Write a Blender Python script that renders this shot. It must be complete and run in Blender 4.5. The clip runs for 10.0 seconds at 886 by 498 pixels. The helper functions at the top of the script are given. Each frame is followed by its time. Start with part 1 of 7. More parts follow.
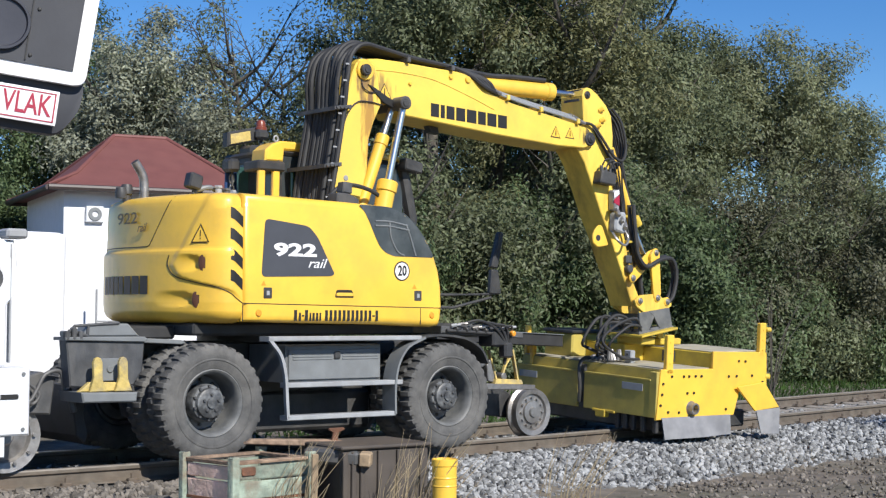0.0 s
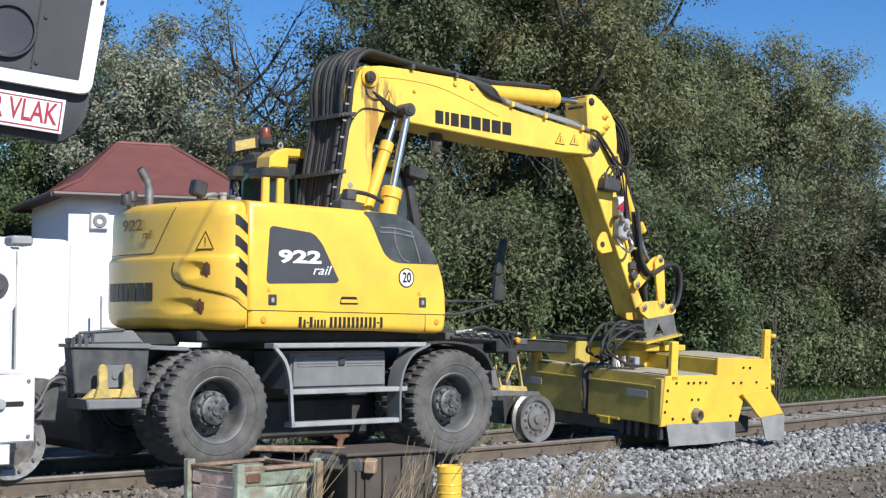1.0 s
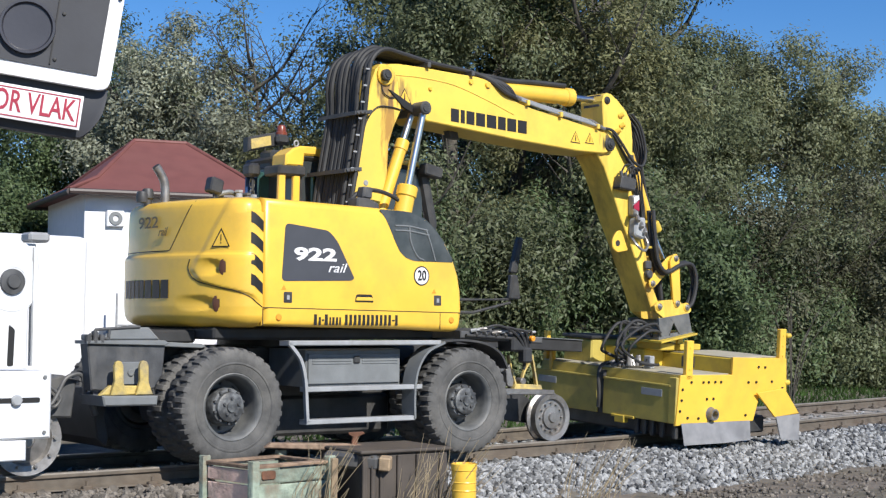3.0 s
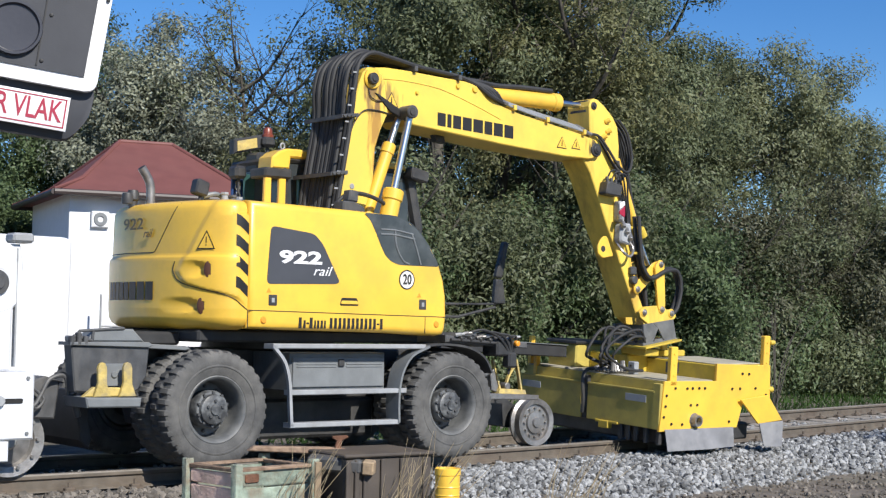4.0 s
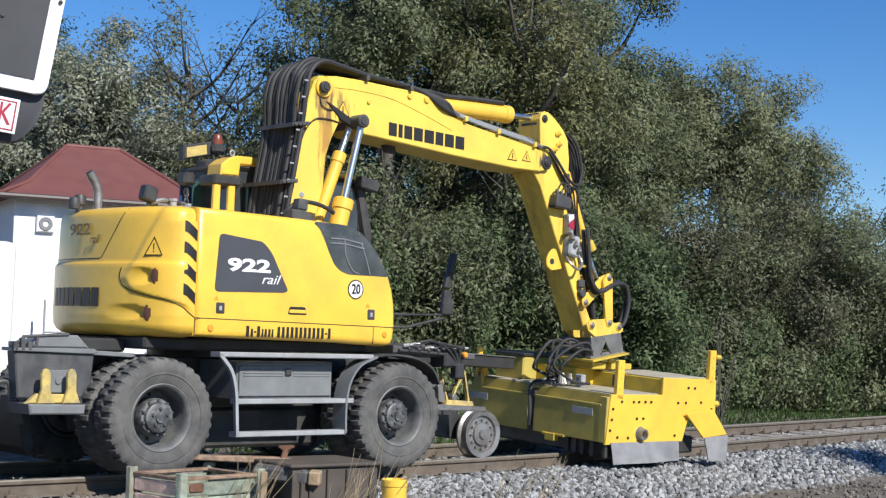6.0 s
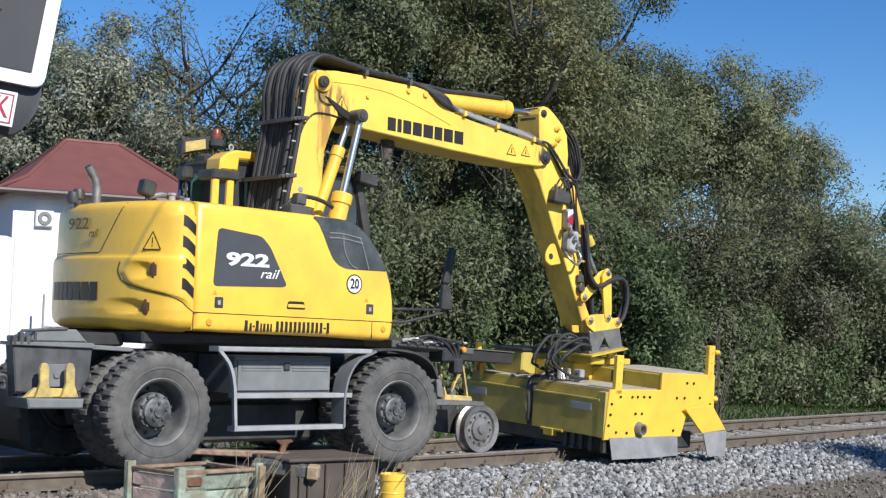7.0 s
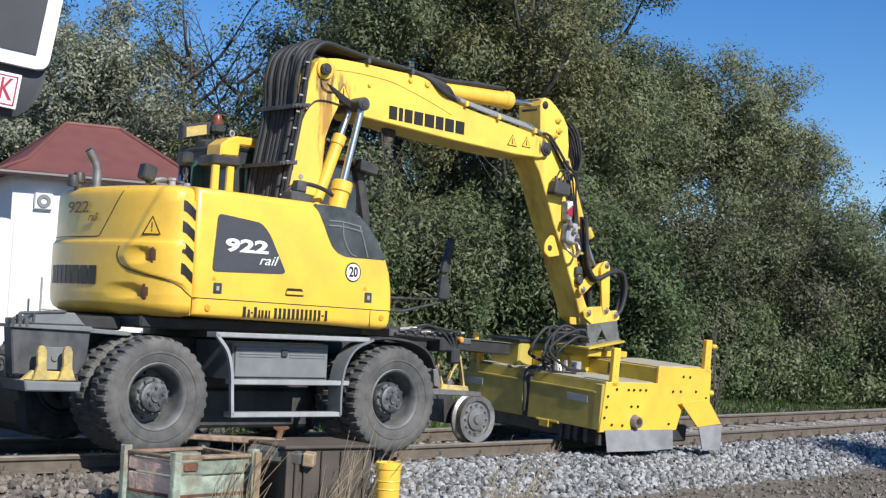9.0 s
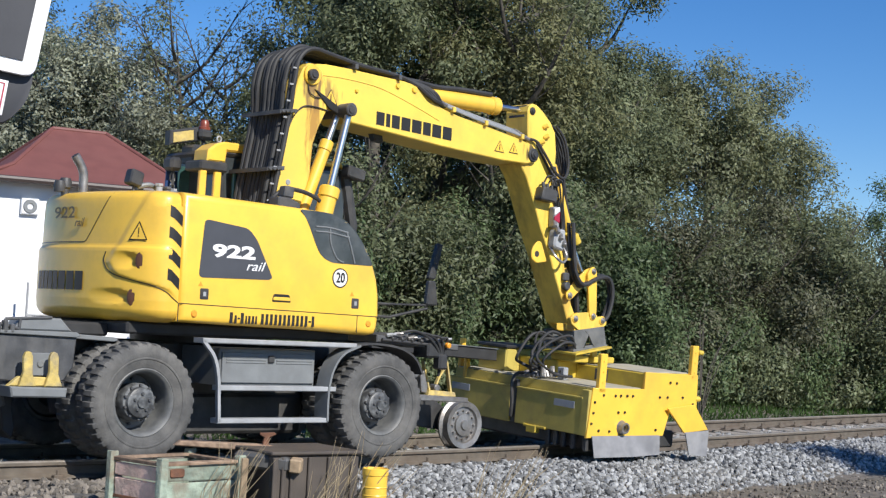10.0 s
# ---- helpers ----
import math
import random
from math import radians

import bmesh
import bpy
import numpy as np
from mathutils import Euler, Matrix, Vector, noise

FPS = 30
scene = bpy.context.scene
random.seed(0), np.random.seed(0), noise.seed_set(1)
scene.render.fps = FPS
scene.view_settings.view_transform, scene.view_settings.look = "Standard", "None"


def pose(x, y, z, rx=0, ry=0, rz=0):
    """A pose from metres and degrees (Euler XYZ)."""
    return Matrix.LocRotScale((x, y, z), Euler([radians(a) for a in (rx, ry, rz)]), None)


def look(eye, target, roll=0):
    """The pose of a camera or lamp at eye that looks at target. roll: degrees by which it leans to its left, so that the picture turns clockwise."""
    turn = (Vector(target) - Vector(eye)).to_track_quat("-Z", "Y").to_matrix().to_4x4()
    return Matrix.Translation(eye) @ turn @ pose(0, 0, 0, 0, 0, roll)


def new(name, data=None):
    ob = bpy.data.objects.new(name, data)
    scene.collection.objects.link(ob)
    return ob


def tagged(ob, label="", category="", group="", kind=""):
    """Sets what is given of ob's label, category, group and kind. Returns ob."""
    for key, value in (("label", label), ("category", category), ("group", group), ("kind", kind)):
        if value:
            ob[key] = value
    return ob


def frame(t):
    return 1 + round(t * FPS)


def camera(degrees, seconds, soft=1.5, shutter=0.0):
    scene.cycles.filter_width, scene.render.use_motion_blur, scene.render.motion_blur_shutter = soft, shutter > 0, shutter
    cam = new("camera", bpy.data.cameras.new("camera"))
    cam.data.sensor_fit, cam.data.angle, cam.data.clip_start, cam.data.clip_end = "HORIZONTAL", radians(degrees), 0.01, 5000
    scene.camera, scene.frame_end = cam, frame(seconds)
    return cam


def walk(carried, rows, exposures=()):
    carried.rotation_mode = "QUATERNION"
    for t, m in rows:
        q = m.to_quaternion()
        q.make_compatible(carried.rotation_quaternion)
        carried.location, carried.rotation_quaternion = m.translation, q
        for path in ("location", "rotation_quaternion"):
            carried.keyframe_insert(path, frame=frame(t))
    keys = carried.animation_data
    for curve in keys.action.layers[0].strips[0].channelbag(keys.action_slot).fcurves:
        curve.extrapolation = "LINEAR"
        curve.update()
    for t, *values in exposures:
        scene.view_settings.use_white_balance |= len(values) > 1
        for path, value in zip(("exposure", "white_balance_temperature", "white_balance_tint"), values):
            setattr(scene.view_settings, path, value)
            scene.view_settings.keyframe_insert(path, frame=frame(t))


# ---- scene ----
cam = camera(33.0, 10.0, soft=1.3)
CZ = 1.36
# seconds, sideways, ahead, up, yaw, pitch, roll
PATH = [
    (0.0, 0.000, 0.001, -0.000, 0.001, 2.467, 0.299),
    (0.5, 0.005, -0.017, -0.000, -0.029, 2.621, 0.080),
    (1.0, -0.003, -0.011, 0.003, 0.162, 2.712, 0.267),
    (1.5, -0.005, -0.012, -0.001, 0.502, 2.746, 0.236),
    (2.0, -0.003, -0.010, 0.000, 0.698, 2.689, 0.487),
    (2.5, -0.007, -0.017, -0.007, 0.765, 2.634, 0.435),
    (4.0, -0.015, -0.012, 0.002, 0.147, 2.806, 0.968),
    (4.5, -0.023, 0.003, -0.002, -0.702, 2.917, 1.096),
    (5.0, -0.031, -0.001, -0.001, -1.208, 3.186, 1.341),
    (5.5, -0.040, 0.012, 0.003, -1.834, 3.292, 1.689),
    (7.0, -0.030, 0.023, -0.005, -1.894, 3.090, 1.808),
    (7.5, -0.031, 0.025, -0.006, -2.165, 2.947, 2.089),
    (8.0, -0.034, 0.020, -0.003, -2.158, 2.743, 2.478),
    (8.5, -0.043, 0.022, -0.002, -2.061, 2.851, 2.871),
    (9.0, -0.043, 0.018, -0.005, -1.991, 2.696, 2.801),
    (9.5, -0.043, 0.023, -0.004, -2.404, 2.825, 2.599),
    (10.0, -0.044, 0.019, -0.002, -2.475, 2.933, 2.834),
]


def eye_pose(sx, sy, sz, yaw, pitch, roll):
    y, p = radians(yaw), radians(pitch)
    eye = Vector((sx, sy, CZ + sz))
    way = Vector((-math.sin(y) * math.cos(p), math.cos(y) * math.cos(p), math.sin(p)))
    return look(eye, eye + way * 10, roll)


walk(cam, [(r[0], eye_pose(*r[1:])) for r in PATH])

# ---- light ----
SUN_AZ, SUN_EL = -54.0, 37.0
world = bpy.data.worlds.new("sky")
scene.world = world
world.use_nodes = True
wn = world.node_tree
bg = wn.nodes["Background"]
sky = wn.nodes.new("ShaderNodeTexSky")
sky.sky_type = "NISHITA"
sky.sun_disc = False
sky.sun_elevation = radians(SUN_EL)
sky.sun_rotation = radians(90 - SUN_AZ)
sky.altitude = 1300
sky.air_density = 1.0
sky.dust_density = 0.03
sky.ozone_density = 4.0
tone = wn.nodes.new("ShaderNodeHueSaturation")
tone.inputs["Saturation"].default_value = 1.28
tone.inputs["Hue"].default_value = 0.508
wn.links.new(sky.outputs[0], tone.inputs["Color"])
wn.links.new(tone.outputs[0], bg.inputs[0])
bg.inputs[1].default_value = 0.100
sun = new("sun", bpy.data.lights.new("sun", "SUN"))
sun.data.energy = 5.0
sun.data.angle = radians(0.53)
sun.data.color = (1.0, 0.965, 0.90)
sun.matrix_world = look((0, 0, 0), (-math.cos(radians(SUN_AZ)) * math.cos(radians(SUN_EL)), -math.sin(radians(SUN_AZ)) * math.cos(radians(SUN_EL)), -math.sin(radians(SUN_EL))))
scene.view_settings.exposure = 0.31


# ---- materials ----
def mat(name, col, rough=0.6, metal=0.0, vary=0.15, scale=6.0, bump=0.1, bscale=60.0, dirt=None, dirt_amt=0.0, dscale=2.5, spec=0.5, rand=0.0, coat=0.0, island=0.0, stretch=None):
    m = bpy.data.materials.new(name)
    m.use_nodes = True
    nt = m.node_tree
    n, l = nt.nodes, nt.links
    b = n["Principled BSDF"]
    b.inputs["Roughness"].default_value = rough
    b.inputs["Metallic"].default_value = metal
    b.inputs["Specular IOR Level"].default_value = spec
    b.inputs["Coat Weight"].default_value = coat
    tc = n.new("ShaderNodeTexCoord")
    no = n.new("ShaderNodeTexNoise")
    no.inputs["Scale"].default_value = scale
    no.inputs["Detail"].default_value = 6
    l.new(tc.outputs["Object"], no.inputs["Vector"])
    ramp = n.new("ShaderNodeMix")
    ramp.data_type = "RGBA"
    c0 = [max(0, c * (1 - vary)) for c in col]
    c1 = [min(1, c * (1 + vary)) for c in col]
    ramp.inputs[6].default_value = (*c0, 1)
    ramp.inputs[7].default_value = (*c1, 1)
    st = n.new("ShaderNodeMapRange")
    st.inputs[1].default_value, st.inputs[2].default_value = 0.3, 0.7
    l.new(no.outputs["Fac"], st.inputs[0])
    l.new(st.outputs[0], ramp.inputs[0])
    out = ramp.outputs[2]
    if dirt:
        n2 = n.new("ShaderNodeTexNoise")
        n2.inputs["Scale"].default_value = dscale
        n2.inputs["Detail"].default_value = 8
        n2.inputs["Roughness"].default_value = 0.65
        if stretch:
            mp = n.new("ShaderNodeMapping")
            mp.inputs["Scale"].default_value = stretch
            l.new(tc.outputs["Object"], mp.inputs["Vector"])
            l.new(mp.outputs[0], n2.inputs["Vector"])
        else:
            l.new(tc.outputs["Object"], n2.inputs["Vector"])
        r2 = n.new("ShaderNodeMapRange")
        r2.inputs[1].default_value, r2.inputs[2].default_value, r2.inputs[4].default_value = 0.45, 0.8, dirt_amt
        l.new(n2.outputs["Fac"], r2.inputs[0])
        mx = n.new("ShaderNodeMix")
        mx.data_type = "RGBA"
        mx.inputs[7].default_value = (*dirt, 1)
        l.new(r2.outputs[0], mx.inputs[0])
        l.new(out, mx.inputs[6])
        out = mx.outputs[2]
    if rand or island:
        if island:
            info = n.new("ShaderNodeNewGeometry").outputs["Random Per Island"]
        else:
            info = n.new("ShaderNodeObjectInfo").outputs["Random"]
        hv = n.new("ShaderNodeHueSaturation")
        mr = n.new("ShaderNodeMapRange")
        k = rand or island
        mr.inputs[3].default_value, mr.inputs[4].default_value = 1 - k, 1 + k
        l.new(info, mr.inputs[0])
        l.new(mr.outputs[0], hv.inputs["Value"])
        l.new(out, hv.inputs["Color"])
        out = hv.outputs[0]
    l.new(out, b.inputs["Base Color"])
    if bump:
        n3 = n.new("ShaderNodeTexNoise")
        n3.inputs["Scale"].default_value = bscale
        n3.inputs["Detail"].default_value = 4
        l.new(tc.outputs["Object"], n3.inputs["Vector"])
        bp = n.new("ShaderNodeBump")
        bp.inputs["Strength"].default_value = bump
        bp.inputs["Distance"].default_value = 0.02
        l.new(n3.outputs["Fac"], bp.inputs["Height"])
        l.new(bp.outputs[0], b.inputs["Normal"])
    return m


def stain(m, spots):
    """Lay soft-edged stains of their own shape on a paint: (centre, radii, colour, amount)."""
    nt = m.node_tree
    n, l = nt.nodes, nt.links
    b = n["Principled BSDF"]
    tc = n.new("ShaderNodeTexCoord")
    no = n.new("ShaderNodeTexNoise")
    no.inputs["Scale"].default_value = 14
    no.inputs["Detail"].default_value = 6
    mp0 = n.new("ShaderNodeMapping")
    mp0.inputs["Scale"].default_value = (1.6, 1.6, 0.35)
    l.new(tc.outputs["Object"], mp0.inputs["Vector"])
    l.new(mp0.outputs[0], no.inputs["Vector"])
    for cen, rad, col, amt in spots:
        out = b.inputs["Base Color"].links[0].from_socket
        mp = n.new("ShaderNodeMapping")
        mp.vector_type = "TEXTURE"
        mp.inputs["Location"].default_value = cen
        mp.inputs["Scale"].default_value = rad
        l.new(tc.outputs["Object"], mp.inputs["Vector"])
        ln = n.new("ShaderNodeVectorMath")
        ln.operation = "LENGTH"
        l.new(mp.outputs[0], ln.inputs[0])
        ad = n.new("ShaderNodeMath")
        ad.operation = "MULTIPLY_ADD"
        ad.inputs[1].default_value = 2.6
        l.new(no.outputs["Fac"], ad.inputs[0])
        l.new(ln.outputs["Value"], ad.inputs[2])
        mr = n.new("ShaderNodeMapRange")
        mr.inputs[1].default_value, mr.inputs[2].default_value = 1.7, 2.3
        mr.inputs[3].default_value, mr.inputs[4].default_value = amt, 0.0
        l.new(ad.outputs[0], mr.inputs[0])
        mx = n.new("ShaderNodeMix")
        mx.data_type = "RGBA"
        mx.inputs[7].default_value = (*col, 1)
        l.new(mr.outputs[0], mx.inputs[0])
        l.new(out, mx.inputs[6])
        l.new(mx.outputs[2], b.inputs["Base Color"])
    return m


def leaf_mat(name, col, vary, trans=0.45):
    m = mat(name, col, rough=0.52, vary=0.35, scale=0.5, bump=0, island=vary, spec=0.35)
    nt = m.node_tree
    b = nt.nodes["Principled BSDF"]
    tr = nt.nodes.new("ShaderNodeBsdfTranslucent")
    src = b.inputs["Base Color"].links[0].from_socket
    nt.links.new(src, tr.inputs[0])
    mx = nt.nodes.new("ShaderNodeMixShader")
    mx.inputs[0].default_value = trans
    nt.links.new(b.outputs[0], mx.inputs[1])
    nt.links.new(tr.outputs[0], mx.inputs[2])
    nt.links.new(mx.outputs[0], nt.nodes["Material Output"].inputs[0])
    return m


YEL = mat("yellow_paint", (0.84, 0.515, 0.060), 0.38, vary=0.06, scale=3, bump=0.03, bscale=12, dirt=(0.40, 0.25, 0.07), dirt_amt=0.45, dscale=2.2, coat=0.25)
YELD = mat("worn_yellow_paint", (0.58, 0.42, 0.05), 0.5, vary=0.10, scale=5, bump=0.08, bscale=30, dirt=(0.22, 0.15, 0.06), dirt_amt=0.6, dscale=3.0)
YDIRT = mat("yellow_paint_with_rust", (0.80, 0.555, 0.09), 0.45, vary=0.08, scale=4, bump=0.05, bscale=25, dirt=(0.24, 0.11, 0.03), dirt_amt=0.8, dscale=1.0, stretch=(5.0, 5.0, 0.9))
ORANGE = mat("dull_amber_glass", (0.75, 0.30, 0.03), 0.35, vary=0.05)
BLACK = mat("black_paint", (0.036, 0.036, 0.037), 0.5, vary=0.3, dirt=(0.14, 0.13, 0.115), dirt_amt=0.5)
CHIPPED = mat("chipped_yellow_paint", (0.52, 0.39, 0.12), 0.65, vary=0.25, scale=12, bump=0.25, dirt=(0.20, 0.18, 0.15), dirt_amt=1.0, dscale=9)
DECAL = mat("dark_decal", (0.016, 0.015, 0.014), 0.5, vary=0.1, bump=0)
FADED = mat("faded_brown_decal", (0.15, 0.10, 0.025), 0.5, vary=0.1, bump=0)
BROWN = mat("brown_lens", (0.105, 0.045, 0.025), 0.4, vary=0.1, bump=0)
DGREY = mat("dark_grey_paint", (0.060, 0.062, 0.066), 0.55, vary=0.3, scale=8, bump=0.08, dirt=(0.22, 0.20, 0.17), dirt_amt=0.42, dscale=2.0, stretch=(2.0, 2.0, 0.7))
PANEL = mat("slate_panel", (0.055, 0.058, 0.068), 0.5, vary=0.08, bump=0.02)
LGREY = mat("light_grey_paint", (0.32, 0.33, 0.34), 0.5, vary=0.12, scale=9, bump=0.05, dirt=(0.16, 0.14, 0.12), dirt_amt=0.5)
MGREY = mat("mid_grey_paint", (0.17, 0.18, 0.185), 0.5, vary=0.12, scale=7, bump=0.05, dirt=(0.10, 0.09, 0.08), dirt_amt=0.4)
RUBBER = mat("dusty_tyre_rubber", (0.080, 0.079, 0.077), 0.85, vary=0.25, scale=9, bump=0.15, bscale=45, dirt=(0.19, 0.18, 0.165), dirt_amt=0.7, dscale=3.5)
# plain black for the hoses, and for pieces standing in for shade
HOSE = mat("hose_and_shade_black", (0.036, 0.036, 0.037), 0.6, vary=0.2, bump=0, spec=0.3)
CHROME = mat("chrome_rod", (0.70, 0.70, 0.70), 0.28, metal=1.0, vary=0.03, bump=0)
STEEL = mat("worn_steel", (0.30, 0.29, 0.28), 0.45, metal=0.7, vary=0.25, scale=14, bump=0.1, dirt=(0.14, 0.10, 0.07), dirt_amt=0.6)
SKIRT = mat("grey_rubber_sheet", (0.22, 0.22, 0.23), 0.55, vary=0.2, scale=5, bump=0.08, bscale=10, dirt=(0.34, 0.33, 0.31), dirt_amt=0.5)
RAILM = mat("brown_rail_side", (0.122, 0.102, 0.080), 0.7, vary=0.25, scale=7, bump=0.15, dirt=(0.10, 0.06, 0.04), dirt_amt=0.6)
RAILT = mat("worn_rail_head", (0.26, 0.23, 0.195), 0.5, metal=0.3, vary=0.2, scale=6, bump=0.04)
SLEEP = mat("weathered_sleeper", (0.30, 0.27, 0.235), 0.85, vary=0.25, scale=10, bump=0.4, dirt=(0.16, 0.12, 0.09), dirt_amt=0.7, rand=0.2)
STONE = mat("ballast_stone", (0.224, 0.226, 0.226), 0.85, vary=0.3, scale=15, bump=0.3, island=0.7)
STONED = mat("dirty_stone", (0.150, 0.132, 0.112), 0.9, vary=0.3, scale=15, bump=0.3, island=0.5)
BED = mat("ballast_bed", (0.10, 0.095, 0.09), 0.95, vary=0.5, scale=22, bump=1.0, bscale=25)
EARTH = mat("dry_earth", (0.135, 0.115, 0.095), 0.95, vary=0.35, scale=5, bump=1.0, bscale=14, dirt=(0.09, 0.10, 0.045), dirt_amt=0.5, dscale=0.8)
PLASTER = mat("white_plaster", (0.78, 0.78, 0.79), 0.9, vary=0.03, bump=0.1, bscale=80)
ROOF = mat("brown_red_roof", (0.165, 0.060, 0.052), 0.65, vary=0.12, scale=3, bump=0.1, dirt=(0.14, 0.06, 0.05), dirt_amt=0.5, dscale=1.5)
WHITE = mat("white_paint", (0.70, 0.71, 0.73), 0.45, vary=0.05, scale=4, bump=0.02, dirt=(0.42, 0.41, 0.38), dirt_amt=0.45)
SIGNW = mat("white_sign_sheet", (0.76, 0.75, 0.76), 0.45, vary=0.03, bump=0)
SIGNR = mat("dark_red_lettering", (0.34, 0.015, 0.045), 0.5, vary=0.05, bump=0)
SIGD = mat("signal_dark_plate", (0.034, 0.036, 0.044), 0.6, vary=0.15, bump=0.02, dirt=(0.06, 0.06, 0.065), dirt_amt=0.4)
LENS = mat("dark_lens", (0.04, 0.04, 0.05), 0.35, vary=0.1, bump=0.02)
GREENW = mat("peeling_green_wood", (0.25, 0.30, 0.24), 0.8, vary=0.35, scale=9, bump=0.5, bscale=30, dirt=(0.20, 0.12, 0.075), dirt_amt=0.95, dscale=6, rand=0.2)
OLDWOOD = mat("weathered_brown_wood", (0.23, 0.16, 0.11), 0.85, vary=0.4, scale=14, bump=0.4, bscale=40, dirt=(0.13, 0.075, 0.05), dirt_amt=0.8, dscale=6, rand=0.2)
PINKW = mat("faded_red_wood", (0.66, 0.46, 0.38), 0.8, vary=0.3, scale=6, bump=0.4, bscale=30, dirt=(0.22, 0.28, 0.23), dirt_amt=0.6, dscale=4)
RUST = mat("rusty_steel", (0.15, 0.065, 0.035), 0.85, vary=0.45, scale=9, bump=0.3, dirt=(0.07, 0.05, 0.04), dirt_amt=0.7, dscale=5)
TANK = mat("brown_grey_sheet", (0.070, 0.058, 0.049), 0.7, vary=0.2, scale=4, bump=0.1, dirt=(0.10, 0.08, 0.06), dirt_amt=0.6)
WOOD = mat("sawn_timber", (0.30, 0.22, 0.14), 0.8, vary=0.3, scale=12, bump=0.2)
BARK = mat("tree_bark", (0.085, 0.075, 0.062), 0.9, vary=0.35, scale=8, bump=0.6, bscale=18)
STRAW = mat("dry_grass", (0.30, 0.24, 0.15), 0.8, vary=0.2, bump=0, island=0.3)
REDGLOW = mat("amber_beacon", (0.20, 0.05, 0.03), 0.3, vary=0.05, bump=0)
LEAF_A = leaf_mat("olive_leaf", (0.160, 0.183, 0.098), 0.4)
LEAF_B = leaf_mat("green_leaf", (0.118, 0.164, 0.074), 0.4)
LEAF_C = leaf_mat("silver_leaf", (0.290, 0.305, 0.225), 0.5)
LEAF_D = leaf_mat("yellowing_leaf", (0.185, 0.188, 0.090), 0.45)
LEAF_F = leaf_mat("pale_olive_leaf", (0.215, 0.232, 0.128), 0.35)
LEAF_E = leaf_mat("brownish_leaf", (0.140, 0.142, 0.088), 0.45)
BOOMLOW = stain(mat("yellow_boom_paint_rusted_at_the_pin", (0.80, 0.555, 0.088), 0.42, vary=0.07, scale=4, bump=0.05, bscale=25, dirt=(0.42, 0.27, 0.08), dirt_amt=0.5, dscale=2.0), [
    ((1.0, -0.37, 3.32), (0.10, 0.4, 0.62), (0.30, 0.13, 0.035), 0.75),
    ((0.95, -0.37, 3.72), (0.14, 0.4, 0.26), (0.17, 0.10, 0.05), 0.8)])
BOOMUP = stain(mat("yellow_boom_paint_greasy_at_the_pins", (0.82, 0.565, 0.085), 0.4, vary=0.06, scale=3, bump=0.03, bscale=12, dirt=(0.45, 0.29, 0.08), dirt_amt=0.45, dscale=2.2, coat=0.2), [
    ((1.12, -0.36, 3.70), (0.22, 0.4, 0.14), (0.20, 0.12, 0.05), 0.75),
    ((4.22, -0.36, 3.42), (0.16, 0.4, 0.13), (0.05, 0.04, 0.03), 0.9)])
GRASSM = leaf_mat("grass_blade", (0.050, 0.095, 0.022), 0.4)
GUTTER = mat("dark_gutter", (0.05, 0.035, 0.032), 0.5, vary=0.1)
DUSTY = mat("dusty_steel_plate", (0.40, 0.37, 0.29), 0.8, vary=0.2, scale=6, bump=0.1, dirt=(0.30, 0.24, 0.09), dirt_amt=0.6, dscale=3)
PIPE = mat("grey_pipe_paint", (0.24, 0.25, 0.26), 0.4, vary=0.15, scale=8, bump=0.02)
# dusty yellow, darkened further to put shade on the plough's rear faces
REARP = mat("dusty_yellow_paint_with_shade", (0.49, 0.39, 0.09), 0.6, vary=0.12, scale=4, bump=0.06, dirt=(0.22, 0.18, 0.08), dirt_amt=0.7, dscale=2.5)
HUBM = mat("greasy_hub_metal", (0.060, 0.062, 0.065), 0.45, vary=0.3, scale=10, bump=0.1, dirt=(0.30, 0.31, 0.31), dirt_amt=0.8, dscale=9)
HOODG = mat("grey_tinted_glass", (0.048, 0.053, 0.056), 0.16, vary=0.4, scale=4, bump=0, spec=0.6, dirt=(0.13, 0.13, 0.13), dirt_amt=0.6, dscale=5)
RIMG = mat("dusty_rim_paint", (0.115, 0.118, 0.118), 0.55, vary=0.25, scale=8, bump=0.08, dirt=(0.20, 0.19, 0.17), dirt_amt=0.5, dscale=4)
CABGREEN = mat("greenish_cab_glass", (0.035, 0.085, 0.080), 0.12, vary=0.2, bump=0, spec=0.6)
BLUE = mat("blue_plastic", (0.02, 0.05, 0.15), 0.4, vary=0.1, bump=0)
TEAL = mat("dark_cab_glass", (0.042, 0.048, 0.050), 0.15, vary=0.2, bump=0, spec=0.6)


# ---- building helpers ----
def part(name, bm, material, parent=None, label="", smooth=35):
    """Links a bmesh as one mesh object, under a thing or a part."""
    me = bpy.data.meshes.new(name)
    bmesh.ops.recalc_face_normals(bm, faces=bm.faces[:])
    bm.to_mesh(me)
    bm.free()
    if smooth:
        for p in me.polygons:
            p.use_smooth = True
        me.set_sharp_from_angle(angle=radians(smooth))
    for m in material if isinstance(material, (list, tuple)) else [material]:
        me.materials.append(m)
    ob = new(name, me)
    if parent:
        ob.parent = parent
    if label:
        ob["label"] = label
    return ob


def thing(name, m, label, category, group="", kind=""):
    ob = new(name)
    ob.empty_display_size = 0.2
    ob.matrix_world = m
    return tagged(ob, label, category, group, kind)


def bevel_all(bm, geom_edges, w, seg=2):
    if w:
        bmesh.ops.bevel(bm, geom=geom_edges, offset=w, segments=seg, profile=0.5, affect="EDGES", clamp_overlap=True)


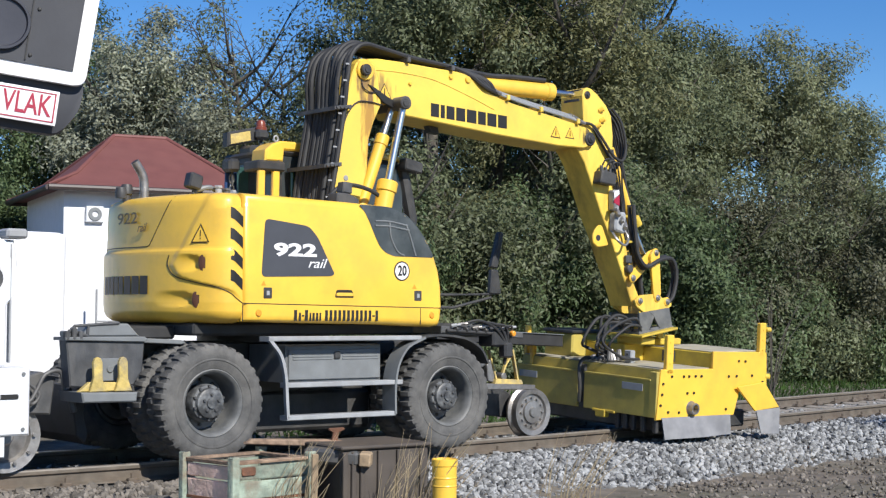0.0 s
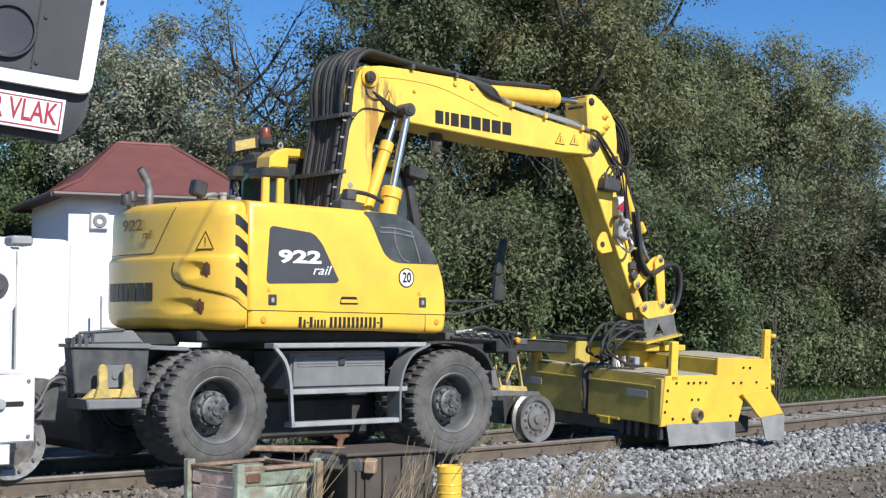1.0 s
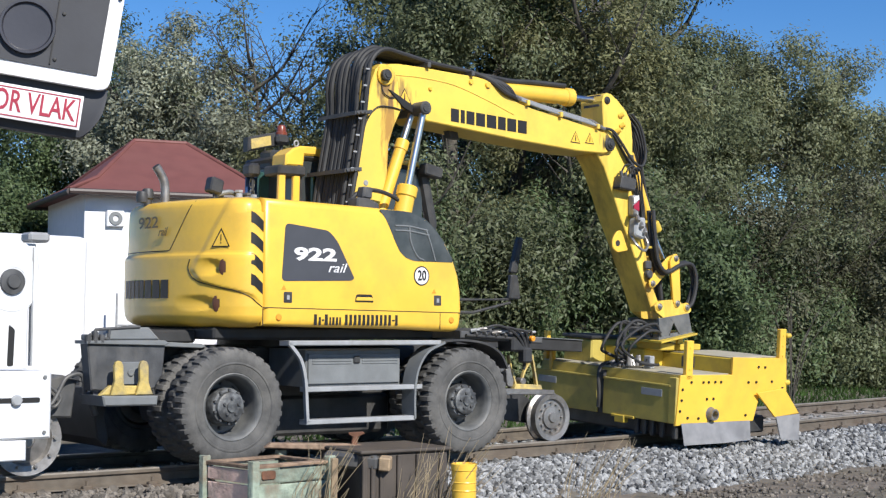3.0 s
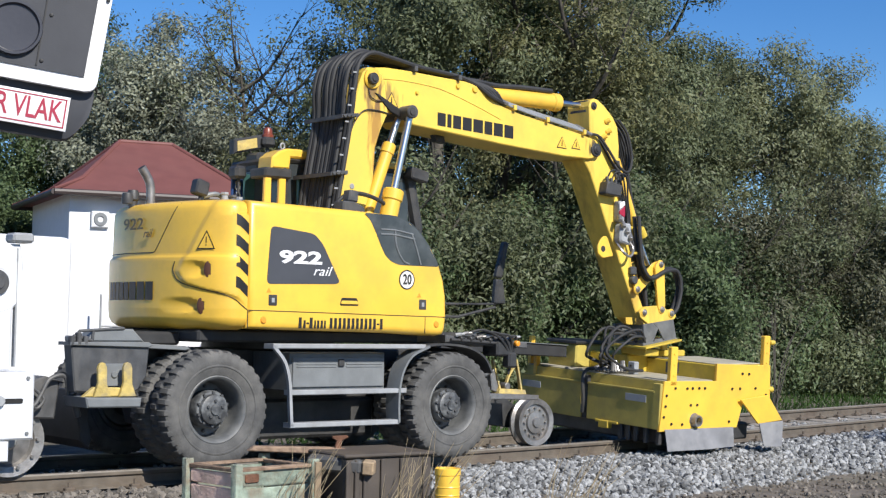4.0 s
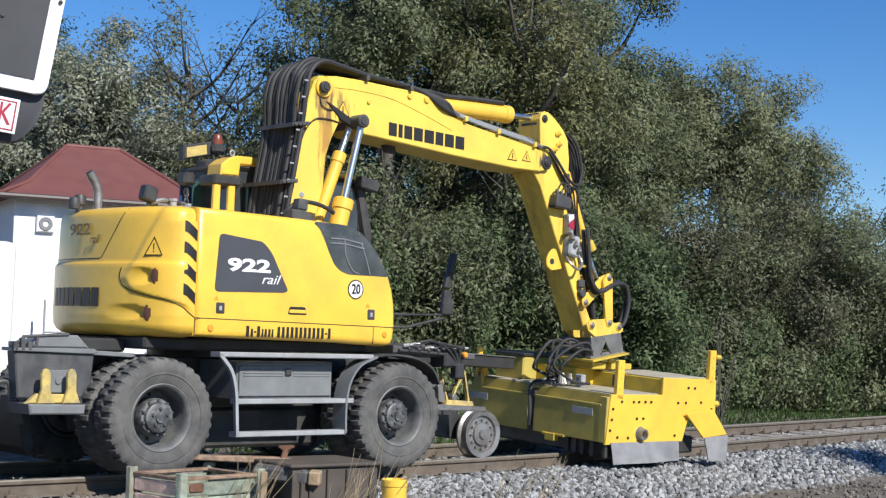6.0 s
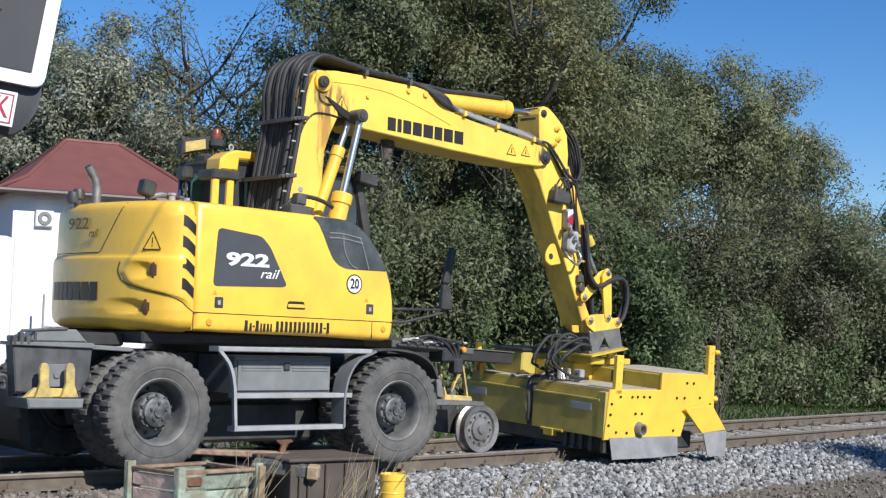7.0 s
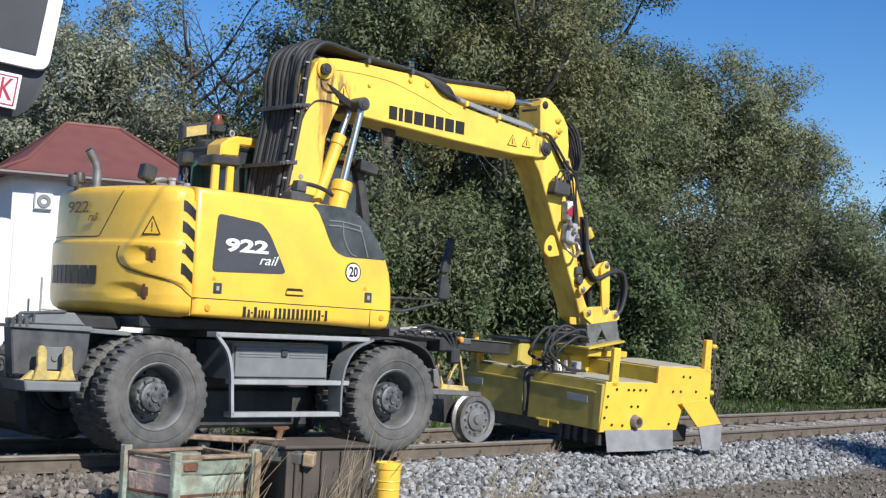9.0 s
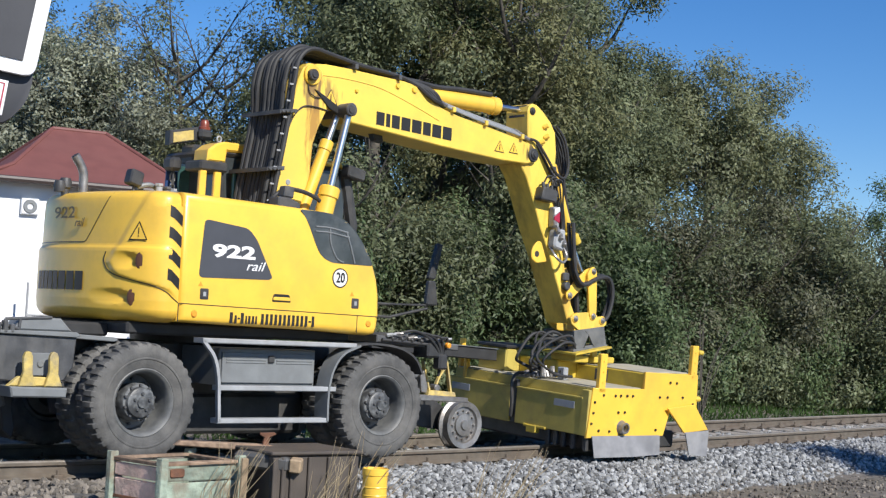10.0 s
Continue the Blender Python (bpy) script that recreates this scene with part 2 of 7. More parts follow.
def box(bm, x0, x1, y0, y1, z0, z1, bev=0.01, m=None):
    b2 = bmesh.new()
    bmesh.ops.create_cube(b2, size=1)
    for v in b2.verts:
        v.co = Vector((x0 + (v.co.x + 0.5) * (x1 - x0), y0 + (v.co.y + 0.5) * (y1 - y0), z0 + (v.co.z + 0.5) * (z1 - z0)))
    bevel_all(b2, b2.edges[:], bev, 1)
    return join(bm, b2, m)


def join(bm, b2, m=None, mi=0):
    """Adds b2 to bm, moved by m, with material slot mi."""
    if m is not None:
        b2.transform(m)
    vs = [bm.verts.new(v.co) for v in b2.verts]
    b2.verts.index_update()
    for f in b2.faces:
        nf = bm.faces.new([vs[v.index] for v in f.verts])
        nf.material_index = mi or f.material_index
    b2.free()
    return bm


def prism(bm, pts, y0, y1, bev=0.015, seg=1, m=None):
    """A side outline of (x, z) points, run from y0 to y1."""
    b2 = bmesh.new()
    a = [b2.verts.new((x, y0, z)) for x, z in pts]
    c = [b2.verts.new((x, y1, z)) for x, z in pts]
    n = len(pts)
    caps = [b2.faces.new(a), b2.faces.new(c[::-1])]
    for i in range(n):
        b2.faces.new((a[i], c[i], c[(i + 1) % n], a[(i + 1) % n]))
    bmesh.ops.recalc_face_normals(b2, faces=b2.faces[:])
    if bev:
        bevel_all(b2, [e for f in caps for e in f.edges], bev, seg)
    return join(bm, b2, m)


def frame_of(d):
    d = Vector(d).normalized()
    return d.to_track_quat("Z", "Y").to_matrix()


def tube(bm, pts, r, seg=8, closed_ends=True):
    """A round tube through points; r is one radius or one for each point."""
    pts = [Vector(p) for p in pts]
    rs = r if isinstance(r, (list, tuple)) else [r] * len(pts)
    rings = []
    for i, p in enumerate(pts):
        d = pts[min(i + 1, len(pts) - 1)] - pts[max(i - 1, 0)]
        fr = frame_of(d)
        rings.append([bm.verts.new(p + fr @ Vector((math.cos(2 * math.pi * k / seg) * rs[i], math.sin(2 * math.pi * k / seg) * rs[i], 0))) for k in range(seg)])
    for a, b in zip(rings, rings[1:]):
        # matches the ring starts so that the tube doesn't twist
        s = min(range(seg), key=lambda k: (b[k].co - a[0].co - (b[0].co * 0)).length)
        for k in range(seg):
            bm.faces.new((a[k], a[(k + 1) % seg], b[(k + 1 + s) % seg], b[(k + s) % seg]))
    if closed_ends and seg > 2:
        bm.faces.new(rings[0][::-1])
        bm.faces.new(rings[-1])
    return bm


def smooth_path(pts, n=6):
    """Catmull-Rom points through pts."""
    p = [Vector(q) for q in pts]
    p = [p[0] * 2 - p[1]] + p + [p[-1] * 2 - p[-2]]
    out = []
    for i in range(1, len(p) - 2):
        for k in range(n):
            t = k / n
            out.append(0.5 * (2 * p[i] + (p[i + 1] - p[i - 1]) * t + (2 * p[i - 1] - 5 * p[i] + 4 * p[i + 1] - p[i + 2]) * t * t + (3 * p[i] - p[i - 1] - 3 * p[i + 1] + p[i + 2]) * t ** 3))
    return out + [p[-2]]


def lathe(bm, prof, m, seg=48, close=False):
    """Turns (radius, height) points round z, then moves by m."""
    b2 = bmesh.new()
    rings = []
    for r, h in prof:
        if r < 1e-5:
            rings.append([b2.verts.new((0, 0, h))])
        else:
            rings.append([b2.verts.new((r * math.cos(2 * math.pi * k / seg), r * math.sin(2 * math.pi * k / seg), h)) for k in range(seg)])
    pairs = list(zip(rings, rings[1:])) + ([(rings[-1], rings[0])] if close else [])
    for a, b in pairs:
        for k in range(seg):
            k2 = (k + 1) % seg
            if len(a) == 1 and len(b) == 1:
                continue
            if len(a) == 1:
                b2.faces.new((a[0], b[k2], b[k]))
            elif len(b) == 1:
                b2.faces.new((a[k], a[k2], b[0]))
            else:
                b2.faces.new((a[k], a[k2], b[k2], b[k]))
    return join(bm, b2, m)


def rod(bm, p0, p1, r, seg=16, bev=0.0):
    p0, p1 = Vector(p0), Vector(p1)
    m = Matrix.Translation(p0) @ frame_of(p1 - p0).to_4x4()
    L = (p1 - p0).length
    b = min(bev, r * 0.4)
    prof = [(0, 0), (r - b, 0), (r, b), (r, L - b), (r - b, L), (0, L)] if b else [(0, 0), (r, 0), (r, L), (0, L)]
    return lathe(bm, prof, m, seg)


def words(text, size, material, m, name, parent, extrude=0.003, shear=0.0, xs=1.0, bold=0.0):
    """A mesh of letters in the built-in font, lying in the xy plane of m."""
    cu = bpy.data.curves.new(name, "FONT")
    cu.body, cu.size, cu.extrude, cu.shear = text, size, extrude, shear
    cu.align_x, cu.align_y = "CENTER", "CENTER"
    cu.resolution_u = 3
    cu.offset = bold
    tmp = bpy.data.objects.new(name, cu)
    scene.collection.objects.link(tmp)
    me = bpy.data.meshes.new_from_object(tmp.evaluated_get(bpy.context.evaluated_depsgraph_get()))
    bpy.data.objects.remove(tmp)
    me.transform(m @ Matrix.Diagonal((xs, 1, 1, 1)))
    me.materials.clear()
    me.materials.append(material)
    ob = new(name, me)
    ob.parent = parent
    return ob


def side_plate(bm, pts, y, t=0.004):
    return prism(bm, pts, y - t, y + 0.002, bev=0)


def round_poly(pts, r=0.04, n=4):
    """Rounds the corners of a closed (x, z) outline."""
    out = []
    N = len(pts)
    for i in range(N):
        p, a, b = Vector(pts[i]), Vector(pts[i - 1]), Vector(pts[(i + 1) % N])
        d1, d2 = (a - p), (b - p)
        q = min(r, d1.length * 0.45, d2.length * 0.45)
        s, e = p + d1.normalized() * q, p + d2.normalized() * q
        for k in range(n + 1):
            t = k / n
            out.append(tuple((1 - t) ** 2 * s + 2 * t * (1 - t) * p + t * t * e))
    return out


# the track's frame: x along the track, y away from the road, z up from the rail heads
TH = 39.4
TRACK = pose(-1.773, 14.88, 0, 0, 0, TH)


def bend(x):
    """How far the track swings to the far side at x."""
    if x < -1:
        return 0.0
    return 0.0105 * (x + 1) ** 2 if x < 7 else 0.672 + 0.168 * (x - 7)


def mesh_np(name, verts, faces, material, smooth=False):
    """One mesh from arrays of corners and equal-sided faces."""
    me = bpy.data.meshes.new(name)
    k = faces.shape[1]
    me.vertices.add(len(verts))
    me.vertices.foreach_set("co", np.ascontiguousarray(verts, dtype=np.float32).ravel())
    me.loops.add(faces.size)
    me.loops.foreach_set("vertex_index", np.ascontiguousarray(faces, dtype=np.int32).ravel())
    me.polygons.add(len(faces))
    me.polygons.foreach_set("loop_start", np.arange(0, faces.size, k, dtype=np.int32))
    me.polygons.foreach_set("loop_total", np.full(len(faces), k, dtype=np.int32))
    me.polygons.foreach_set("use_smooth", np.full(len(faces), smooth))
    me.update(calc_edges=True)
    me.materials.append(material)
    return me


# ---- ground ----
def ground_z(x, y):
    q = y - bend(x)
    steps = [(-400, -0.45), (-14, -0.42), (-4, -0.34), (-2.7, -0.32), (-1.75, -0.17), (1.7, -0.17), (2.5, -0.30), (3.4, -0.26), (6, -0.05), (30, 0.35), (900, 0.5)]
    z = steps[-1][1]
    for (a, za), (b, zb) in zip(steps, steps[1:]):
        if a <= q < b:
            z = za + (zb - za) * (q - a) / (b - a)
            break
    if not -1.9 < q < 1.9:
        z += 0.05 * noise.noise((x * 0.6, y * 0.6, 0)) + 0.02 * noise.noise((x * 2.7, y * 2.7, 4))
    return z


gx = np.concatenate([np.linspace(-900, -40, 10), np.arange(-35, -6, 3.0), np.arange(-6, 32, 0.4), np.arange(32, 80, 3.0), np.linspace(85, 900, 10)])
gy = np.concatenate([np.linspace(-900, -30, 10), np.arange(-25, -5, 2.0), np.arange(-5, 8, 0.22), np.arange(8, 40, 2.0), np.linspace(45, 900, 10)])
gv = np.array([(x, y + (bend(x) if abs(x) < 90 else bend(90 if x > 0 else -90)), 0) for x in gx for y in gy])
for i in range(len(gv)):
    gv[i, 2] = ground_z(gv[i, 0], gv[i, 1]) if abs(gv[i, 0]) < 90 else (-0.42 if gv[i, 1] < 0 else 0.2)
ny = len(gy)
gf = np.array([(i * ny + j, (i + 1) * ny + j, (i + 1) * ny + j + 1, i * ny + j + 1) for i in range(len(gx) - 1) for j in range(ny - 1)])
ground = tagged(new("ground", mesh_np("ground", gv, gf, EARTH, True)), "dry brown earth with sparse grass beside the track", "ground", kind="structure")
ground.matrix_world = TRACK

# ---- track ----
bed_bm = bmesh.new()
prev = None
for i in range(170):
    x = -14 + i * 0.45
    c = bend(x)
    row = [bed_bm.verts.new((x, c + q, z + 0.015 * noise.noise((x * 3, q * 3, 1)))) for q, z in ((-2.75, -0.36), (-2.2, -0.225), (-1.7, -0.135), (-0.7, -0.135), (0, -0.145), (0.7, -0.135), (1.7, -0.135), (2.1, -0.2), (2.6, -0.33))]
    if prev:
        for k in range(8):
            bed_bm.faces.new((prev[k], row[k], row[k + 1], prev[k + 1]))
    prev = row
ballast_bed = tagged(part("ballast_bed", bed_bm, BED), "grey crushed stone bed under the railway track", "ballast", kind="structure")
ballast_bed.matrix_world = TRACK

track = thing("railway_track", TRACK, "single railway track with brown rails on weathered sleepers", "railway track", kind="structure")
RAIL_TOP = 0.035


def cant(x):
    """How much higher the far rail lies in the bend."""
    return 0.05 * max(0, min(1, (x - 3) / 5))


prof_rail = [(-0.033, 0), (-0.036, -0.012), (-0.034, -0.038), (-0.010, -0.05), (-0.008, -0.115), (-0.06, -0.137), (-0.0625, -0.149), (0.0625, -0.149), (0.06, -0.137), (0.008, -0.115), (0.010, -0.05), (0.034, -0.038), (0.036, -0.012), (0.033, 0)]
for off in (-0.751, 0.751):
    rb = bmesh.new()
    rows = []
    for i in range(120):
        x = -14 + i * 0.7
        c = bend(x) + off
        up = cant(x) if off > 0 else 0
        rows.append([rb.verts.new((x, c + py, RAIL_TOP + up + pz)) for py, pz in prof_rail])
    for a, b in zip(rows, rows[1:]):
        n = len(prof_rail)
        for k in range(n):
            f = rb.faces.new((a[k], b[k], b[(k + 1) % n], a[(k + 1) % n]))
            f.material_index = 1 if k == n - 1 or k == 0 else 0
    part("rail", rb, [RAILM, RAILT], track, "brown steel rail with a worn head")
sb = bmesh.new()
box(sb, -0.13, 0.13, -1.3, 1.3, -0.16, 0, 0.02)
first_sleeper = part("sleeper", sb, SLEEP, track, smooth=0)
fb = bmesh.new()
box(fb, -0.08, 0.08, -0.17, 0.17, 0, 0.02, 0.004)
for s in (-1, 1):
    box(fb, -0.045, 0.045, s * 0.115 - 0.028, s * 0.115 + 0.028, 0.0, 0.045, 0.008)
    rod(fb, (0, s * 0.115, 0.03), (0, s * 0.115, 0.085), 0.017, 6)
first_clip = part("rail_clip", fb, RAILM, track, smooth=0)
for i in range(90):
    x = -11.8 + i * 0.62
    jit = random.uniform(-0.02, 0.02)
    sl = first_sleeper if i == 0 else new("sleeper", first_sleeper.data)
    sl.parent = track
    sl.matrix_local = pose(x + jit, bend(x), -0.122 + random.uniform(-0.006, 0.006) + cant(x) / 2, 1.9 * cant(x) / 0.05, 0, 8 + random.uniform(-1, 1) if x > 4 else 2)
    for off in (-0.751, 0.751):
        cl = first_clip if i == 0 and off < 0 else new("rail_clip", first_clip.data)
        cl.parent = track
        cl.matrix_local = pose(x + jit, bend(x) + off, -0.12 + (cant(x) if off > 0 else 0), 0, 0, 8 if x > 4 else 2)

# stones of the bed
rng = np.random.default_rng(5)
ico = bmesh.new()
bmesh.ops.create_icosphere(ico, subdivisions=1, radius=1.0)
ico_v = np.array([v.co for v in ico.verts])
ico_f = np.array([[v.index for v in f.verts] for f in ico.faces])
ico.free()


def stones(n, x0, x1, q0, q1, size, rng):
    xs = x0 + (x1 - x0) * rng.random(n) ** 1.25
    qs = rng.uniform(q0, q1, n)
    sz = size * (0.55 + 0.75 * rng.random(n) ** 1.5)
    pos = np.zeros((n, 3))
    for i in range(n):
        q = qs[i]
        z = -0.34 if q < -2.75 else -0.135 if q > -1.7 else (-0.135 - 0.09 * (-1.7 - q) / 0.5 if q > -2.2 else -0.225 - 0.135 * (-2.2 - q) / 0.55)
        if q > 1.7:
            z = -0.135 - 0.16 * (q - 1.7)
        pos[i] = (xs[i], q + bend(xs[i]), z + sz[i] * 0.25 + rng.random() * 0.02)
    sc = sz[:, None] * rng.uniform(0.55, 1.15, (n, 3))
    jit = 1 + rng.uniform(-0.32, 0.28, (n, 12, 1))
    v = ico_v[None] * jit * sc[:, None, :]
    a = rng.uniform(0, 2 * np.pi, (n, 3))
    for ax in range(3):
        c, s = np.cos(a[:, ax]), np.sin(a[:, ax])
        i, j = [(0, 1), (1, 2), (0, 2)][ax]
        vi, vj = v[:, :, i].copy(), v[:, :, j].copy()
        v[:, :, i] = vi * c[:, None] - vj * s[:, None]
        v[:, :, j] = vi * s[:, None] + vj * c[:, None]
    v += pos[:, None, :]
    f = ico_f[None] + 12 * np.arange(n)[:, None, None]
    return v.reshape(-1, 3), f.reshape(-1, 3)


sets = [stones(19000, 0.5, 24, -2.75, -1.02, 0.037, rng), stones(4500, -4.5, 26, -0.6, 0.62, 0.037, rng), stones(3500, 2, 40, 0.95, 2.5, 0.05, rng)]
vs = np.concatenate([s[0] for s in sets])
fs = []
base = 0
for s in sets:
    fs.append(s[1] + base)
    base += len(s[0])
ballast_stones = tagged(new("ballast_stones", mesh_np("ballast_stones", vs, np.concatenate(fs), STONE)), "loose light grey crushed stones round the rails", "gravel", kind="stuff")
ballast_stones.matrix_world = TRACK

sets = [stones(2500, -5, 0.9, -2.75, -1.0, 0.040, rng), stones(6000, -2, 24, -5.2, -2.55, 0.026, rng)]
vs = np.concatenate([s[0] for s in sets])
fs = np.concatenate([sets[0][1], sets[1][1] + len(sets[0][0])])
dirty_stones = tagged(new("dirty_gravel", mesh_np("dirty_gravel", vs, fs, STONED)), "dirty brown gravel at the foot of the ballast", "gravel", kind="stuff")
dirty_stones.matrix_world = TRACK

# ---- the excavator ----
excavator = thing("rail_excavator", TRACK, "yellow road-rail wheeled excavator standing on the railway track", "excavator")
HY = -1.25


def tyre_mesh():
    """One moulded ring: bulged side walls and staggered lugs that run down the shoulders."""
    bm = bmesh.new()
    # radius of the carcass, radius on a lug, offset from the middle
    half = [(0.290, 0.290, 0.11), (0.302, 0.302, 0.132), (0.35, 0.35, 0.150), (0.372, 0.372, 0.153), (0.378, 0.378, 0.160), (0.388, 0.388, 0.160), (0.394, 0.394, 0.156), (0.42, 0.42, 0.161), (0.452, 0.454, 0.156), (0.482, 0.490, 0.143), (0.500, 0.513, 0.124), (0.506, 0.524, 0.080), (0.506, 0.524, 0.012)]
    prof = [(a, b, -z, 0) for a, b, z in half] + [(a, b, z, 1) for a, b, z in half[::-1]]
    n = 34
    rings = []
    for i in range(n):
        for f, lug in ((0.0, (0, 1)), (0.10, (1, 0)), (0.50, (1, 0)), (0.60, (0, 1))):
            t = 2 * math.pi * (i + f) / n
            rings.append([bm.verts.new(((b if lug[s] else a) * math.cos(t), (b if lug[s] else a) * math.sin(t), z)) for a, b, z, s in prof])
    for p, q in zip(rings, rings[1:] + rings[:1]):
        for k in range(len(prof) - 1):
            bm.faces.new((p[k], q[k], q[k + 1], p[k + 1]))
    return bm


def rim_mesh():
    bm = bmesh.new()
    prof = [(0.292, 0.115), (0.300, 0.128), (0.290, 0.134), (0.276, 0.124), (0.262, 0.108), (0.252, 0.05), (0.248, -0.06), (0.235, -0.10), (0.14, -0.11), (0.0, -0.11)]
    lathe(bm, prof, Matrix.Identity(4), 48)
    lathe(bm, [(0.292, 0.115), (0.285, -0.11), (0.26, -0.12)], Matrix.Identity(4), 48)
    return bm


def hub_mesh(long):
    bm = bmesh.new()
    L = long
    lathe(bm, [(0.165, -0.11), (0.165, L - 0.07), (0.155, L - 0.05), (0.135, L - 0.045), (0.13, L - 0.01), (0.115, L), (0.05, L + 0.004), (0.045, L + 0.02), (0, L + 0.02)], Matrix.Identity(4), 32)
    return bm


def nut_mesh():
    bm = bmesh.new()
    rod(bm, (0, 0, -0.02), (0, 0, 0.02), 0.015, 6, 0.003)
    return bm


tm = rmesh = hm = nm_ = None
for wx in (-1.325, 1.345):
    for side in (-1, 1):
        for inner in (0, 1):
            yc = side * (1.135 - 0.37 * inner) - (0.22 if side > 0 else 0)
            m = Matrix.Translation((wx, yc, 0.567 if wx < 0 else 0.548)) @ Matrix.Rotation(radians(90 if side < 0 else -90), 4, "X") @ Matrix.Rotation(wx + yc * 3, 4, "Z")
            if tm is None:
                tyre = part("tyre", tyre_mesh(), RUBBER, None, "dusty black lugged tyre", 30)
                rim = part("rim", rim_mesh(), RIMG, None, "dusty dark grey wheel rim")
                hub = part("hub", hub_mesh(0.10), HUBM, None, "greasy dark wheel hub")
                tm, rmesh, hm = tyre.data, rim.data, hub.data
            else:
                tyre, rim, hub = new("tyre", tm), new("rim", rmesh), new("hub", hm)
            wheel = new("wheel")
            wheel.parent = excavator
            wheel.matrix_local = m
            for o in (tyre, rim, hub):
                o.parent = wheel
            if inner:
                continue
            for rad, z, count in ((0.195, -0.09, 10), (0.145, 0.052, 10), (0.075, 0.098, 5)):
                for i in range(count):
                    if nm_ is None:
                        nut = part("wheel_nut", nut_mesh(), DGREY, None, "", 0)
                        nm_ = nut.data
                    else:
                        nut = new("wheel_nut", nm_)
                    nut.parent = wheel
                    a = 2 * math.pi * i / count
                    nut.matrix_local = pose(rad * math.cos(a), rad * math.sin(a), z)

# chassis
bm = bmesh.new()
prism(bm, [(-1.6, 0.55), (2.1, 0.55), (2.3, 0.8), (2.3, 1.08), (-1.7, 1.08), (-1.7, 0.75)], -0.42, 0.42, 0.02)
for wx in (-1.325, 1.345):
    rod(bm, (wx, -1.0, 0.545), (wx, 1.0, 0.545), 0.13, 20)
    lathe(bm, [(0, -0.2), (0.2, -0.16), (0.24, 0), (0.2, 0.16), (0, 0.2)], Matrix.Translation((wx, 0, 0.545)), 20)
    box(bm, wx - 0.15, wx + 0.15, -0.35, 0.35, 0.55, 0.8, 0.02)
box(bm, -0.9, 0.95, -0.5, 0.5, 0.22, 0.6, 0.03)
part("chassis", bm, BLACK, excavator, "black undercarriage frame with axles")
bm = bmesh.new()
lathe(bm, [(0.62, 1.06), (0.66, 1.08), (0.66, 1.15), (0.60, 1.17), (0.60, 1.24), (0, 1.24)], Matrix.Identity(4), 40)
part("slewing_ring", bm, BLACK, excavator)
bm = bmesh.new()
box(bm, -1.35, 1.15, -0.95, 0.75, 1.15, 1.262, 0.02)
box(bm, -1.9, -1.34, -0.62, 0.0, 1.115, 1.235, 0.02)
part("belly_plate", bm, HOSE, excavator, "black plate under the upper body")

# curved black plate added in place of the shade under the rear deck
bm = bmesh.new()
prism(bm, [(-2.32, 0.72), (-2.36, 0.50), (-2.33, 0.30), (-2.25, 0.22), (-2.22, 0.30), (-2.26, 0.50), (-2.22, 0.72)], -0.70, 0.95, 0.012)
part("rear_shade_plate", bm, HOSE, excavator, "black curved plate added as the shade under the rear deck")

# rear outrigger deck with the yellow hitch
bm = bmesh.new()
prism(bm, [(-2.64, 1.12), (-2.60, 0.74), (-2.25, 0.70), (-2.02, 0.74), (-1.94, 0.86), (-1.92, 1.12)], -1.13, -0.98, 0.012)
prism(bm, [(-2.1, 1.10), (-2.1, 0.82), (-1.7, 0.84), (-1.45, 0.98), (-1.40, 1.10)], -0.54, -0.44, 0.012)
part("rear_support", bm, DGREY, excavator, "scratched dark grey rear support box")
bm = bmesh.new()
prism(bm, [(-2.66, 1.122), (-1.94, 1.105), (-1.90, 1.125), (-1.94, 1.15), (-2.66, 1.15)], -1.16, -0.92, 0.006)
prism(bm, [(-2.48, 1.15), (-2.42, 1.255), (-2.06, 1.26), (-1.95, 1.15)], -1.10, -0.90, 0.015)
prism(bm, [(-2.0, 1.10), (-1.45, 1.075), (-1.40, 1.09), (-1.45, 1.115), (-2.0, 1.14)], -0.92, -0.46, 0.006)
box(bm, -2.62, -2.5, -1.12, -0.95, 1.15, 1.20, 0.01)
part("rear_deck", bm, MGREY, excavator, "grey steel deck plate")
bm = bmesh.new()
for a, b in (((-2.58, -1.1, 1.14), (-2.56, -1.1, 1.24)), ((-2.44, -1.1, 1.14), (-2.43, -1.1, 1.25)), ((-2.56, -1.1, 1.24), (-2.15, -1.1, 1.265)), ((-2.62, -1.12, 1.2), (-2.45, -1.12, 1.16))):
    rod(bm, a, b, 0.013, 8)
for k in range(3):
    box(bm, -2.66 + k * 0.06, -2.62 + k * 0.06, -1.16, -1.1, 1.12, 1.2 + 0.03 * (k % 2), 0.008)
part("deck_rail", bm, DGREY, excavator)
bm = bmesh.new()
prism(bm, [(-2.60, 0.70), (-2.09, 0.69), (-2.10, 0.61), (-2.58, 0.615)], -1.34, -0.9, 0.012)
hitch = part("hitch_step", bm, MGREY, excavator, "grey steel step plate")
bm = bmesh.new()
for x in (-2.43, -2.20):
    prism(bm, [(x - 0.07, 0.70), (x + 0.085, 0.70), (x + 0.045, 0.80), (x + 0.04, 0.94), (x + 0.025, 0.975), (x, 0.985), (x - 0.025, 0.975), (x - 0.04, 0.94), (x - 0.035, 0.82)], -1.29, -1.25, 0.006)
prism(bm, [(-2.58, 0.70), (-2.12, 0.70), (-2.15, 0.77), (-2.48, 0.78)], -1.25, -1.19, 0.008)
tow_plate = bmesh.new()
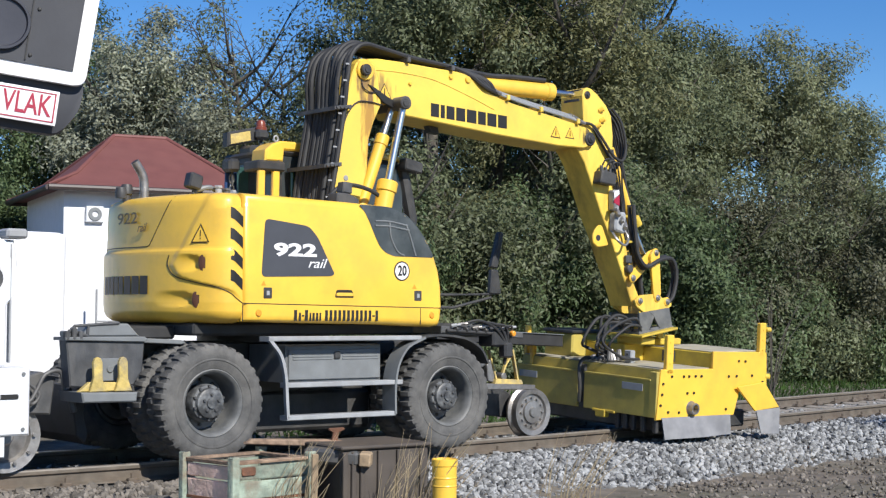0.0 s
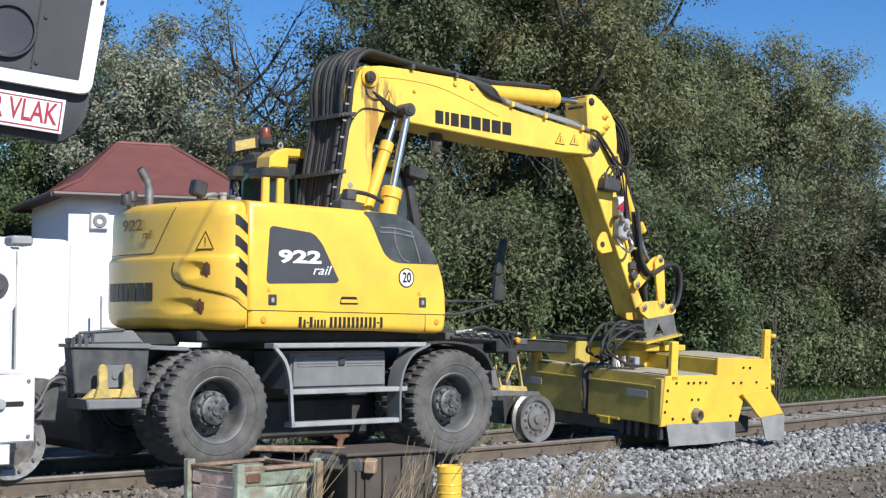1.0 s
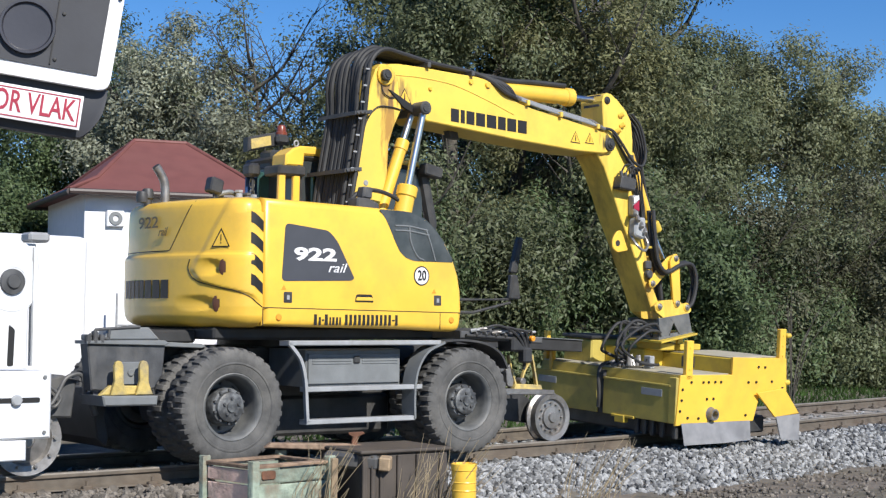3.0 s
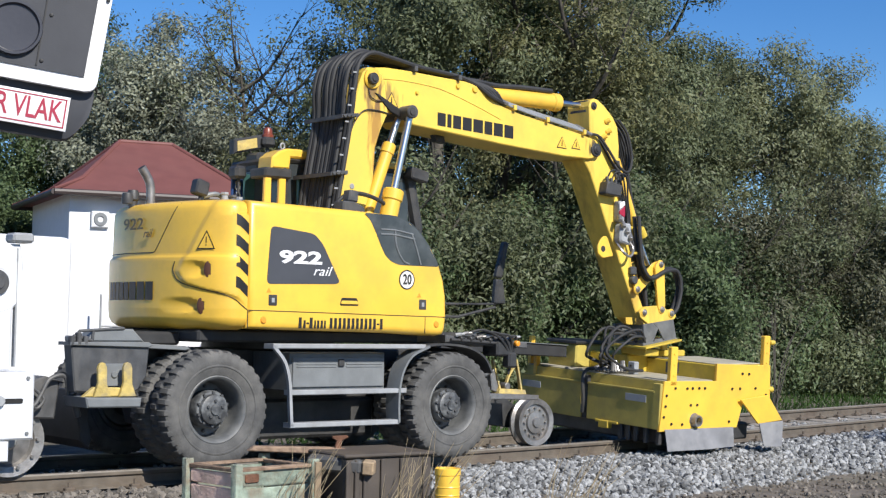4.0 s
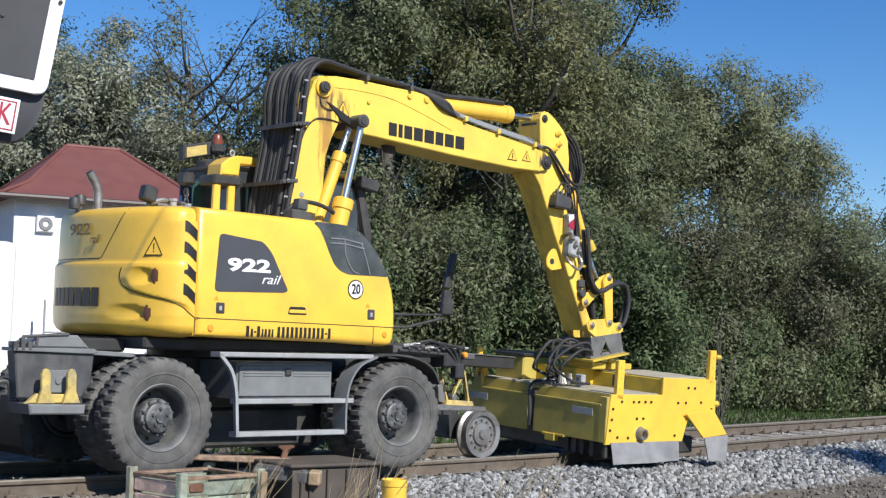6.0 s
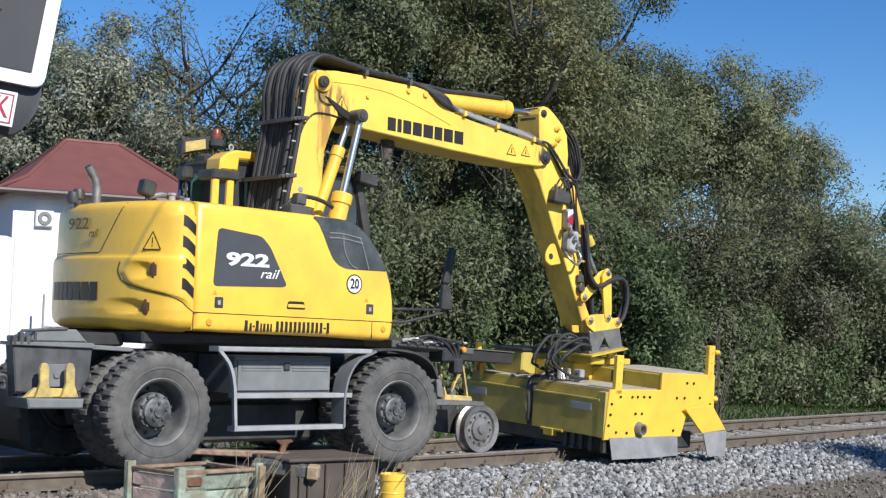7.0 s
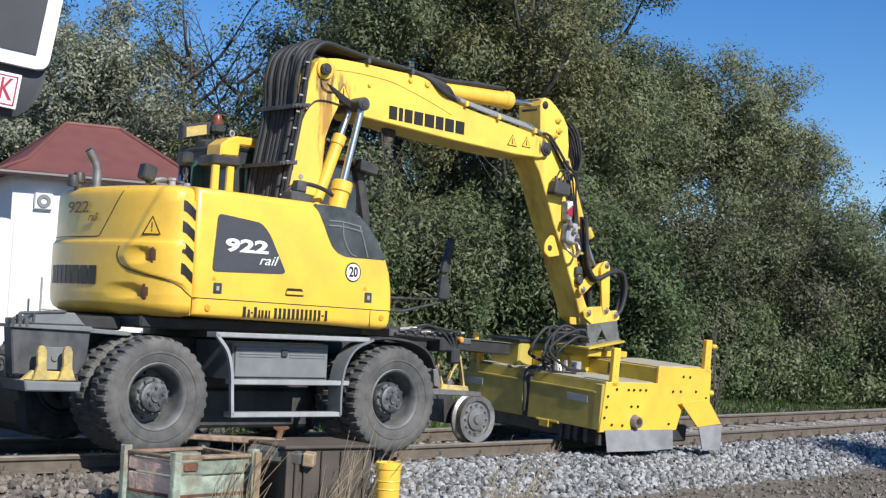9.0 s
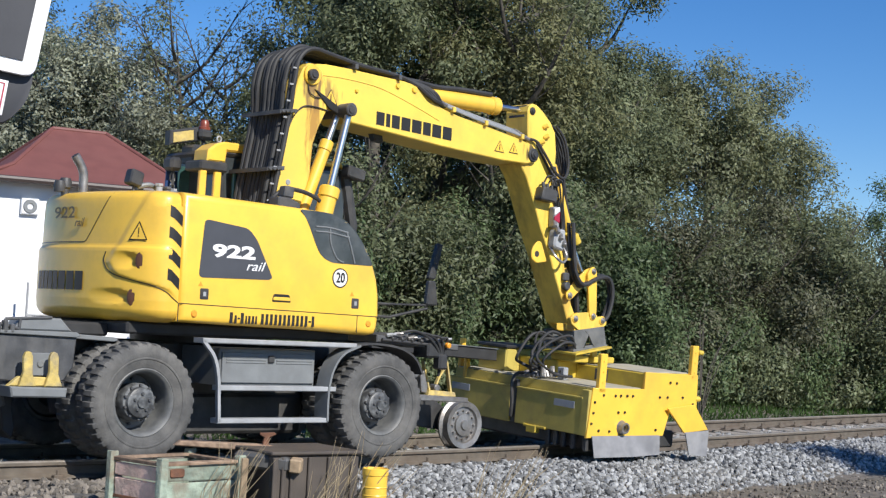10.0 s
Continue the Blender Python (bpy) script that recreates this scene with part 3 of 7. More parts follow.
prism(tow_plate, [(-2.36, 0.78), (-2.17, 0.78), (-2.17, 0.97), (-2.36, 0.97)], -1.17, -1.14, 0.006)
rod(tow_plate, (-2.265, -1.165, 0.88), (-2.265, -1.185, 0.88), 0.03, 14, 0.006)
part("tow_backing", tow_plate, MGREY, excavator, "scuffed grey backing plate")
part("tow_bracket", bm, CHIPPED, excavator, "worn yellow towing bracket")

# step frame
bm = bmesh.new()
prism(bm, [(-0.77, 1.10), (0.98, 1.10), (0.98, 1.145), (-0.77, 1.145)], -1.29, -1.12, 0.008)
part("top_step", bm, LGREY, excavator, "light grey chequered step")
for z, x0, x1 in ((0.68, -0.57, 0.75), (0.385, -0.57, 0.67)):
    bm = bmesh.new()
    prism(bm, [(x0, z), (x1, z), (x1, z + 0.045), (x0, z + 0.045)], -1.29, -1.16, 0.006)
    part("step", bm, LGREY, excavator, "light grey serrated step")


def curved_band(bm, pts, w, y0, y1):
    """A bent sheet along (x, z) points, w thick."""
    p = smooth_path([(a, 0, b) for a, b in pts], 5)
    up, dn = [], []
    for i, q in enumerate(p):
        d = (p[min(i + 1, len(p) - 1)] - p[max(i - 1, 0)]).normalized()
        nrm = Vector((-d.z, 0, d.x)) * w / 2
        up.append((q.x + nrm.x, q.z + nrm.z))
        dn.append((q.x - nrm.x, q.z - nrm.z))
    return prism(bm, up + dn[::-1], y0, y1, 0)


bm = bmesh.new()
curved_band(bm, [(-0.76, 1.12), (-0.64, 0.98), (-0.585, 0.8), (-0.57, 0.6), (-0.555, 0.40)], 0.03, -1.29, -1.25)
part("step_support", bm, LGREY, excavator)
bm = bmesh.new()
curved_band(bm, [(1.02, 1.125), (0.82, 1.04), (0.71, 0.90), (0.665, 0.74), (0.655, 0.58), (0.66, 0.40)], 0.022, -1.30, -1.10)
part("mudguard", bm, MGREY, excavator, "grey curved mudguard")
bm = bmesh.new()
curved_band(bm, [(1.02, 1.13), (1.3, 1.145), (1.6, 1.11), (1.8, 1.01), (1.90, 0.86)], 0.022, -1.22, -0.95)
part("mudguard", bm, BLACK, excavator, "dark grey curved mudguard")
bm = bmesh.new()
prism(bm, [(-0.46, 0.715), (0.63, 0.705), (0.63, 1.06), (-0.46, 1.06)], -1.09, -0.45, 0.012)
toolbox = part("toolbox", bm, MGREY, excavator, "grey ribbed toolbox between the axles")
bm = bmesh.new()
box(bm, -0.44, 0.61, -1.112, -1.09, 0.74, 1.02, 0.006)
part("toolbox_door", bm, MGREY, toolbox)
for z in (0.93, 0.955, 0.98):
    for x0, x1 in ((-0.40, 0.04), (0.16, 0.58)):
        bm = bmesh.new()
        box(bm, x0, x1, -1.119, -1.111, z - 0.006, z + 0.006, 0.002)
        part("rib", bm, MGREY, toolbox)
bm = bmesh.new()
box(bm, 0.06, 0.13, -1.135, -1.11, 0.93, 1.0, 0.01)
part("latch", bm, BLACK, toolbox)

# front bracket and rail wheels
bm = bmesh.new()
prism(bm, [(1.5, 1.16), (2.62, 1.10), (2.62, 1.16), (1.5, 1.235)], -0.95, 0.95, 0.01)
prism(bm, [(1.8, 1.22), (2.5, 1.18), (2.5, 1.215), (1.85, 1.26)], -0.85, -0.2, 0.01)
part("front_deck", bm, DGREY, excavator, "dark grey front deck")
# solid beam, its black painted for the shade inside a hollow channel
bm = bmesh.new()
prism(bm, [(2.4, 1.06), (4.60, 0.965), (4.60, 1.10), (2.4, 1.20)], 0.5, 1.05, 0.008)
part("deck_beam", bm, HOSE, excavator, "far side beam of the front deck, black for the shade in its hollow")
bm = bmesh.new()
prism(bm, [(2.4, 1.203), (4.60, 1.103), (4.60, 1.113), (2.4, 1.213)], 0.48, 1.05, 0.003)
part("deck_plate", bm, MGREY, excavator, "grey chequer plate on the front deck")
bm = bmesh.new()
for k in range(6):
    x = 1.66 + 0.13 * k
    rod(bm, (x, -0.98, 1.20 - 0.006 * k), (x + 0.09, -0.93, 1.21), 0.028, 8, 0.006)
rod(bm, (1.55, -0.97, 1.19), (2.45, -0.97, 1.14), 0.016, 8)
box(bm, 2.15, 2.38, -1.0, -0.75, 1.02, 1.19, 0.02)
box(bm, 2.30, 2.42, -1.02, -0.9, 0.9, 1.06, 0.02)
part("valve_block", bm, BLACK, excavator, "black valve block with couplings")
bm = bmesh.new()
rod(bm, (2.40, -1.0, 1.16), (2.40, -1.05, 1.15), 0.03, 16, 0.008)
part("marker_lamp", bm, ORANGE, excavator, "orange marker lamp")
for k in range(9):
    x, z = 1.62 + 0.095 * k, 1.235 - 0.008 * k + 0.02 * (k % 3)
    bm = bmesh.new()
    rod(bm, (x, -0.96, z), (x + 0.05, -0.99, z + 0.01), 0.02, 6)
    rod(bm, (x + 0.05, -0.99, z + 0.01), (x + 0.085, -1.0, z + 0.012), 0.013, 8)
    part("deck_coupling", bm, STEEL if k % 2 else LGREY, excavator, "bare steel hose coupling")
for k in range(4):
    bm = bmesh.new()
    tube(bm, smooth_path([(1.75 + 0.14 * k, -0.98, 1.25), (1.92 + 0.13 * k, -1.03, 1.29 - 0.02 * k), (2.15 + 0.08 * k, -1.02, 1.22), (2.30 + 0.03 * k, -0.99, 1.08), (2.36, -0.94, 0.92 - 0.03 * k)], 5), 0.014, 6)
    part("deck_hose", bm, HOSE, excavator, "thin black hose over the front deck")
bm = bmesh.new()
prism(bm, [(2.05, 0.58), (2.75, 0.56), (2.75, 0.61), (2.05, 0.64)], -1.0, -0.55, 0.008)
part("axle_bar", bm, STEEL, excavator, "worn steel bar over the rail axle")
for y in (-0.40, 0.62):
    bm = bmesh.new()
    prism(bm, [(2.30, 0.30), (3.08, 0.20), (3.15, 0.36), (2.75, 0.58), (2.1, 0.62), (1.9, 0.85), (1.75, 0.8), (2.0, 0.5)], y, y + 0.1, 0.01)
    part("rail_axle_arm", bm, BLACK, excavator, "black rail axle arm")
bm = bmesh.new()
rod(bm, (3.08, -0.5, 0.29), (3.08, 0.9, 0.29), 0.06, 16)
part("rail_axle", bm, BLACK, excavator)
bm = bmesh.new()
curved_band(bm, [(2.27, 0.98), (2.31, 0.85), (2.38, 0.64)], 0.02, -0.81, -0.77)
curved_band(bm, [(2.60, 0.98), (2.63, 0.85), (2.68, 0.63)], 0.02, -0.81, -0.77)
curved_band(bm, [(2.44, 0.63), (2.50, 0.80), (2.60, 0.93)], 0.022, -0.80, -0.77)
prism(bm, [(2.32, 0.62), (2.72, 0.61), (2.70, 0.66), (2.34, 0.68)], -0.84, -0.72, 0.004)
part("lift_bracket", bm, CHIPPED, excavator, "chipped yellow lifting bracket")
bm = bmesh.new()
prism(bm, round_poly([(2.26, 0.66), (2.34, 0.64), (2.36, 0.80), (2.30, 0.90), (2.24, 0.82)], 0.02), -0.80, -0.74, 0.006)
rod(bm, (2.46, -0.83, 0.70), (2.46, -0.72, 0.70), 0.04, 14, 0.008)
part("lift_link", bm, STEEL, excavator, "worn steel link on the rail axle")
bm = bmesh.new()
rod(bm, (2.15, -0.62, 0.90), (2.50, -0.62, 0.64), 0.04, 14, 0.008)
rod(bm, (2.1, -0.7, 0.95), (2.2, -0.75, 0.80), 0.07, 14, 0.01)
part("lift_cylinder", bm, DGREY, excavator)
rw = bmesh.new()
lathe(rw, [(0, 0.055), (0.05, 0.055), (0.06, 0.035), (0.12, 0.03), (0.125, 0.005), (0.19, 0.0), (0.20, 0.03), (0.255, 0.04), (0.252, -0.04), (0.285, -0.062), (0.285, -0.085), (0.2, -0.09), (0, -0.09)], Matrix.Identity(4), 48)
for i in range(12):
    a = 2 * math.pi * i / 12
    rod(rw, (0.155 * math.cos(a), 0.155 * math.sin(a), 0.0), (0.155 * math.cos(a), 0.155 * math.sin(a), 0.03), 0.014, 6)
rail_wheel, wx = None, 3.08
for side in (-1, 1):
    m = Matrix.Translation((wx, side * 0.77 + 0.20, RAIL_TOP + 0.255)) @ Matrix.Rotation(radians(90 if side < 0 else -90), 4, "X")
    if rail_wheel is None:
        rail_wheel = part("rail_wheel", rw, STEEL, excavator, "bare steel flanged rail wheel")
        o = rail_wheel
    else:
        o = new("rail_wheel", rail_wheel.data)
        o.parent = excavator
    o.matrix_local = m

# ---- upper body ----
CW0 = -1.03


def cw_outline(s):
    """Plan of the counterweight, s from 0 (near side) to 1 (far side)."""
    if s < 0.12:
        return (CW0 - 0.10 * s / 0.12, HY, 0.0, -1.0)
    if s > 0.88:
        return (CW0 - 0.10 * (1 - s) / 0.12, 0.92, 0.0, 1.0)
    a = math.pi * (s - 0.12) / 0.76
    n = 2 / 1.95
    ca, sa = math.cos(a), math.sin(a)
    x = CW0 - 0.10 - 0.42 * abs(sa) ** n
    y = (HY if ca > 0 else 0.92) * abs(ca) ** n
    nx, ny = -abs(sa) ** (2 - n) / 0.42, -(1 if ca > 0 else -1) * abs(ca) ** (2 - n) / (1.25 if ca > 0 else 0.92)
    L = math.hypot(nx, ny) or 1
    return (x, y, nx / L, ny / L)


CW_LEVELS = [(1.262, 0.16), (1.275, 0.09), (1.31, 0.035), (1.36, 0.008), (1.45, 0.0), (1.88, 0.0), (1.905, 0.004), (1.925, 0.022), (1.945, 0.028), (2.05, 0.032), (2.25, 0.035), (2.345, 0.040), (2.385, 0.055), (2.41, 0.09), (2.425, 0.15)]


def cw_inset(z):
    for (a, ia), (b, ib) in zip(CW_LEVELS, CW_LEVELS[1:]):
        if a <= z <= b:
            return ia + (ib - ia) * (z - a) / (b - a)
    return 0


def cw_point(s, z, out=0.0, dents=True):
    x, y, nx, ny = cw_outline(s)
    d = -cw_inset(z) + out
    # the bottom rises towards the tail, the upper half blends into the flat side
    side = max(0, min(1, (s - 0.06) / 0.16))
    side = side if s < 0.5 else max(0, min(1, (0.94 - s) / 0.16))
    if 1.88 < z < 2.3:
        d = -(cw_inset(z) * side) + out
    # the side cover stands a little proud of the tail
    if s < 0.5 and z > 1.45:
        low = np.interp(s, (0.0, 0.156, 0.262, 0.331, 0.354), (1.445, 1.55, 1.61, 1.67, 1.76))
        edge = np.interp(z, (1.60, 1.67, 1.78, 2.13, 2.45), (0.30, 0.331, 0.354, 0.299, 0.238))
        k = max(0.0, min(1.0, (edge - s) / 0.025)) * max(0.0, min(1.0, (z - low) / 0.025))
        d += 0.022 * k * k * (3 - 2 * k) * min(1.0, s / 0.12)
    if dents:
        for zc, s0, s1, hz, dep in ((1.795, 0.236, 0.345, 0.080, 0.060), (1.475, 0.260, 0.395, 0.070, 0.055)):
            if s0 < s < s1:
                u = (s1 - s) / (s1 - s0)
                hh = hz * (0.55 + 0.45 * math.sin(math.pi * min(1, u * 1.2)) ** 0.5)
                q = abs(z - zc) / hh
                if q < 1:
                    d -= dep * (u ** 1.2) * (1 - q * q) ** 0.8
    return Vector((x + nx * d, y + ny * d, z))


bm = bmesh.new()
zs = [z for z, _ in CW_LEVELS]
zz = sorted(set(zs + list(np.linspace(1.36, 2.3, 62))))
ss = list(np.linspace(0, 0.12, 8)[:-1]) + list(np.linspace(0.12, 0.42, 80)[:-1]) + list(np.linspace(0.42, 1, 50))
grid = [[bm.verts.new(cw_point(s, z)) for z in zz] for s in ss]
for a, b in zip(grid, grid[1:]):
    for k in range(len(zz) - 1):
        bm.faces.new((a[k], b[k], b[k + 1], a[k + 1]))
bm.faces.new([g[-1] for g in grid])
bm.faces.new([g[0] for g in grid][::-1])
bm.faces.new(grid[0] + grid[-1][::-1])
counterweight = part("counterweight", bm, YEL, excavator, "rounded yellow counterweight with moulded light recesses", 40)
for zc, s, hz in ((1.795, 0.238, 0.088), (1.475, 0.262, 0.080)):
    bm = bmesh.new()
    c = cw_point(s + 0.004, zc, -0.006, False)
    x, y, nx, ny = cw_outline(s)
    t = Vector((-ny, nx, 0))
    lathe(bm, [(0, 0.006), (0.8, 0.006), (1, 0), (1, -0.02)], Matrix.Translation(c) @ Matrix.Rotation(radians(38), 4, "Z") @ Matrix.Rotation(radians(-90), 4, "Y") @ Matrix.Diagonal((hz, 0.046, 1, 1)), 20)
    part("tail_lamp", bm, BROWN, counterweight, "brown oval tail lamp")


def on_cw(bm, s0, s1, z0, z1, lift=0.003, skew=0.0, n=4):
    """A thin sheet that follows the counterweight."""
    cols = []
    for k in range(n + 1):
        s = s0 + (s1 - s0) * k / n
        sk = skew * k / n
        cols.append([bm.verts.new(cw_point(s, z, lift, False)) for z in (z0 + sk, z1 + sk)])
    for a, b in zip(cols, cols[1:]):
        bm.faces.new((a[0], b[0], b[1], a[1]))


for k in range(8):
    s0 = 0.413 + 0.0285 * k
    bm = bmesh.new()
    on_cw(bm, s0, s0 + 0.0245, 1.52, 1.69, 0.006)
    part("lettering_block", bm, DECAL, counterweight, "", 0)
# seams
bm = bmesh.new()
tube(bm, [cw_point(s, z, 0.0, False) for s, z in zip(np.linspace(0.352, 0.418, 12), np.linspace(2.40, 1.97, 12))] + [cw_point(s, 1.955, 0.0, False) for s in np.linspace(0.425, 0.75, 24)], 0.005, 6)
part("cover_seam", bm, DECAL, counterweight)
bm = bmesh.new()
tube(bm, [cw_point(p.x, p.y, 0.001, False) for p in smooth_path([(0.350, 1.87, 0), (0.354, 1.78, 0), (0.331, 1.68, 0), (0.262, 1.62, 0), (0.20, 1.585, 0), (0.156, 1.55, 0), (0.10, 1.50, 0), (0.005, 1.445, 0)], 6)], 0.005, 6)
part("cover_seam", bm, DECAL, counterweight)
# hazard stripes on the corner
for k in range(4):
    z = 2.23 - k * 0.185
    bm = bmesh.new()
    on_cw(bm, 0.138, 0.002, z - 0.035, z + 0.065, 0.003, -0.085, 6)
    part("hazard_stripe", bm, DECAL, counterweight)
# warning triangle
bm = bmesh.new()


def tri_sheet(bm, s, z, w, h, lift):
    vs = [bm.verts.new(cw_point(s + ds, z + dz, lift, False)) for ds, dz in ((w, -h), (-w, -h), (0, h))]
    bm.faces.new(vs)


tri_sheet(bm, 0.254, 2.06, 0.030, 0.085, 0.014)
part("warning_sticker", bm, DECAL, counterweight, "yellow warning triangle with a dark edge", 0)
bm = bmesh.new()
tri_sheet(bm, 0.254, 2.053, 0.0245, 0.069, 0.016)
part("sticker_face", bm, YEL, counterweight, "", 0)
bm = bmesh.new()
on_cw(bm, 0.2555, 0.2525, 2.03, 2.085, 0.018)
on_cw(bm, 0.2555, 0.2525, 2.005, 2.018, 0.018)
part("sticker_mark", bm, DECAL, counterweight, "", 0)


def surf_words(text, size, s, z, material, name, parent, shear=0.0, xs=1.0):
    p = cw_point(s, z, 0.016, False)
    x, y, nx, ny = cw_outline(s)
    nrm = Vector((nx, ny, 0.06)).normalized()
    right = Vector((-ny, nx, 0)).normalized()
    up = nrm.cross(right)
    m = Matrix((right, up, nrm)).transposed().to_4x4()
    return words(text, size, material, Matrix.Translation(p) @ m, name, parent, 0.001, shear, xs, 0.0015)


surf_words("922", 0.15, 0.494, 2.22, FADED, "model_number", counterweight, xs=1.75)
surf_words("rail", 0.11, 0.442, 2.13, FADED, "model_word", counterweight, 0.3)

# near side panel of the upper body
side_prof = [(CW0 + 0.004, 1.275), (0.6, 1.25), (1.15, 1.225), (1.235, 1.24), (1.262, 1.30), (1.278, 1.42), (1.268, 1.62), (1.235, 1.78), (1.175, 1.93), (1.08, 2.08), (0.95, 2.22), (0.83, 2.31), (0.68, 2.365), (0.45, 2.39), (0.15, 2.40), (-0.5, 2.415), (CW0 + 0.004, 2.425)]
bm = bmesh.new()
prism(bm, side_prof, HY, -0.50, 0.07, 5)
side_panel = part("side_body", bm, YEL, excavator, "smooth bright yellow side body", 50)
bm = bmesh.new()
box(bm, CW0, 0.35, -0.55, 0.90, 1.27, 2.40, 0.04)
box(bm, 0.3, 1.3, -0.55, 0.25, 1.25, 1.75, 0.03)
part("engine_housing", bm, YEL, excavator)
bm = bmesh.new()
side_plate(bm, round_poly([(-0.80, 2.205), (-0.33, 2.155), (-0.23, 2.06), (-0.035, 1.72), (-0.075, 1.70), (-0.835, 1.68)], 0.05), HY)
slate = part("side_grille", bm, PANEL, side_panel, "dark slate coloured panel")
RIGHTM = Matrix(((1, 0, 0, 0), (0, 0, -1, 0), (0, 1, 0, 0), (0, 0, 0, 1)))


def on_side(text, size, x, z, y, material, name, parent, shear=0.0, xs=1.0, tilt=0.0, bold=0.0):
    return words(text, size, material, Matrix.Translation((x, y, z)) @ RIGHTM @ Matrix.Rotation(radians(tilt), 4, "Z"), name, parent, 0.002, shear, xs, bold)


on_side("922", 0.155, -0.475, 1.925, HY - 0.006, SIGNW, "model_number", side_panel, xs=2.0, bold=0.006)
on_side("rail", 0.125, -0.245, 1.81, HY - 0.006, SIGNW, "model_word", side_panel, 0.35, xs=1.25, bold=0.0)
# round speed sign
for r, m_, y in ((0.095, DECAL, 0.003), (0.082, SIGNW, 0.005)):
    bm = bmesh.new()
    lathe(bm, [(0, 0), (r, 0), (r, -0.004), (0, -0.004)], Matrix.Translation((0.755, HY - y, 1.765)) @ Matrix.Rotation(radians(90), 4, "X"), 32)
    part("speed_disc", bm, m_, side_panel, "", 0)
on_side("20", 0.135, 0.755, 1.765, HY - 0.010, DECAL, "speed_number", side_panel, xs=0.78, bold=0.002)
# maker bars where a firm's name and the vehicle number stand
xx = -0.49
for k, w in enumerate([0.055, 0.04, 0.025, 0.055, 0.03, 0.04, 0.04, 0.03] + [0.05] * 11 + [0.03, 0.05]):
    bm = bmesh.new()
    tall = 0.10 if k in (0, 3) or k >= 8 else 0.075
    if w == 0.025 or (w == 0.03 and k > 8):
        side_plate(bm, [(xx, 1.325), (xx + w, 1.325), (xx + w, 1.34), (xx, 1.34)], HY, 0.003)
    else:
        side_plate(bm, [(xx + w * 0.16, 1.285), (xx + w * 0.74, 1.285), (xx + w * 0.74, 1.285 + tall), (xx + w * 0.16, 1.285 + tall)], HY, 0.003)
    xx += w + (0.03 if k == 7 else 0)
    part("lettering_bar", bm, DECAL, side_panel, "", 0)
# panel joints
bm = bmesh.new()
side_plate(bm, [(CW0, 1.437), (1.262, 1.408), (1.262, 1.416), (CW0, 1.445)], HY, 0.0015)
side_plate(bm, [(CW0 + 0.0, 1.28), (CW0 + 0.008, 1.28), (CW0 + 0.008, 1.44), (CW0, 1.44)], HY, 0.0015)
side_plate(bm, [(0.985, 1.25), (0.993, 1.25), (0.993, 1.41), (0.985, 1.41)], HY, 0.0015)
part("panel_joint", bm, DECAL, side_panel, "", 0)
for x, z in ((-0.765, 1.535), (0.955, 1.53)):
    bm = bmesh.new()
    prism(bm, round_poly([(x - 0.045, z - 0.05), (x + 0.045, z - 0.05), (x + 0.045, z + 0.05), (x - 0.045, z + 0.05)], 0.012), HY - 0.004, HY + 0.01, 0.003)
    lock = part("panel_lock", bm, BLACK, side_panel, "black square panel lock")
    bm = bmesh.new()
    side_plate(bm, [(x - 0.015, z - 0.02), (x + 0.015, z - 0.02), (x + 0.015, z + 0.02), (x - 0.015, z + 0.02)], HY - 0.004)
    part("lock_insert", bm, LGREY, lock)
    bm = bmesh.new()
    side_plate(bm, [(x - 0.07, z + 0.07), (x - 0.02, z + 0.07), (x - 0.045, z + 0.11)], HY)
    part("small_sticker", bm, ORANGE, side_panel)
bm = bmesh.new()
prism(bm, round_poly([(-0.03, 1.50), (0.19, 1.50), (0.17, 1.575), (-0.01, 1.575)], 0.02), HY - 0.002, HY + 0.01, 0.002)
hand = part("grip_recess", bm, DECAL, side_panel)
bm = bmesh.new()
prism(bm, round_poly([(-0.02, 1.515), (0.18, 1.515), (0.17, 1.548), (-0.01, 1.548)], 0.015), HY - 0.012, HY + 0.01, 0.004)
part("grip", bm, YEL, hand)
for x, z in ((-0.86, 1.355), (1.13, 1.34)):
    bm = bmesh.new()
    lathe(bm, [(0, 0.012), (0.025, 0.01), (0.034, 0)], Matrix.Translation((x, HY, z)) @ Matrix.Rotation(radians(90), 4, "X"), 18)
    part("side_reflector", bm, ORANGE, side_panel, "orange side reflector")
# front hood window of the near side body
bm = bmesh.new()
side_plate(bm, round_poly([(0.235, 2.383), (0.545, 2.378), (0.70, 2.345), (0.86, 2.262), (0.99, 2.14), (1.08, 2.01), (1.15, 1.905), (0.66, 1.905), (0.56, 1.935), (0.49, 1.99), (0.43, 2.09), (0.37, 2.21), (0.31, 2.31)], 0.03), HY)
hoodg = part("hood_glass", bm, HOODG, side_panel, "dark tinted hood glass")
for run in ([(0.43, 2.235), (0.60, 2.235), (0.82, 2.205)], [(0.43, 2.19), (0.60, 2.19), (0.84, 2.16)], [(0.80, 2.215), (0.86, 2.08), (0.92, 1.915)], [(0.60, 2.23), (0.62, 2.08), (0.70, 1.95), (0.78, 1.915)]):
    bm = bmesh.new()
    tube(bm, smooth_path([(x, HY - 0.006, z) for x, z in run], 4), 0.009, 6)
    part("hood_bar", bm, MGREY, hoodg)
bm = bmesh.new()
prof = [(0.60, 2.37), (0.72, 2.36), (0.85, 2.305), (0.97, 2.215), (1.09, 2.08), (1.185, 1.93)]
for (a, b), (c, d) in zip(prof, prof[1:]):
    prism(bm, [(a, b + 0.012), (c, d + 0.012), (c, d - 0.01), (a, b - 0.01)], HY + 0.06, -0.55, 0)
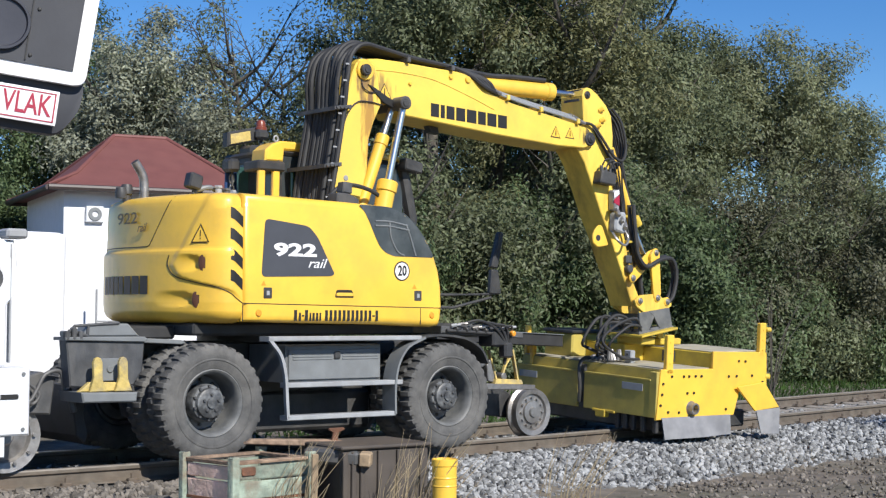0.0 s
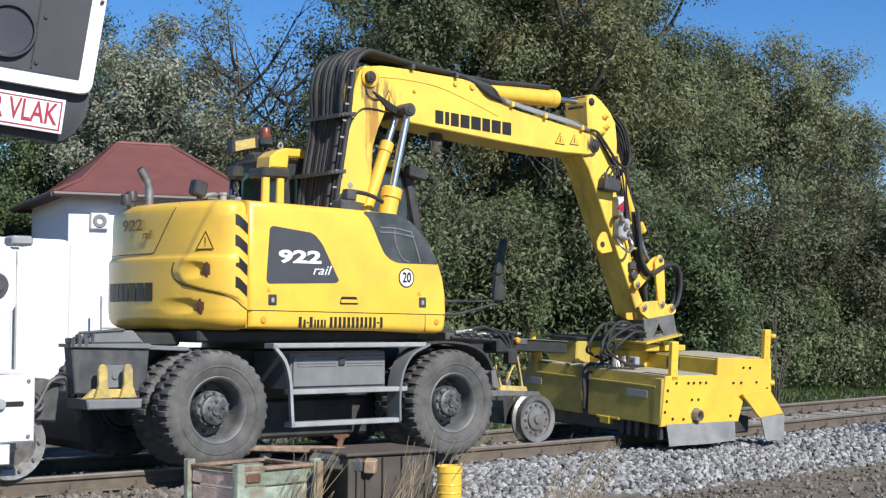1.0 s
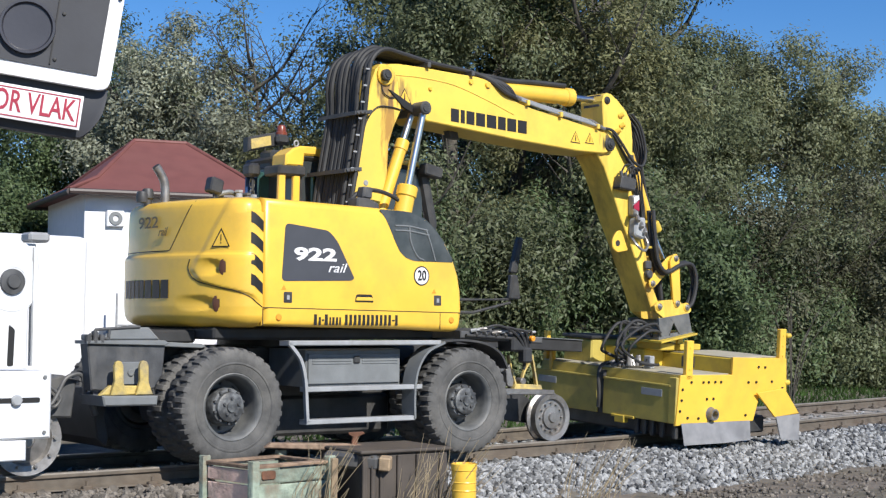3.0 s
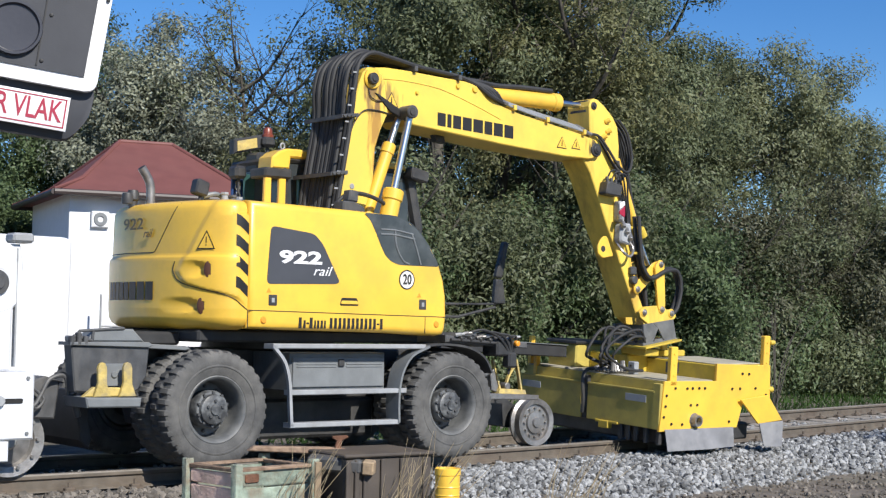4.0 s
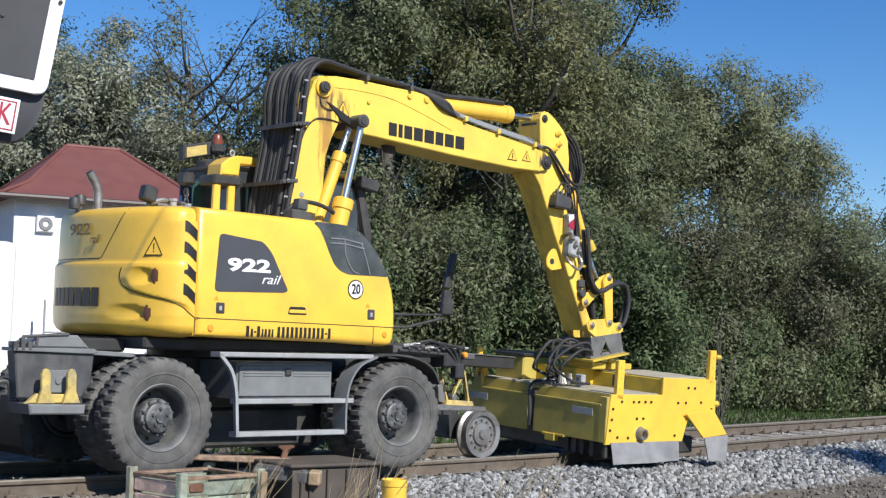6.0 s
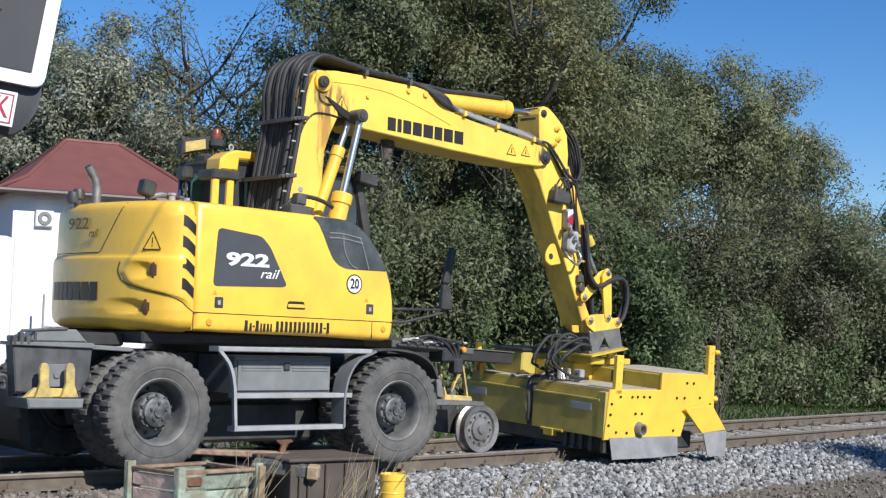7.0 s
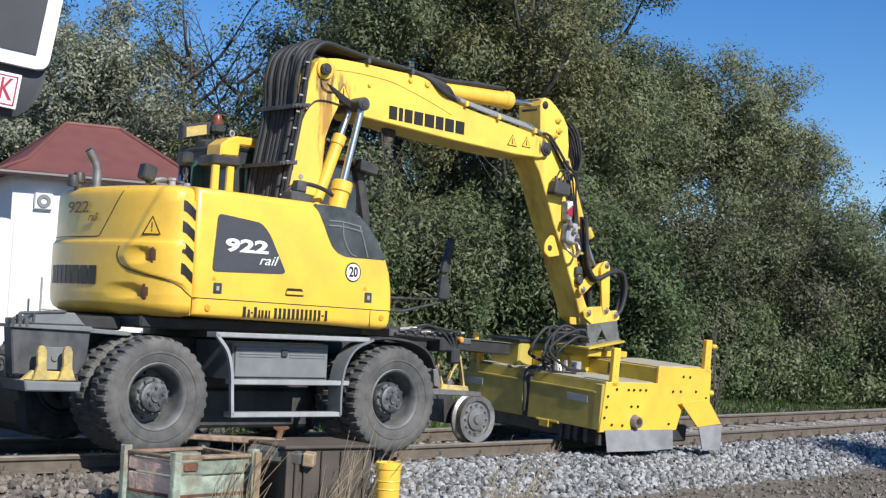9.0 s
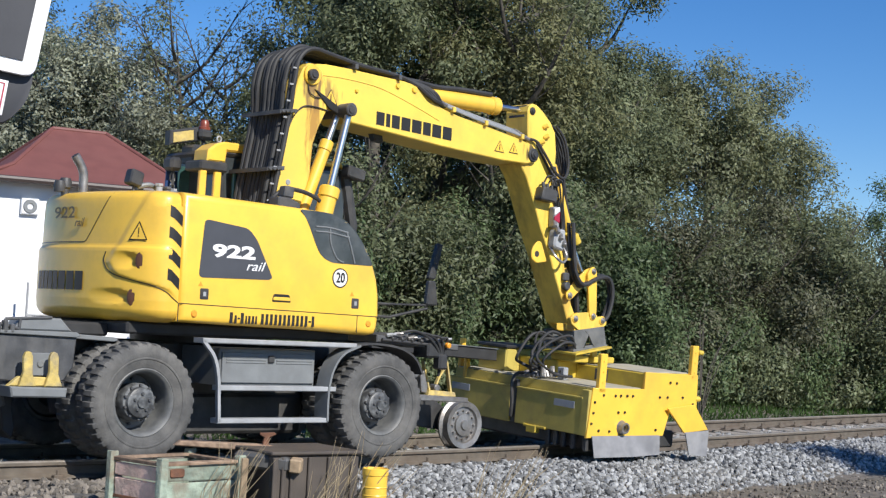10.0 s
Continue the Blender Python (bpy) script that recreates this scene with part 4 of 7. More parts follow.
part("hood_screen", bm, TEAL, side_panel)

# things on the roof
bm = bmesh.new()
tube(bm, smooth_path([(-1.32, 0.05, 2.34), (-1.32, 0.05, 2.56), (-1.345, 0.05, 2.66), (-1.42, 0.05, 2.77)], 5), 0.042, 12)
exhaust = part("exhaust_pipe", bm, STEEL, excavator, "bent steel exhaust pipe")
# the pipe end is closed, so a black disc paints its dark inside
bm = bmesh.new()
rod(bm, (-1.415, 0.05, 2.763), (-1.423, 0.05, 2.774), 0.034, 14)
part("exhaust_mouth", bm, HOSE, exhaust, "black disc for the dark inside of the pipe")
bm = bmesh.new()
lathe(bm, [(0, 0.055), (0.045, 0.05), (0.058, 0.015), (0.058, -0.04), (0.04, -0.055), (0, -0.055)], Matrix.Translation((-1.45, 0.15, 2.51)), 20)
rod(bm, (-1.45, 0.15, 2.36), (-1.45, 0.15, 2.48), 0.04, 12)
part("air_intake", bm, BLACK, excavator)
bm = bmesh.new()
lathe(bm, [(0, 0.055), (0.045, 0.05), (0.055, 0), (0.05, -0.05), (0, -0.055)], Matrix.Translation((-1.56, 0.05, 2.47)), 16)
part("intake_cap", bm, BLACK, excavator)
for x, y, z in ((-1.25, -0.75, 2.54),):
    bm = bmesh.new()
    prism(bm, round_poly([(x - 0.08, z - 0.05), (x + 0.05, z - 0.08), (x + 0.08, z + 0.05), (x - 0.05, z + 0.09)], 0.03), y - 0.06, y + 0.06, 0.015)
    rod(bm, (x, y, 2.40), (x, y, z), 0.014, 8)
    part("work_lamp", bm, BLACK, excavator, "black work lamp")
bm = bmesh.new()
tube(bm, smooth_path([(-1.20, -0.72, 2.47), (-1.08, -0.74, 2.50), (-0.98, -0.72, 2.47), (-0.82, -0.7, 2.455), (-0.6, -0.7, 2.43)], 4), 0.022, 8)
part("roof_pipe", bm, MGREY, excavator, "grey coolant pipe on the engine cover")
for x, y, r, z in ((-1.12, -0.62, 0.042, 2.50), (-1.02, -0.80, 0.032, 2.49), (-0.90, -0.74, 0.036, 2.475), (-0.78, -0.66, 0.028, 2.47)):
    bm = bmesh.new()
    rod(bm, (x, y, 2.39), (x, y, z), r, 14, 0.008)
    rod(bm, (x, y, z), (x, y, z + 0.025), r * 1.25, 6, 0.004)
    part("roof_fitting", bm, DGREY if r > 0.033 else LGREY, excavator, "small metal fitting on the engine cover")

# cab on the far side
cab_parts = bmesh.new()
box(cab_parts, 0.25, 2.0, 0.28, 1.22, 1.25, 1.75, 0.05)
cab = part("cab", cab_parts, BLACK, excavator, "dark driver's cab with a yellow roof corner")
for x, y in ((0.28, 0.30), (0.28, 1.2), (2.02, 0.30), (2.02, 1.2), (1.0, 1.2)):
    bm = bmesh.new()
    tube(bm, [(x, y, 1.7), (x + (0.06 if x < 1 else 0.06), y, 2.4), (x + (0.03 if x < 1 else -0.08), y, 3.0)], 0.055 if x < 1.5 else 0.07, 8)
    part("cab_post", bm, BLACK, cab)
bm = bmesh.new()
box(bm, 0.25, 1.9, 0.26, 1.24, 2.98, 3.04, 0.03)
part("roof_frame", bm, BLACK, cab)
bm = bmesh.new()
box(bm, 0.30, 1.95, 0.29, 0.31, 1.78, 2.97, 0)
box(bm, 0.30, 1.95, 1.19, 1.21, 1.78, 2.97, 0)
box(bm, 0.29, 0.31, 0.33, 1.17, 1.78, 2.97, 0)
part("cab_glass", bm, TEAL, cab, "greenish cab glass")
bm = bmesh.new()
prism(bm, [(2.01, 1.75), (2.04, 1.75), (2.0, 2.4), (1.86, 2.98), (1.83, 2.98), (1.97, 2.4)], 0.33, 1.17, 0)
part("cab_windscreen", bm, TEAL, cab)
bm = bmesh.new()
prism(bm, [(0.145, 2.90), (0.37, 2.905), (0.385, 3.025), (0.70, 3.03), (0.70, 3.125), (0.34, 3.12), (0.24, 3.085), (0.157, 3.02)], 0.24, 0.52, 0.02)
part("cab_roof", bm, YEL, cab, "yellow cab roof corner")
bm = bmesh.new()
prism(bm, [(1.60, 3.02), (1.90, 3.0), (1.88, 3.07), (1.58, 3.09)], 0.25, 1.2, 0.02)
part("cab_roof", bm, YEL, cab, "yellow cab roof corner")
bm = bmesh.new()
for x in (0.10, 0.275):
    prism(bm, [(x - 0.05, 2.40), (x + 0.035, 2.40), (x + 0.04, 2.82), (x - 0.04, 2.82)], 0.22, 0.27, 0.01)
part("cab_pillar", bm, YEL, cab, "yellow cab pillar")
bm = bmesh.new()
box(bm, 0.04, 0.375, 0.2, 0.5, 2.80, 2.905, 0.02)
part("cab_band", bm, BLACK, cab)
bm = bmesh.new()
tube(bm, [(0.31 + 0.025 * math.cos(a), 0.3, 3.145 + 0.03 * math.sin(a)) for a in np.linspace(0, 2 * math.pi, 13)], 0.009, 6)
part("lifting_eye", bm, LGREY, cab)
bm = bmesh.new()
lathe(bm, [(0.065, 0), (0.065, 0.03), (0.052, 0.035), (0.050, 0.075), (0.036, 0.105), (0, 0.112)], Matrix.Translation((0.54, 0.95, 3.31)), 20)
part("beacon", bm, REDGLOW, cab, "red-orange warning beacon")
bm = bmesh.new()
rod(bm, (0.54, 0.95, 3.0), (0.54, 0.95, 3.32), 0.02, 8)
box(bm, 0.44, 0.60, 0.86, 1.04, 3.20, 3.31, 0.03)
box(bm, 0.28, 0.50, 0.72, 0.98, 2.9, 3.12, 0.03)
box(bm, 0.02, 0.16, 0.72, 0.9, 2.82, 2.96, 0.03)
rod(bm, (0.1, 0.8, 2.9), (0.1, 0.8, 2.5), 0.015, 8)
part("beacon_stand", bm, BLACK, cab)
bm = bmesh.new()
prism(bm, [(0.12, 3.10), (0.47, 3.18), (0.46, 3.335), (0.12, 3.255)], 0.93, 1.05, 0.015)
lamp_box = part("roof_lamp", bm, BLACK, cab, "black roof lamp with dull yellow face")
bm = bmesh.new()
prism(bm, [(0.155, 3.13), (0.40, 3.19), (0.39, 3.29), (0.15, 3.235)], 0.922, 0.93, 0)
part("lamp_face", bm, CHIPPED, lamp_box)
bm = bmesh.new()
box(bm, 0.16, 0.41, 0.79, 0.82, 2.42, 2.88, 0.012)
part("rear_quarter_glass", bm, CABGREEN, cab, "greenish rear cab glass")
bm = bmesh.new()
prism(bm, round_poly([(0.06, 2.44), (0.215, 2.44), (0.205, 2.84), (0.07, 2.84)], 0.02), 0.88, 0.905, 0.006)
blue_panel = part("blue_panel", bm, BLUE, cab, "dark blue panel with a pale round mark")
for z in (2.76, 2.645):
    bm = bmesh.new()
    tube(bm, [(0.14 + 0.03 * math.cos(t), 0.876, z + 0.048 * math.sin(t)) for t in np.linspace(0, 2 * math.pi, 19)], 0.008, 6)
    part("panel_mark", bm, LGREY, blue_panel)
# upright rod that draws the teal highlight on the dark cab glass
bm = bmesh.new()
rod(bm, (0.475, 0.24, 2.42), (0.475, 0.24, 2.84), 0.024, 12)
part("glass_highlight", bm, CABGREEN, cab, "greenish upright rod drawn as a highlight on the cab glass")
bm = bmesh.new()
rod(bm, (1.70, 0.35, 3.09), (1.70, 0.35, 3.2), 0.045, 14, 0.01)
part("cab_lamp", bm, BLUE, cab, "blue lamp on the cab roof")
bm = bmesh.new()
prism(bm, round_poly([(1.86, 2.92), (2.10, 2.88), (2.12, 3.0), (1.88, 3.05)], 0.03), 0.12, 0.26, 0.015)
part("front_mirror", bm, BLACK, cab, "black mirror housing")
bm = bmesh.new()
box(bm, 1.83, 1.93, 0.3, 0.38, 3.08, 3.2, 0.02)
part("cab_lamp", bm, BLACK, cab)
bm = bmesh.new()
prism(bm, round_poly([(4.10, 1.93), (4.21, 1.92), (4.31, 2.36), (4.23, 2.38)], 0.03), 1.25, 1.33, 0.015)
prism(bm, round_poly([(4.08, 1.60), (4.27, 1.60), (4.22, 1.90), (4.11, 1.91)], 0.03), 1.25, 1.33, 0.015)
part("far_mirror", bm, BLACK, cab, "black folding mirror")
bm = bmesh.new()
tube(bm, [(2.0, 1.2, 1.60), (3.4, 1.28, 1.585), (4.12, 1.29, 1.60), (4.18, 1.29, 1.9)], 0.018, 8)
tube(bm, [(2.0, 1.2, 1.46), (3.5, 1.28, 1.43), (4.12, 1.29, 1.56)], 0.018, 8)
part("mirror_arm", bm, BLACK, cab)

# ---- boom and stick ----
bm = bmesh.new()
prism(bm, [(0.46, 2.28), (0.86, 2.28), (0.90, 2.50), (0.99, 2.82), (1.01, 3.14), (1.07, 3.32), (1.165, 3.51), (1.14, 3.66), (1.115, 3.80), (1.075, 3.905), (0.985, 3.962), (0.895, 3.955), (0.835, 3.895), (0.785, 3.775), (0.73, 3.57), (0.66, 3.185), (0.585, 2.78), (0.52, 2.48)], -0.365, 0.165, 0.012)
lower_boom = part("lower_boom", bm, BOOMLOW, excavator, "upright yellow lower boom with rust streaks", 22)
bm = bmesh.new()
prism(bm, [(0.875, 3.90), (0.91, 3.955), (1.13, 3.982), (1.43, 3.982), (1.89, 3.967), (2.207, 3.96), (2.345, 3.94), (2.496, 3.873), (2.625, 3.80), (2.796, 3.737), (3.01, 3.692), (3.448, 3.634), (4.04, 3.544), (4.183, 3.508), (4.253, 3.437), (4.262, 3.37), (4.206, 3.30), (4.105, 3.276), (3.694, 3.274), (2.739, 3.326), (1.928, 3.389), (1.504, 3.42), (1.425, 3.48), (1.235, 3.55), (1.01, 3.665), (0.93, 3.74)], -0.35, 0.15, 0.012)
main_boom = part("main_boom", bm, BOOMUP, excavator, "angled yellow main boom", 22)
bm = bmesh.new()
prism(bm, [(4.184, 3.90), (4.205, 3.962), (4.26, 3.998), (4.328, 3.99), (4.435, 3.93), (4.577, 3.815), (4.66, 3.70), (4.69, 3.47), (4.675, 3.08), (4.765, 2.74), (4.905, 2.21), (5.0, 1.81), (5.13, 1.58), (5.10, 1.465), (5.022, 1.46), (4.93, 1.67), (4.74, 2.065), (4.65, 2.26), (4.488, 2.547), (4.356, 2.835), (4.216, 3.12), (4.10, 3.272), (4.15, 3.42), (4.205, 3.55)], -0.30, 0.07, 0.01)
stick = part("stick", bm, YDIRT, excavator, "yellow dipper stick with rust stains", 12)
stick.matrix_local = pose(-0.05, 0, 0)
bm = bmesh.new()
prism(bm, round_poly([(4.335, 2.27), (4.34, 2.19), (4.42, 2.14), (4.60, 2.17), (4.49, 2.40), (4.43, 2.40), (4.37, 2.34)], 0.03), -0.32, -0.29, 0.008)
lug = part("lifting_lug", bm, YEL, stick)
bm = bmesh.new()
rod(bm, (4.42, -0.30, 2.25), (4.42, -0.323, 2.25), 0.036, 16)
part("lug_eye", bm, HOSE, lug, "dark open eye")


def pin(parent, x, z, y, r=0.05, L=0.05, bare=False):
    bm = bmesh.new()
    rod(bm, (x, y + 0.02, z), (x, y - L, z), r, 20, 0.01)
    rod(bm, (x, y - L, z), (x, y - L - 0.012, z), r * 0.55, 12, 0.004)
    return part("pin", bm, STEEL if bare else BLACK, parent, "worn bare steel pin" if bare else "greasy dark pin")


def boss(parent, x, z, y, r=0.1, L=0.03, mat_=None):
    bm = bmesh.new()
    rod(bm, (x, y + 0.02, z), (x, y - L, z), r, 28, 0.01)
    return part("pin_boss", bm, mat_ or YEL, parent)


boss(lower_boom, 0.945, 3.84, -0.365, 0.105)
pin(lower_boom, 0.925, 3.835, -0.395, 0.06)
boss(main_boom, 4.20, 3.388, -0.35, 0.08, 0.02, BLACK)
pin(main_boom, 4.197, 3.388, -0.37, 0.05, 0.02)
pin(stick, 4.256, 3.91, -0.30, 0.045, 0.02)
for x, z in ((4.45, 3.74), (4.47, 3.62), (4.40, 3.55)):
    bm = bmesh.new()
    rod(bm, (x, -0.29, z), (x + 0.05, -0.335, z + 0.03), 0.03, 10, 0.008)
    part("pipe_union", bm, YEL, stick)
for x, z, r in ((2.10, 3.895, 0.028), (2.34, 3.888, 0.036), (1.545, 3.765, 0.022), (0.72, 2.72, 0.03)):
    bm = bmesh.new()
    rod(bm, (x, -0.345, z), (x, -0.372, z), r, 14, 0.006)
    part("bolt_cap", bm, YEL if x > 1 else LGREY, main_boom)
# weld line of the boom's upper plate
bm = bmesh.new()
tube(bm, [p for p in smooth_path([(1.08, -0.352, 3.86), (1.4, -0.352, 3.87), (1.85, -0.352, 3.84), (2.3, -0.352, 3.73), (2.72, -0.352, 3.60)], 5)], 0.005, 6)
part("weld_seam", bm, YDIRT, main_boom)


# eight plain blocks where the maker's name stands
bm = bmesh.new()
a0 = Vector((1.83, 0, 3.518))
d = Vector((1.083, 0, -0.046)).normalized()
n = Vector((0.0, 0, 1.0))
xx = 0.0
for k, w in enumerate((0.11, 0.055, 0.11, 0.125, 0.135, 0.11, 0.13, 0.13)):
    p = a0 + d * xx
    q = [p - n * 0.070, p + d * w - n * 0.070, p + d * w + n * 0.070, p + n * 0.070]
    bm = bmesh.new()
    side_plate(bm, [(v.x, v.z) for v in q], -0.35)
    part("lettering_block", bm, DECAL, main_boom, "", 0)
    xx += w + 0.025


def boom_sticker(x, z, h, tilt):
    r = Matrix.Rotation(radians(tilt), 2)
    for k, (s, m_) in enumerate(((1, DECAL), (0.82, YEL))):
        bm = bmesh.new()
        pts = [Vector(p) @ r.transposed() * h * s for p in ((-0.6, -0.45), (0.6, -0.45), (0, 0.6))]
        side_plate(bm, [(x + p.x, z + p.y) for p in pts], -0.35 - 0.002 * k, 0.003)
        part("warning_sticker", bm, m_, main_boom, "yellow warning triangle with a dark edge", 0)
    bm = bmesh.new()
    pts = [Vector(p) @ r.transposed() * h for p in ((-0.06, -0.25), (0.05, -0.25), (0.03, 0.25), (-0.03, 0.25))]
    side_plate(bm, [(x + p.x, z + p.y) for p in pts], -0.355, 0.003)
    part("sticker_mark", bm, DECAL, main_boom, "", 0)


boom_sticker(1.21, 3.645, 0.15, 0)
boom_sticker(3.653, 3.42, 0.13, -2)
boom_sticker(3.878, 3.425, 0.12, -2)


def cylinder(name, p0, p1, p2, r, rr, parent, label=""):
    """A hydraulic cylinder: barrel p0 to p1, rod on to p2."""
    bm = bmesh.new()
    rod(bm, p0, p1, r, 24, 0.012)
    v = (Vector(p1) - Vector(p0)).normalized()
    rod(bm, Vector(p1) - v * 0.10, Vector(p1) + v * 0.02, r * 1.14, 24, 0.012)
    ob = part(name, bm, YEL, parent, label or "yellow hydraulic cylinder")
    bm = bmesh.new()
    rod(bm, p1, p2, rr, 16)
    part("piston_rod", bm, CHROME, ob, "polished chrome piston rod")
    return ob


c1 = cylinder("boom_cylinder", (0.98, -0.47, 1.9), (1.172, -0.47, 2.69), (1.372, -0.47, 3.53), 0.094, 0.038, excavator)
c2 = cylinder("boom_cylinder", (0.86, -0.30, 2.2), (1.231, -0.30, 3.183), (1.36, -0.30, 3.53), 0.066, 0.036, excavator)
bm = bmesh.new()
rod(bm, (1.365, 0.33, 3.53), (1.365, -0.53, 3.53), 0.07, 24, 0.012)
part("cylinder_eye", bm, DGREY, main_boom)
pin(main_boom, 1.335, 3.518, -0.53, 0.06, 0.02)
bm = bmesh.new()
prism(bm, [(0.985, 3.70), (1.03, 3.69), (1.44, 3.50), (1.42, 3.44), (1.18, 3.53)], -0.38, -0.35, 0.004)
part("boom_rib", bm, DECAL, main_boom)
c3 = cylinder("stick_cylinder", (2.70, -0.12, 3.895), (3.785, -0.12, 3.922), (4.34, -0.12, 3.928), 0.092, 0.036, excavator)
bm = bmesh.new()
prism(bm, [(2.52, 3.78), (2.80, 3.70), (2.76, 3.93), (2.66, 3.93)], -0.20, -0.04, 0.01)
part("cylinder_mount", bm, BLACK, main_boom)
bm = bmesh.new()
prism(bm, [(4.13, 3.84), (4.22, 3.82), (4.26, 3.97), (4.16, 3.98)], -0.25, 0.02, 0.01)
part("cylinder_mount", bm, BLACK, main_boom)
c4 = cylinder("bucket_cylinder", (4.72, -0.16, 3.34), (5.10, -0.16, 2.46), (5.30, -0.16, 2.10), 0.055, 0.03, excavator)
# linkage and coupler
bm = bmesh.new()
for y in (-0.36, 0.04):
    prism(bm, round_poly([(5.20, 2.06), (5.27, 2.15), (5.36, 2.12), (5.385, 1.60), (5.33, 1.53), (5.26, 1.56)], 0.03), y - 0.02, y + 0.02, 0.006)
    prism(bm, round_poly([(5.22, 2.12), (5.36, 2.16), (5.36, 2.05), (4.97, 1.74), (4.87, 1.83)], 0.03), y + 0.025, y + 0.055, 0.006)
link = part("bucket_link", bm, YEL, excavator, "yellow bucket linkage")
for x, z in ((5.30, 2.10), (4.90, 1.79), (5.327, 1.56), (5.02, 1.52), (5.50, 1.515)):
    boss(link, x, z, -0.37, 0.055, 0.008)
    pin(link, x, z, -0.378, 0.038, 0.018, True)
bm = bmesh.new()
for y in (-0.34, 0.02):
    prism(bm, round_poly([(4.945, 1.53), (5.06, 1.59), (5.365, 1.612), (5.43, 1.55), (5.50, 1.57), (5.58, 1.54), (5.59, 1.465), (5.50, 1.42), (5.47, 1.37), (5.12, 1.37), (4.97, 1.455)], 0.025), y - 0.025, y + 0.025, 0.006)
coupler = part("quick_coupler", bm, YDIRT, excavator, "yellow quick coupler")
bm = bmesh.new()
for y in (-0.40, 0.08):
    prism(bm, [(4.966, 1.377), (5.13, 1.397), (5.225, 1.33), (5.165, 1.22), (5.13, 1.165), (4.976, 1.145)], y - 0.015, y + 0.015, 0.004)
    prism(bm, [(5.13, 1.397), (5.49, 1.443), (5.547, 1.212), (5.33, 1.19), (5.30, 1.225), (5.225, 1.33)], y - 0.015, y + 0.015, 0.004)
    prism(bm, [(5.165, 1.20), (5.30, 1.215), (5.31, 1.18), (5.15, 1.16)], y - 0.014, y + 0.014, 0)
prism(bm, [(4.95, 1.12), (5.55, 1.20), (5.55, 1.225), (4.95, 1.15)], -0.43, 0.1, 0.005)
part("coupler_bracket", bm, RIMG, excavator, "grey steel coupler bracket")

bm = bmesh.new()
tube(bm, smooth_path([(0.66, -0.372, 3.18), (0.72, -0.378, 3.36), (0.84, -0.38, 3.50), (1.0, -0.378, 3.52), (1.17, -0.372, 3.50)], 5), 0.007, 6)
tube(bm, smooth_path([(0.90, -0.372, 3.74), (0.92, -0.38, 3.66), (1.0, -0.38, 3.62), (1.10, -0.38, 3.63)], 5), 0.006, 6)
part("boom_cable", bm, HOSE, lower_boom, "thin black cable")
# hose bundle behind the lower boom and over the top
for k in range(11):
    y = -0.40 + 0.050 * k
    dx = random.uniform(-0.015, 0.015) + 0.065 - 0.009 * k
    lift = random.uniform(-0.03, 0.05)
    pts = [(0.43 + dx, y, 2.34), (0.46 + dx, y, 2.60), (0.53 + dx, y, 3.0), (0.60 + dx, y, 3.42), (0.60 + dx * 1.4, y - 0.01, 3.74 + lift), (0.68 + dx, y, 3.97 + lift), (0.90, y, 4.10 + lift), (1.18, y * 0.9, 4.09 + lift * 0.6), (1.6, y * 0.8, 4.045), (2.0, y * 0.7, 4.03)]
    if k in (0, 1, 2, 3):
        pts += [(2.22 + 0.06 * k, -0.30 + 0.03 * k, 4.0), (2.40 + 0.07 * k, -0.35, 3.93 - 0.01 * k), (2.56 + 0.06 * k, -0.38 + 0.015 * k, 3.83 - 0.012 * k), (2.76 + 0.03 * k, -0.36 + 0.04 * k, 3.78 + 0.012 * k)]
    else:
        pts += [(2.5, y * 0.6 - 0.1, 4.01)]
        if k % 2:
            pts += [(2.85, y * 0.4 - 0.1, 4.005), (3.2, y * 0.3 - 0.1, 4.03), (3.68, y * 0.3 - 0.1, 4.04)]
    bm = bmesh.new()
    tube(bm, smooth_path(pts, 5), 0.026 + 0.003 * (k % 2), 8)
    part("hydraulic_hose", bm, HOSE, excavator, "black hydraulic hose")
for z, x in ((2.83, 0.50), (3.42, 0.62)):
    bm = bmesh.new()
    prism(bm, [(x - 0.09, z - 0.03), (x + 0.12, z + 0.0), (x + 0.12, z + 0.04), (x - 0.09, z + 0.01)], -0.44, 0.25, 0.008)
    for k in range(4):
        rod(bm, (x - 0.07 + 0.05 * k, -0.44, z), (x - 0.07 + 0.05 * k, -0.455, z), 0.012, 6)
    part("hose_clamp", bm, DGREY, excavator, "dark grey hose clamp")
for k in range(9):
    bm = bmesh.new()
    z = 2.5 + 0.17 * k
    box(bm, 0.46 + 0.17 * (z - 2.6) - 0.015, 0.46 + 0.17 * (z - 2.6) + 0.03, -0.435, -0.425, z, z + 0.018, 0.002)
    part("hose_tag", bm, LGREY, excavator)
# steel pipes along the boom's upper edge
for k in range(5):
    y, up = -0.37 + 0.045 * k, 0.024 * k
    bm = bmesh.new()
    tube(bm, smooth_path([(2.70, y, 3.80 + up), (2.85, y, 3.755 + up), (3.25, y, 3.685 + up), (3.96, y, 3.585 + up), (4.10, y, 3.56 + up)], 4), 0.012, 8)
    part("boom_pipe", bm, PIPE, excavator, "grey steel pipe")
    for x, z in ((2.76, 3.785), (4.06, 3.567)):
        bm = bmesh.new()
        rod(bm, (x - 0.04, y, z + up + 0.008), (x + 0.04, y, z + up - 0.008), 0.022, 6)
        part("pipe_nut", bm, STEEL, excavator)
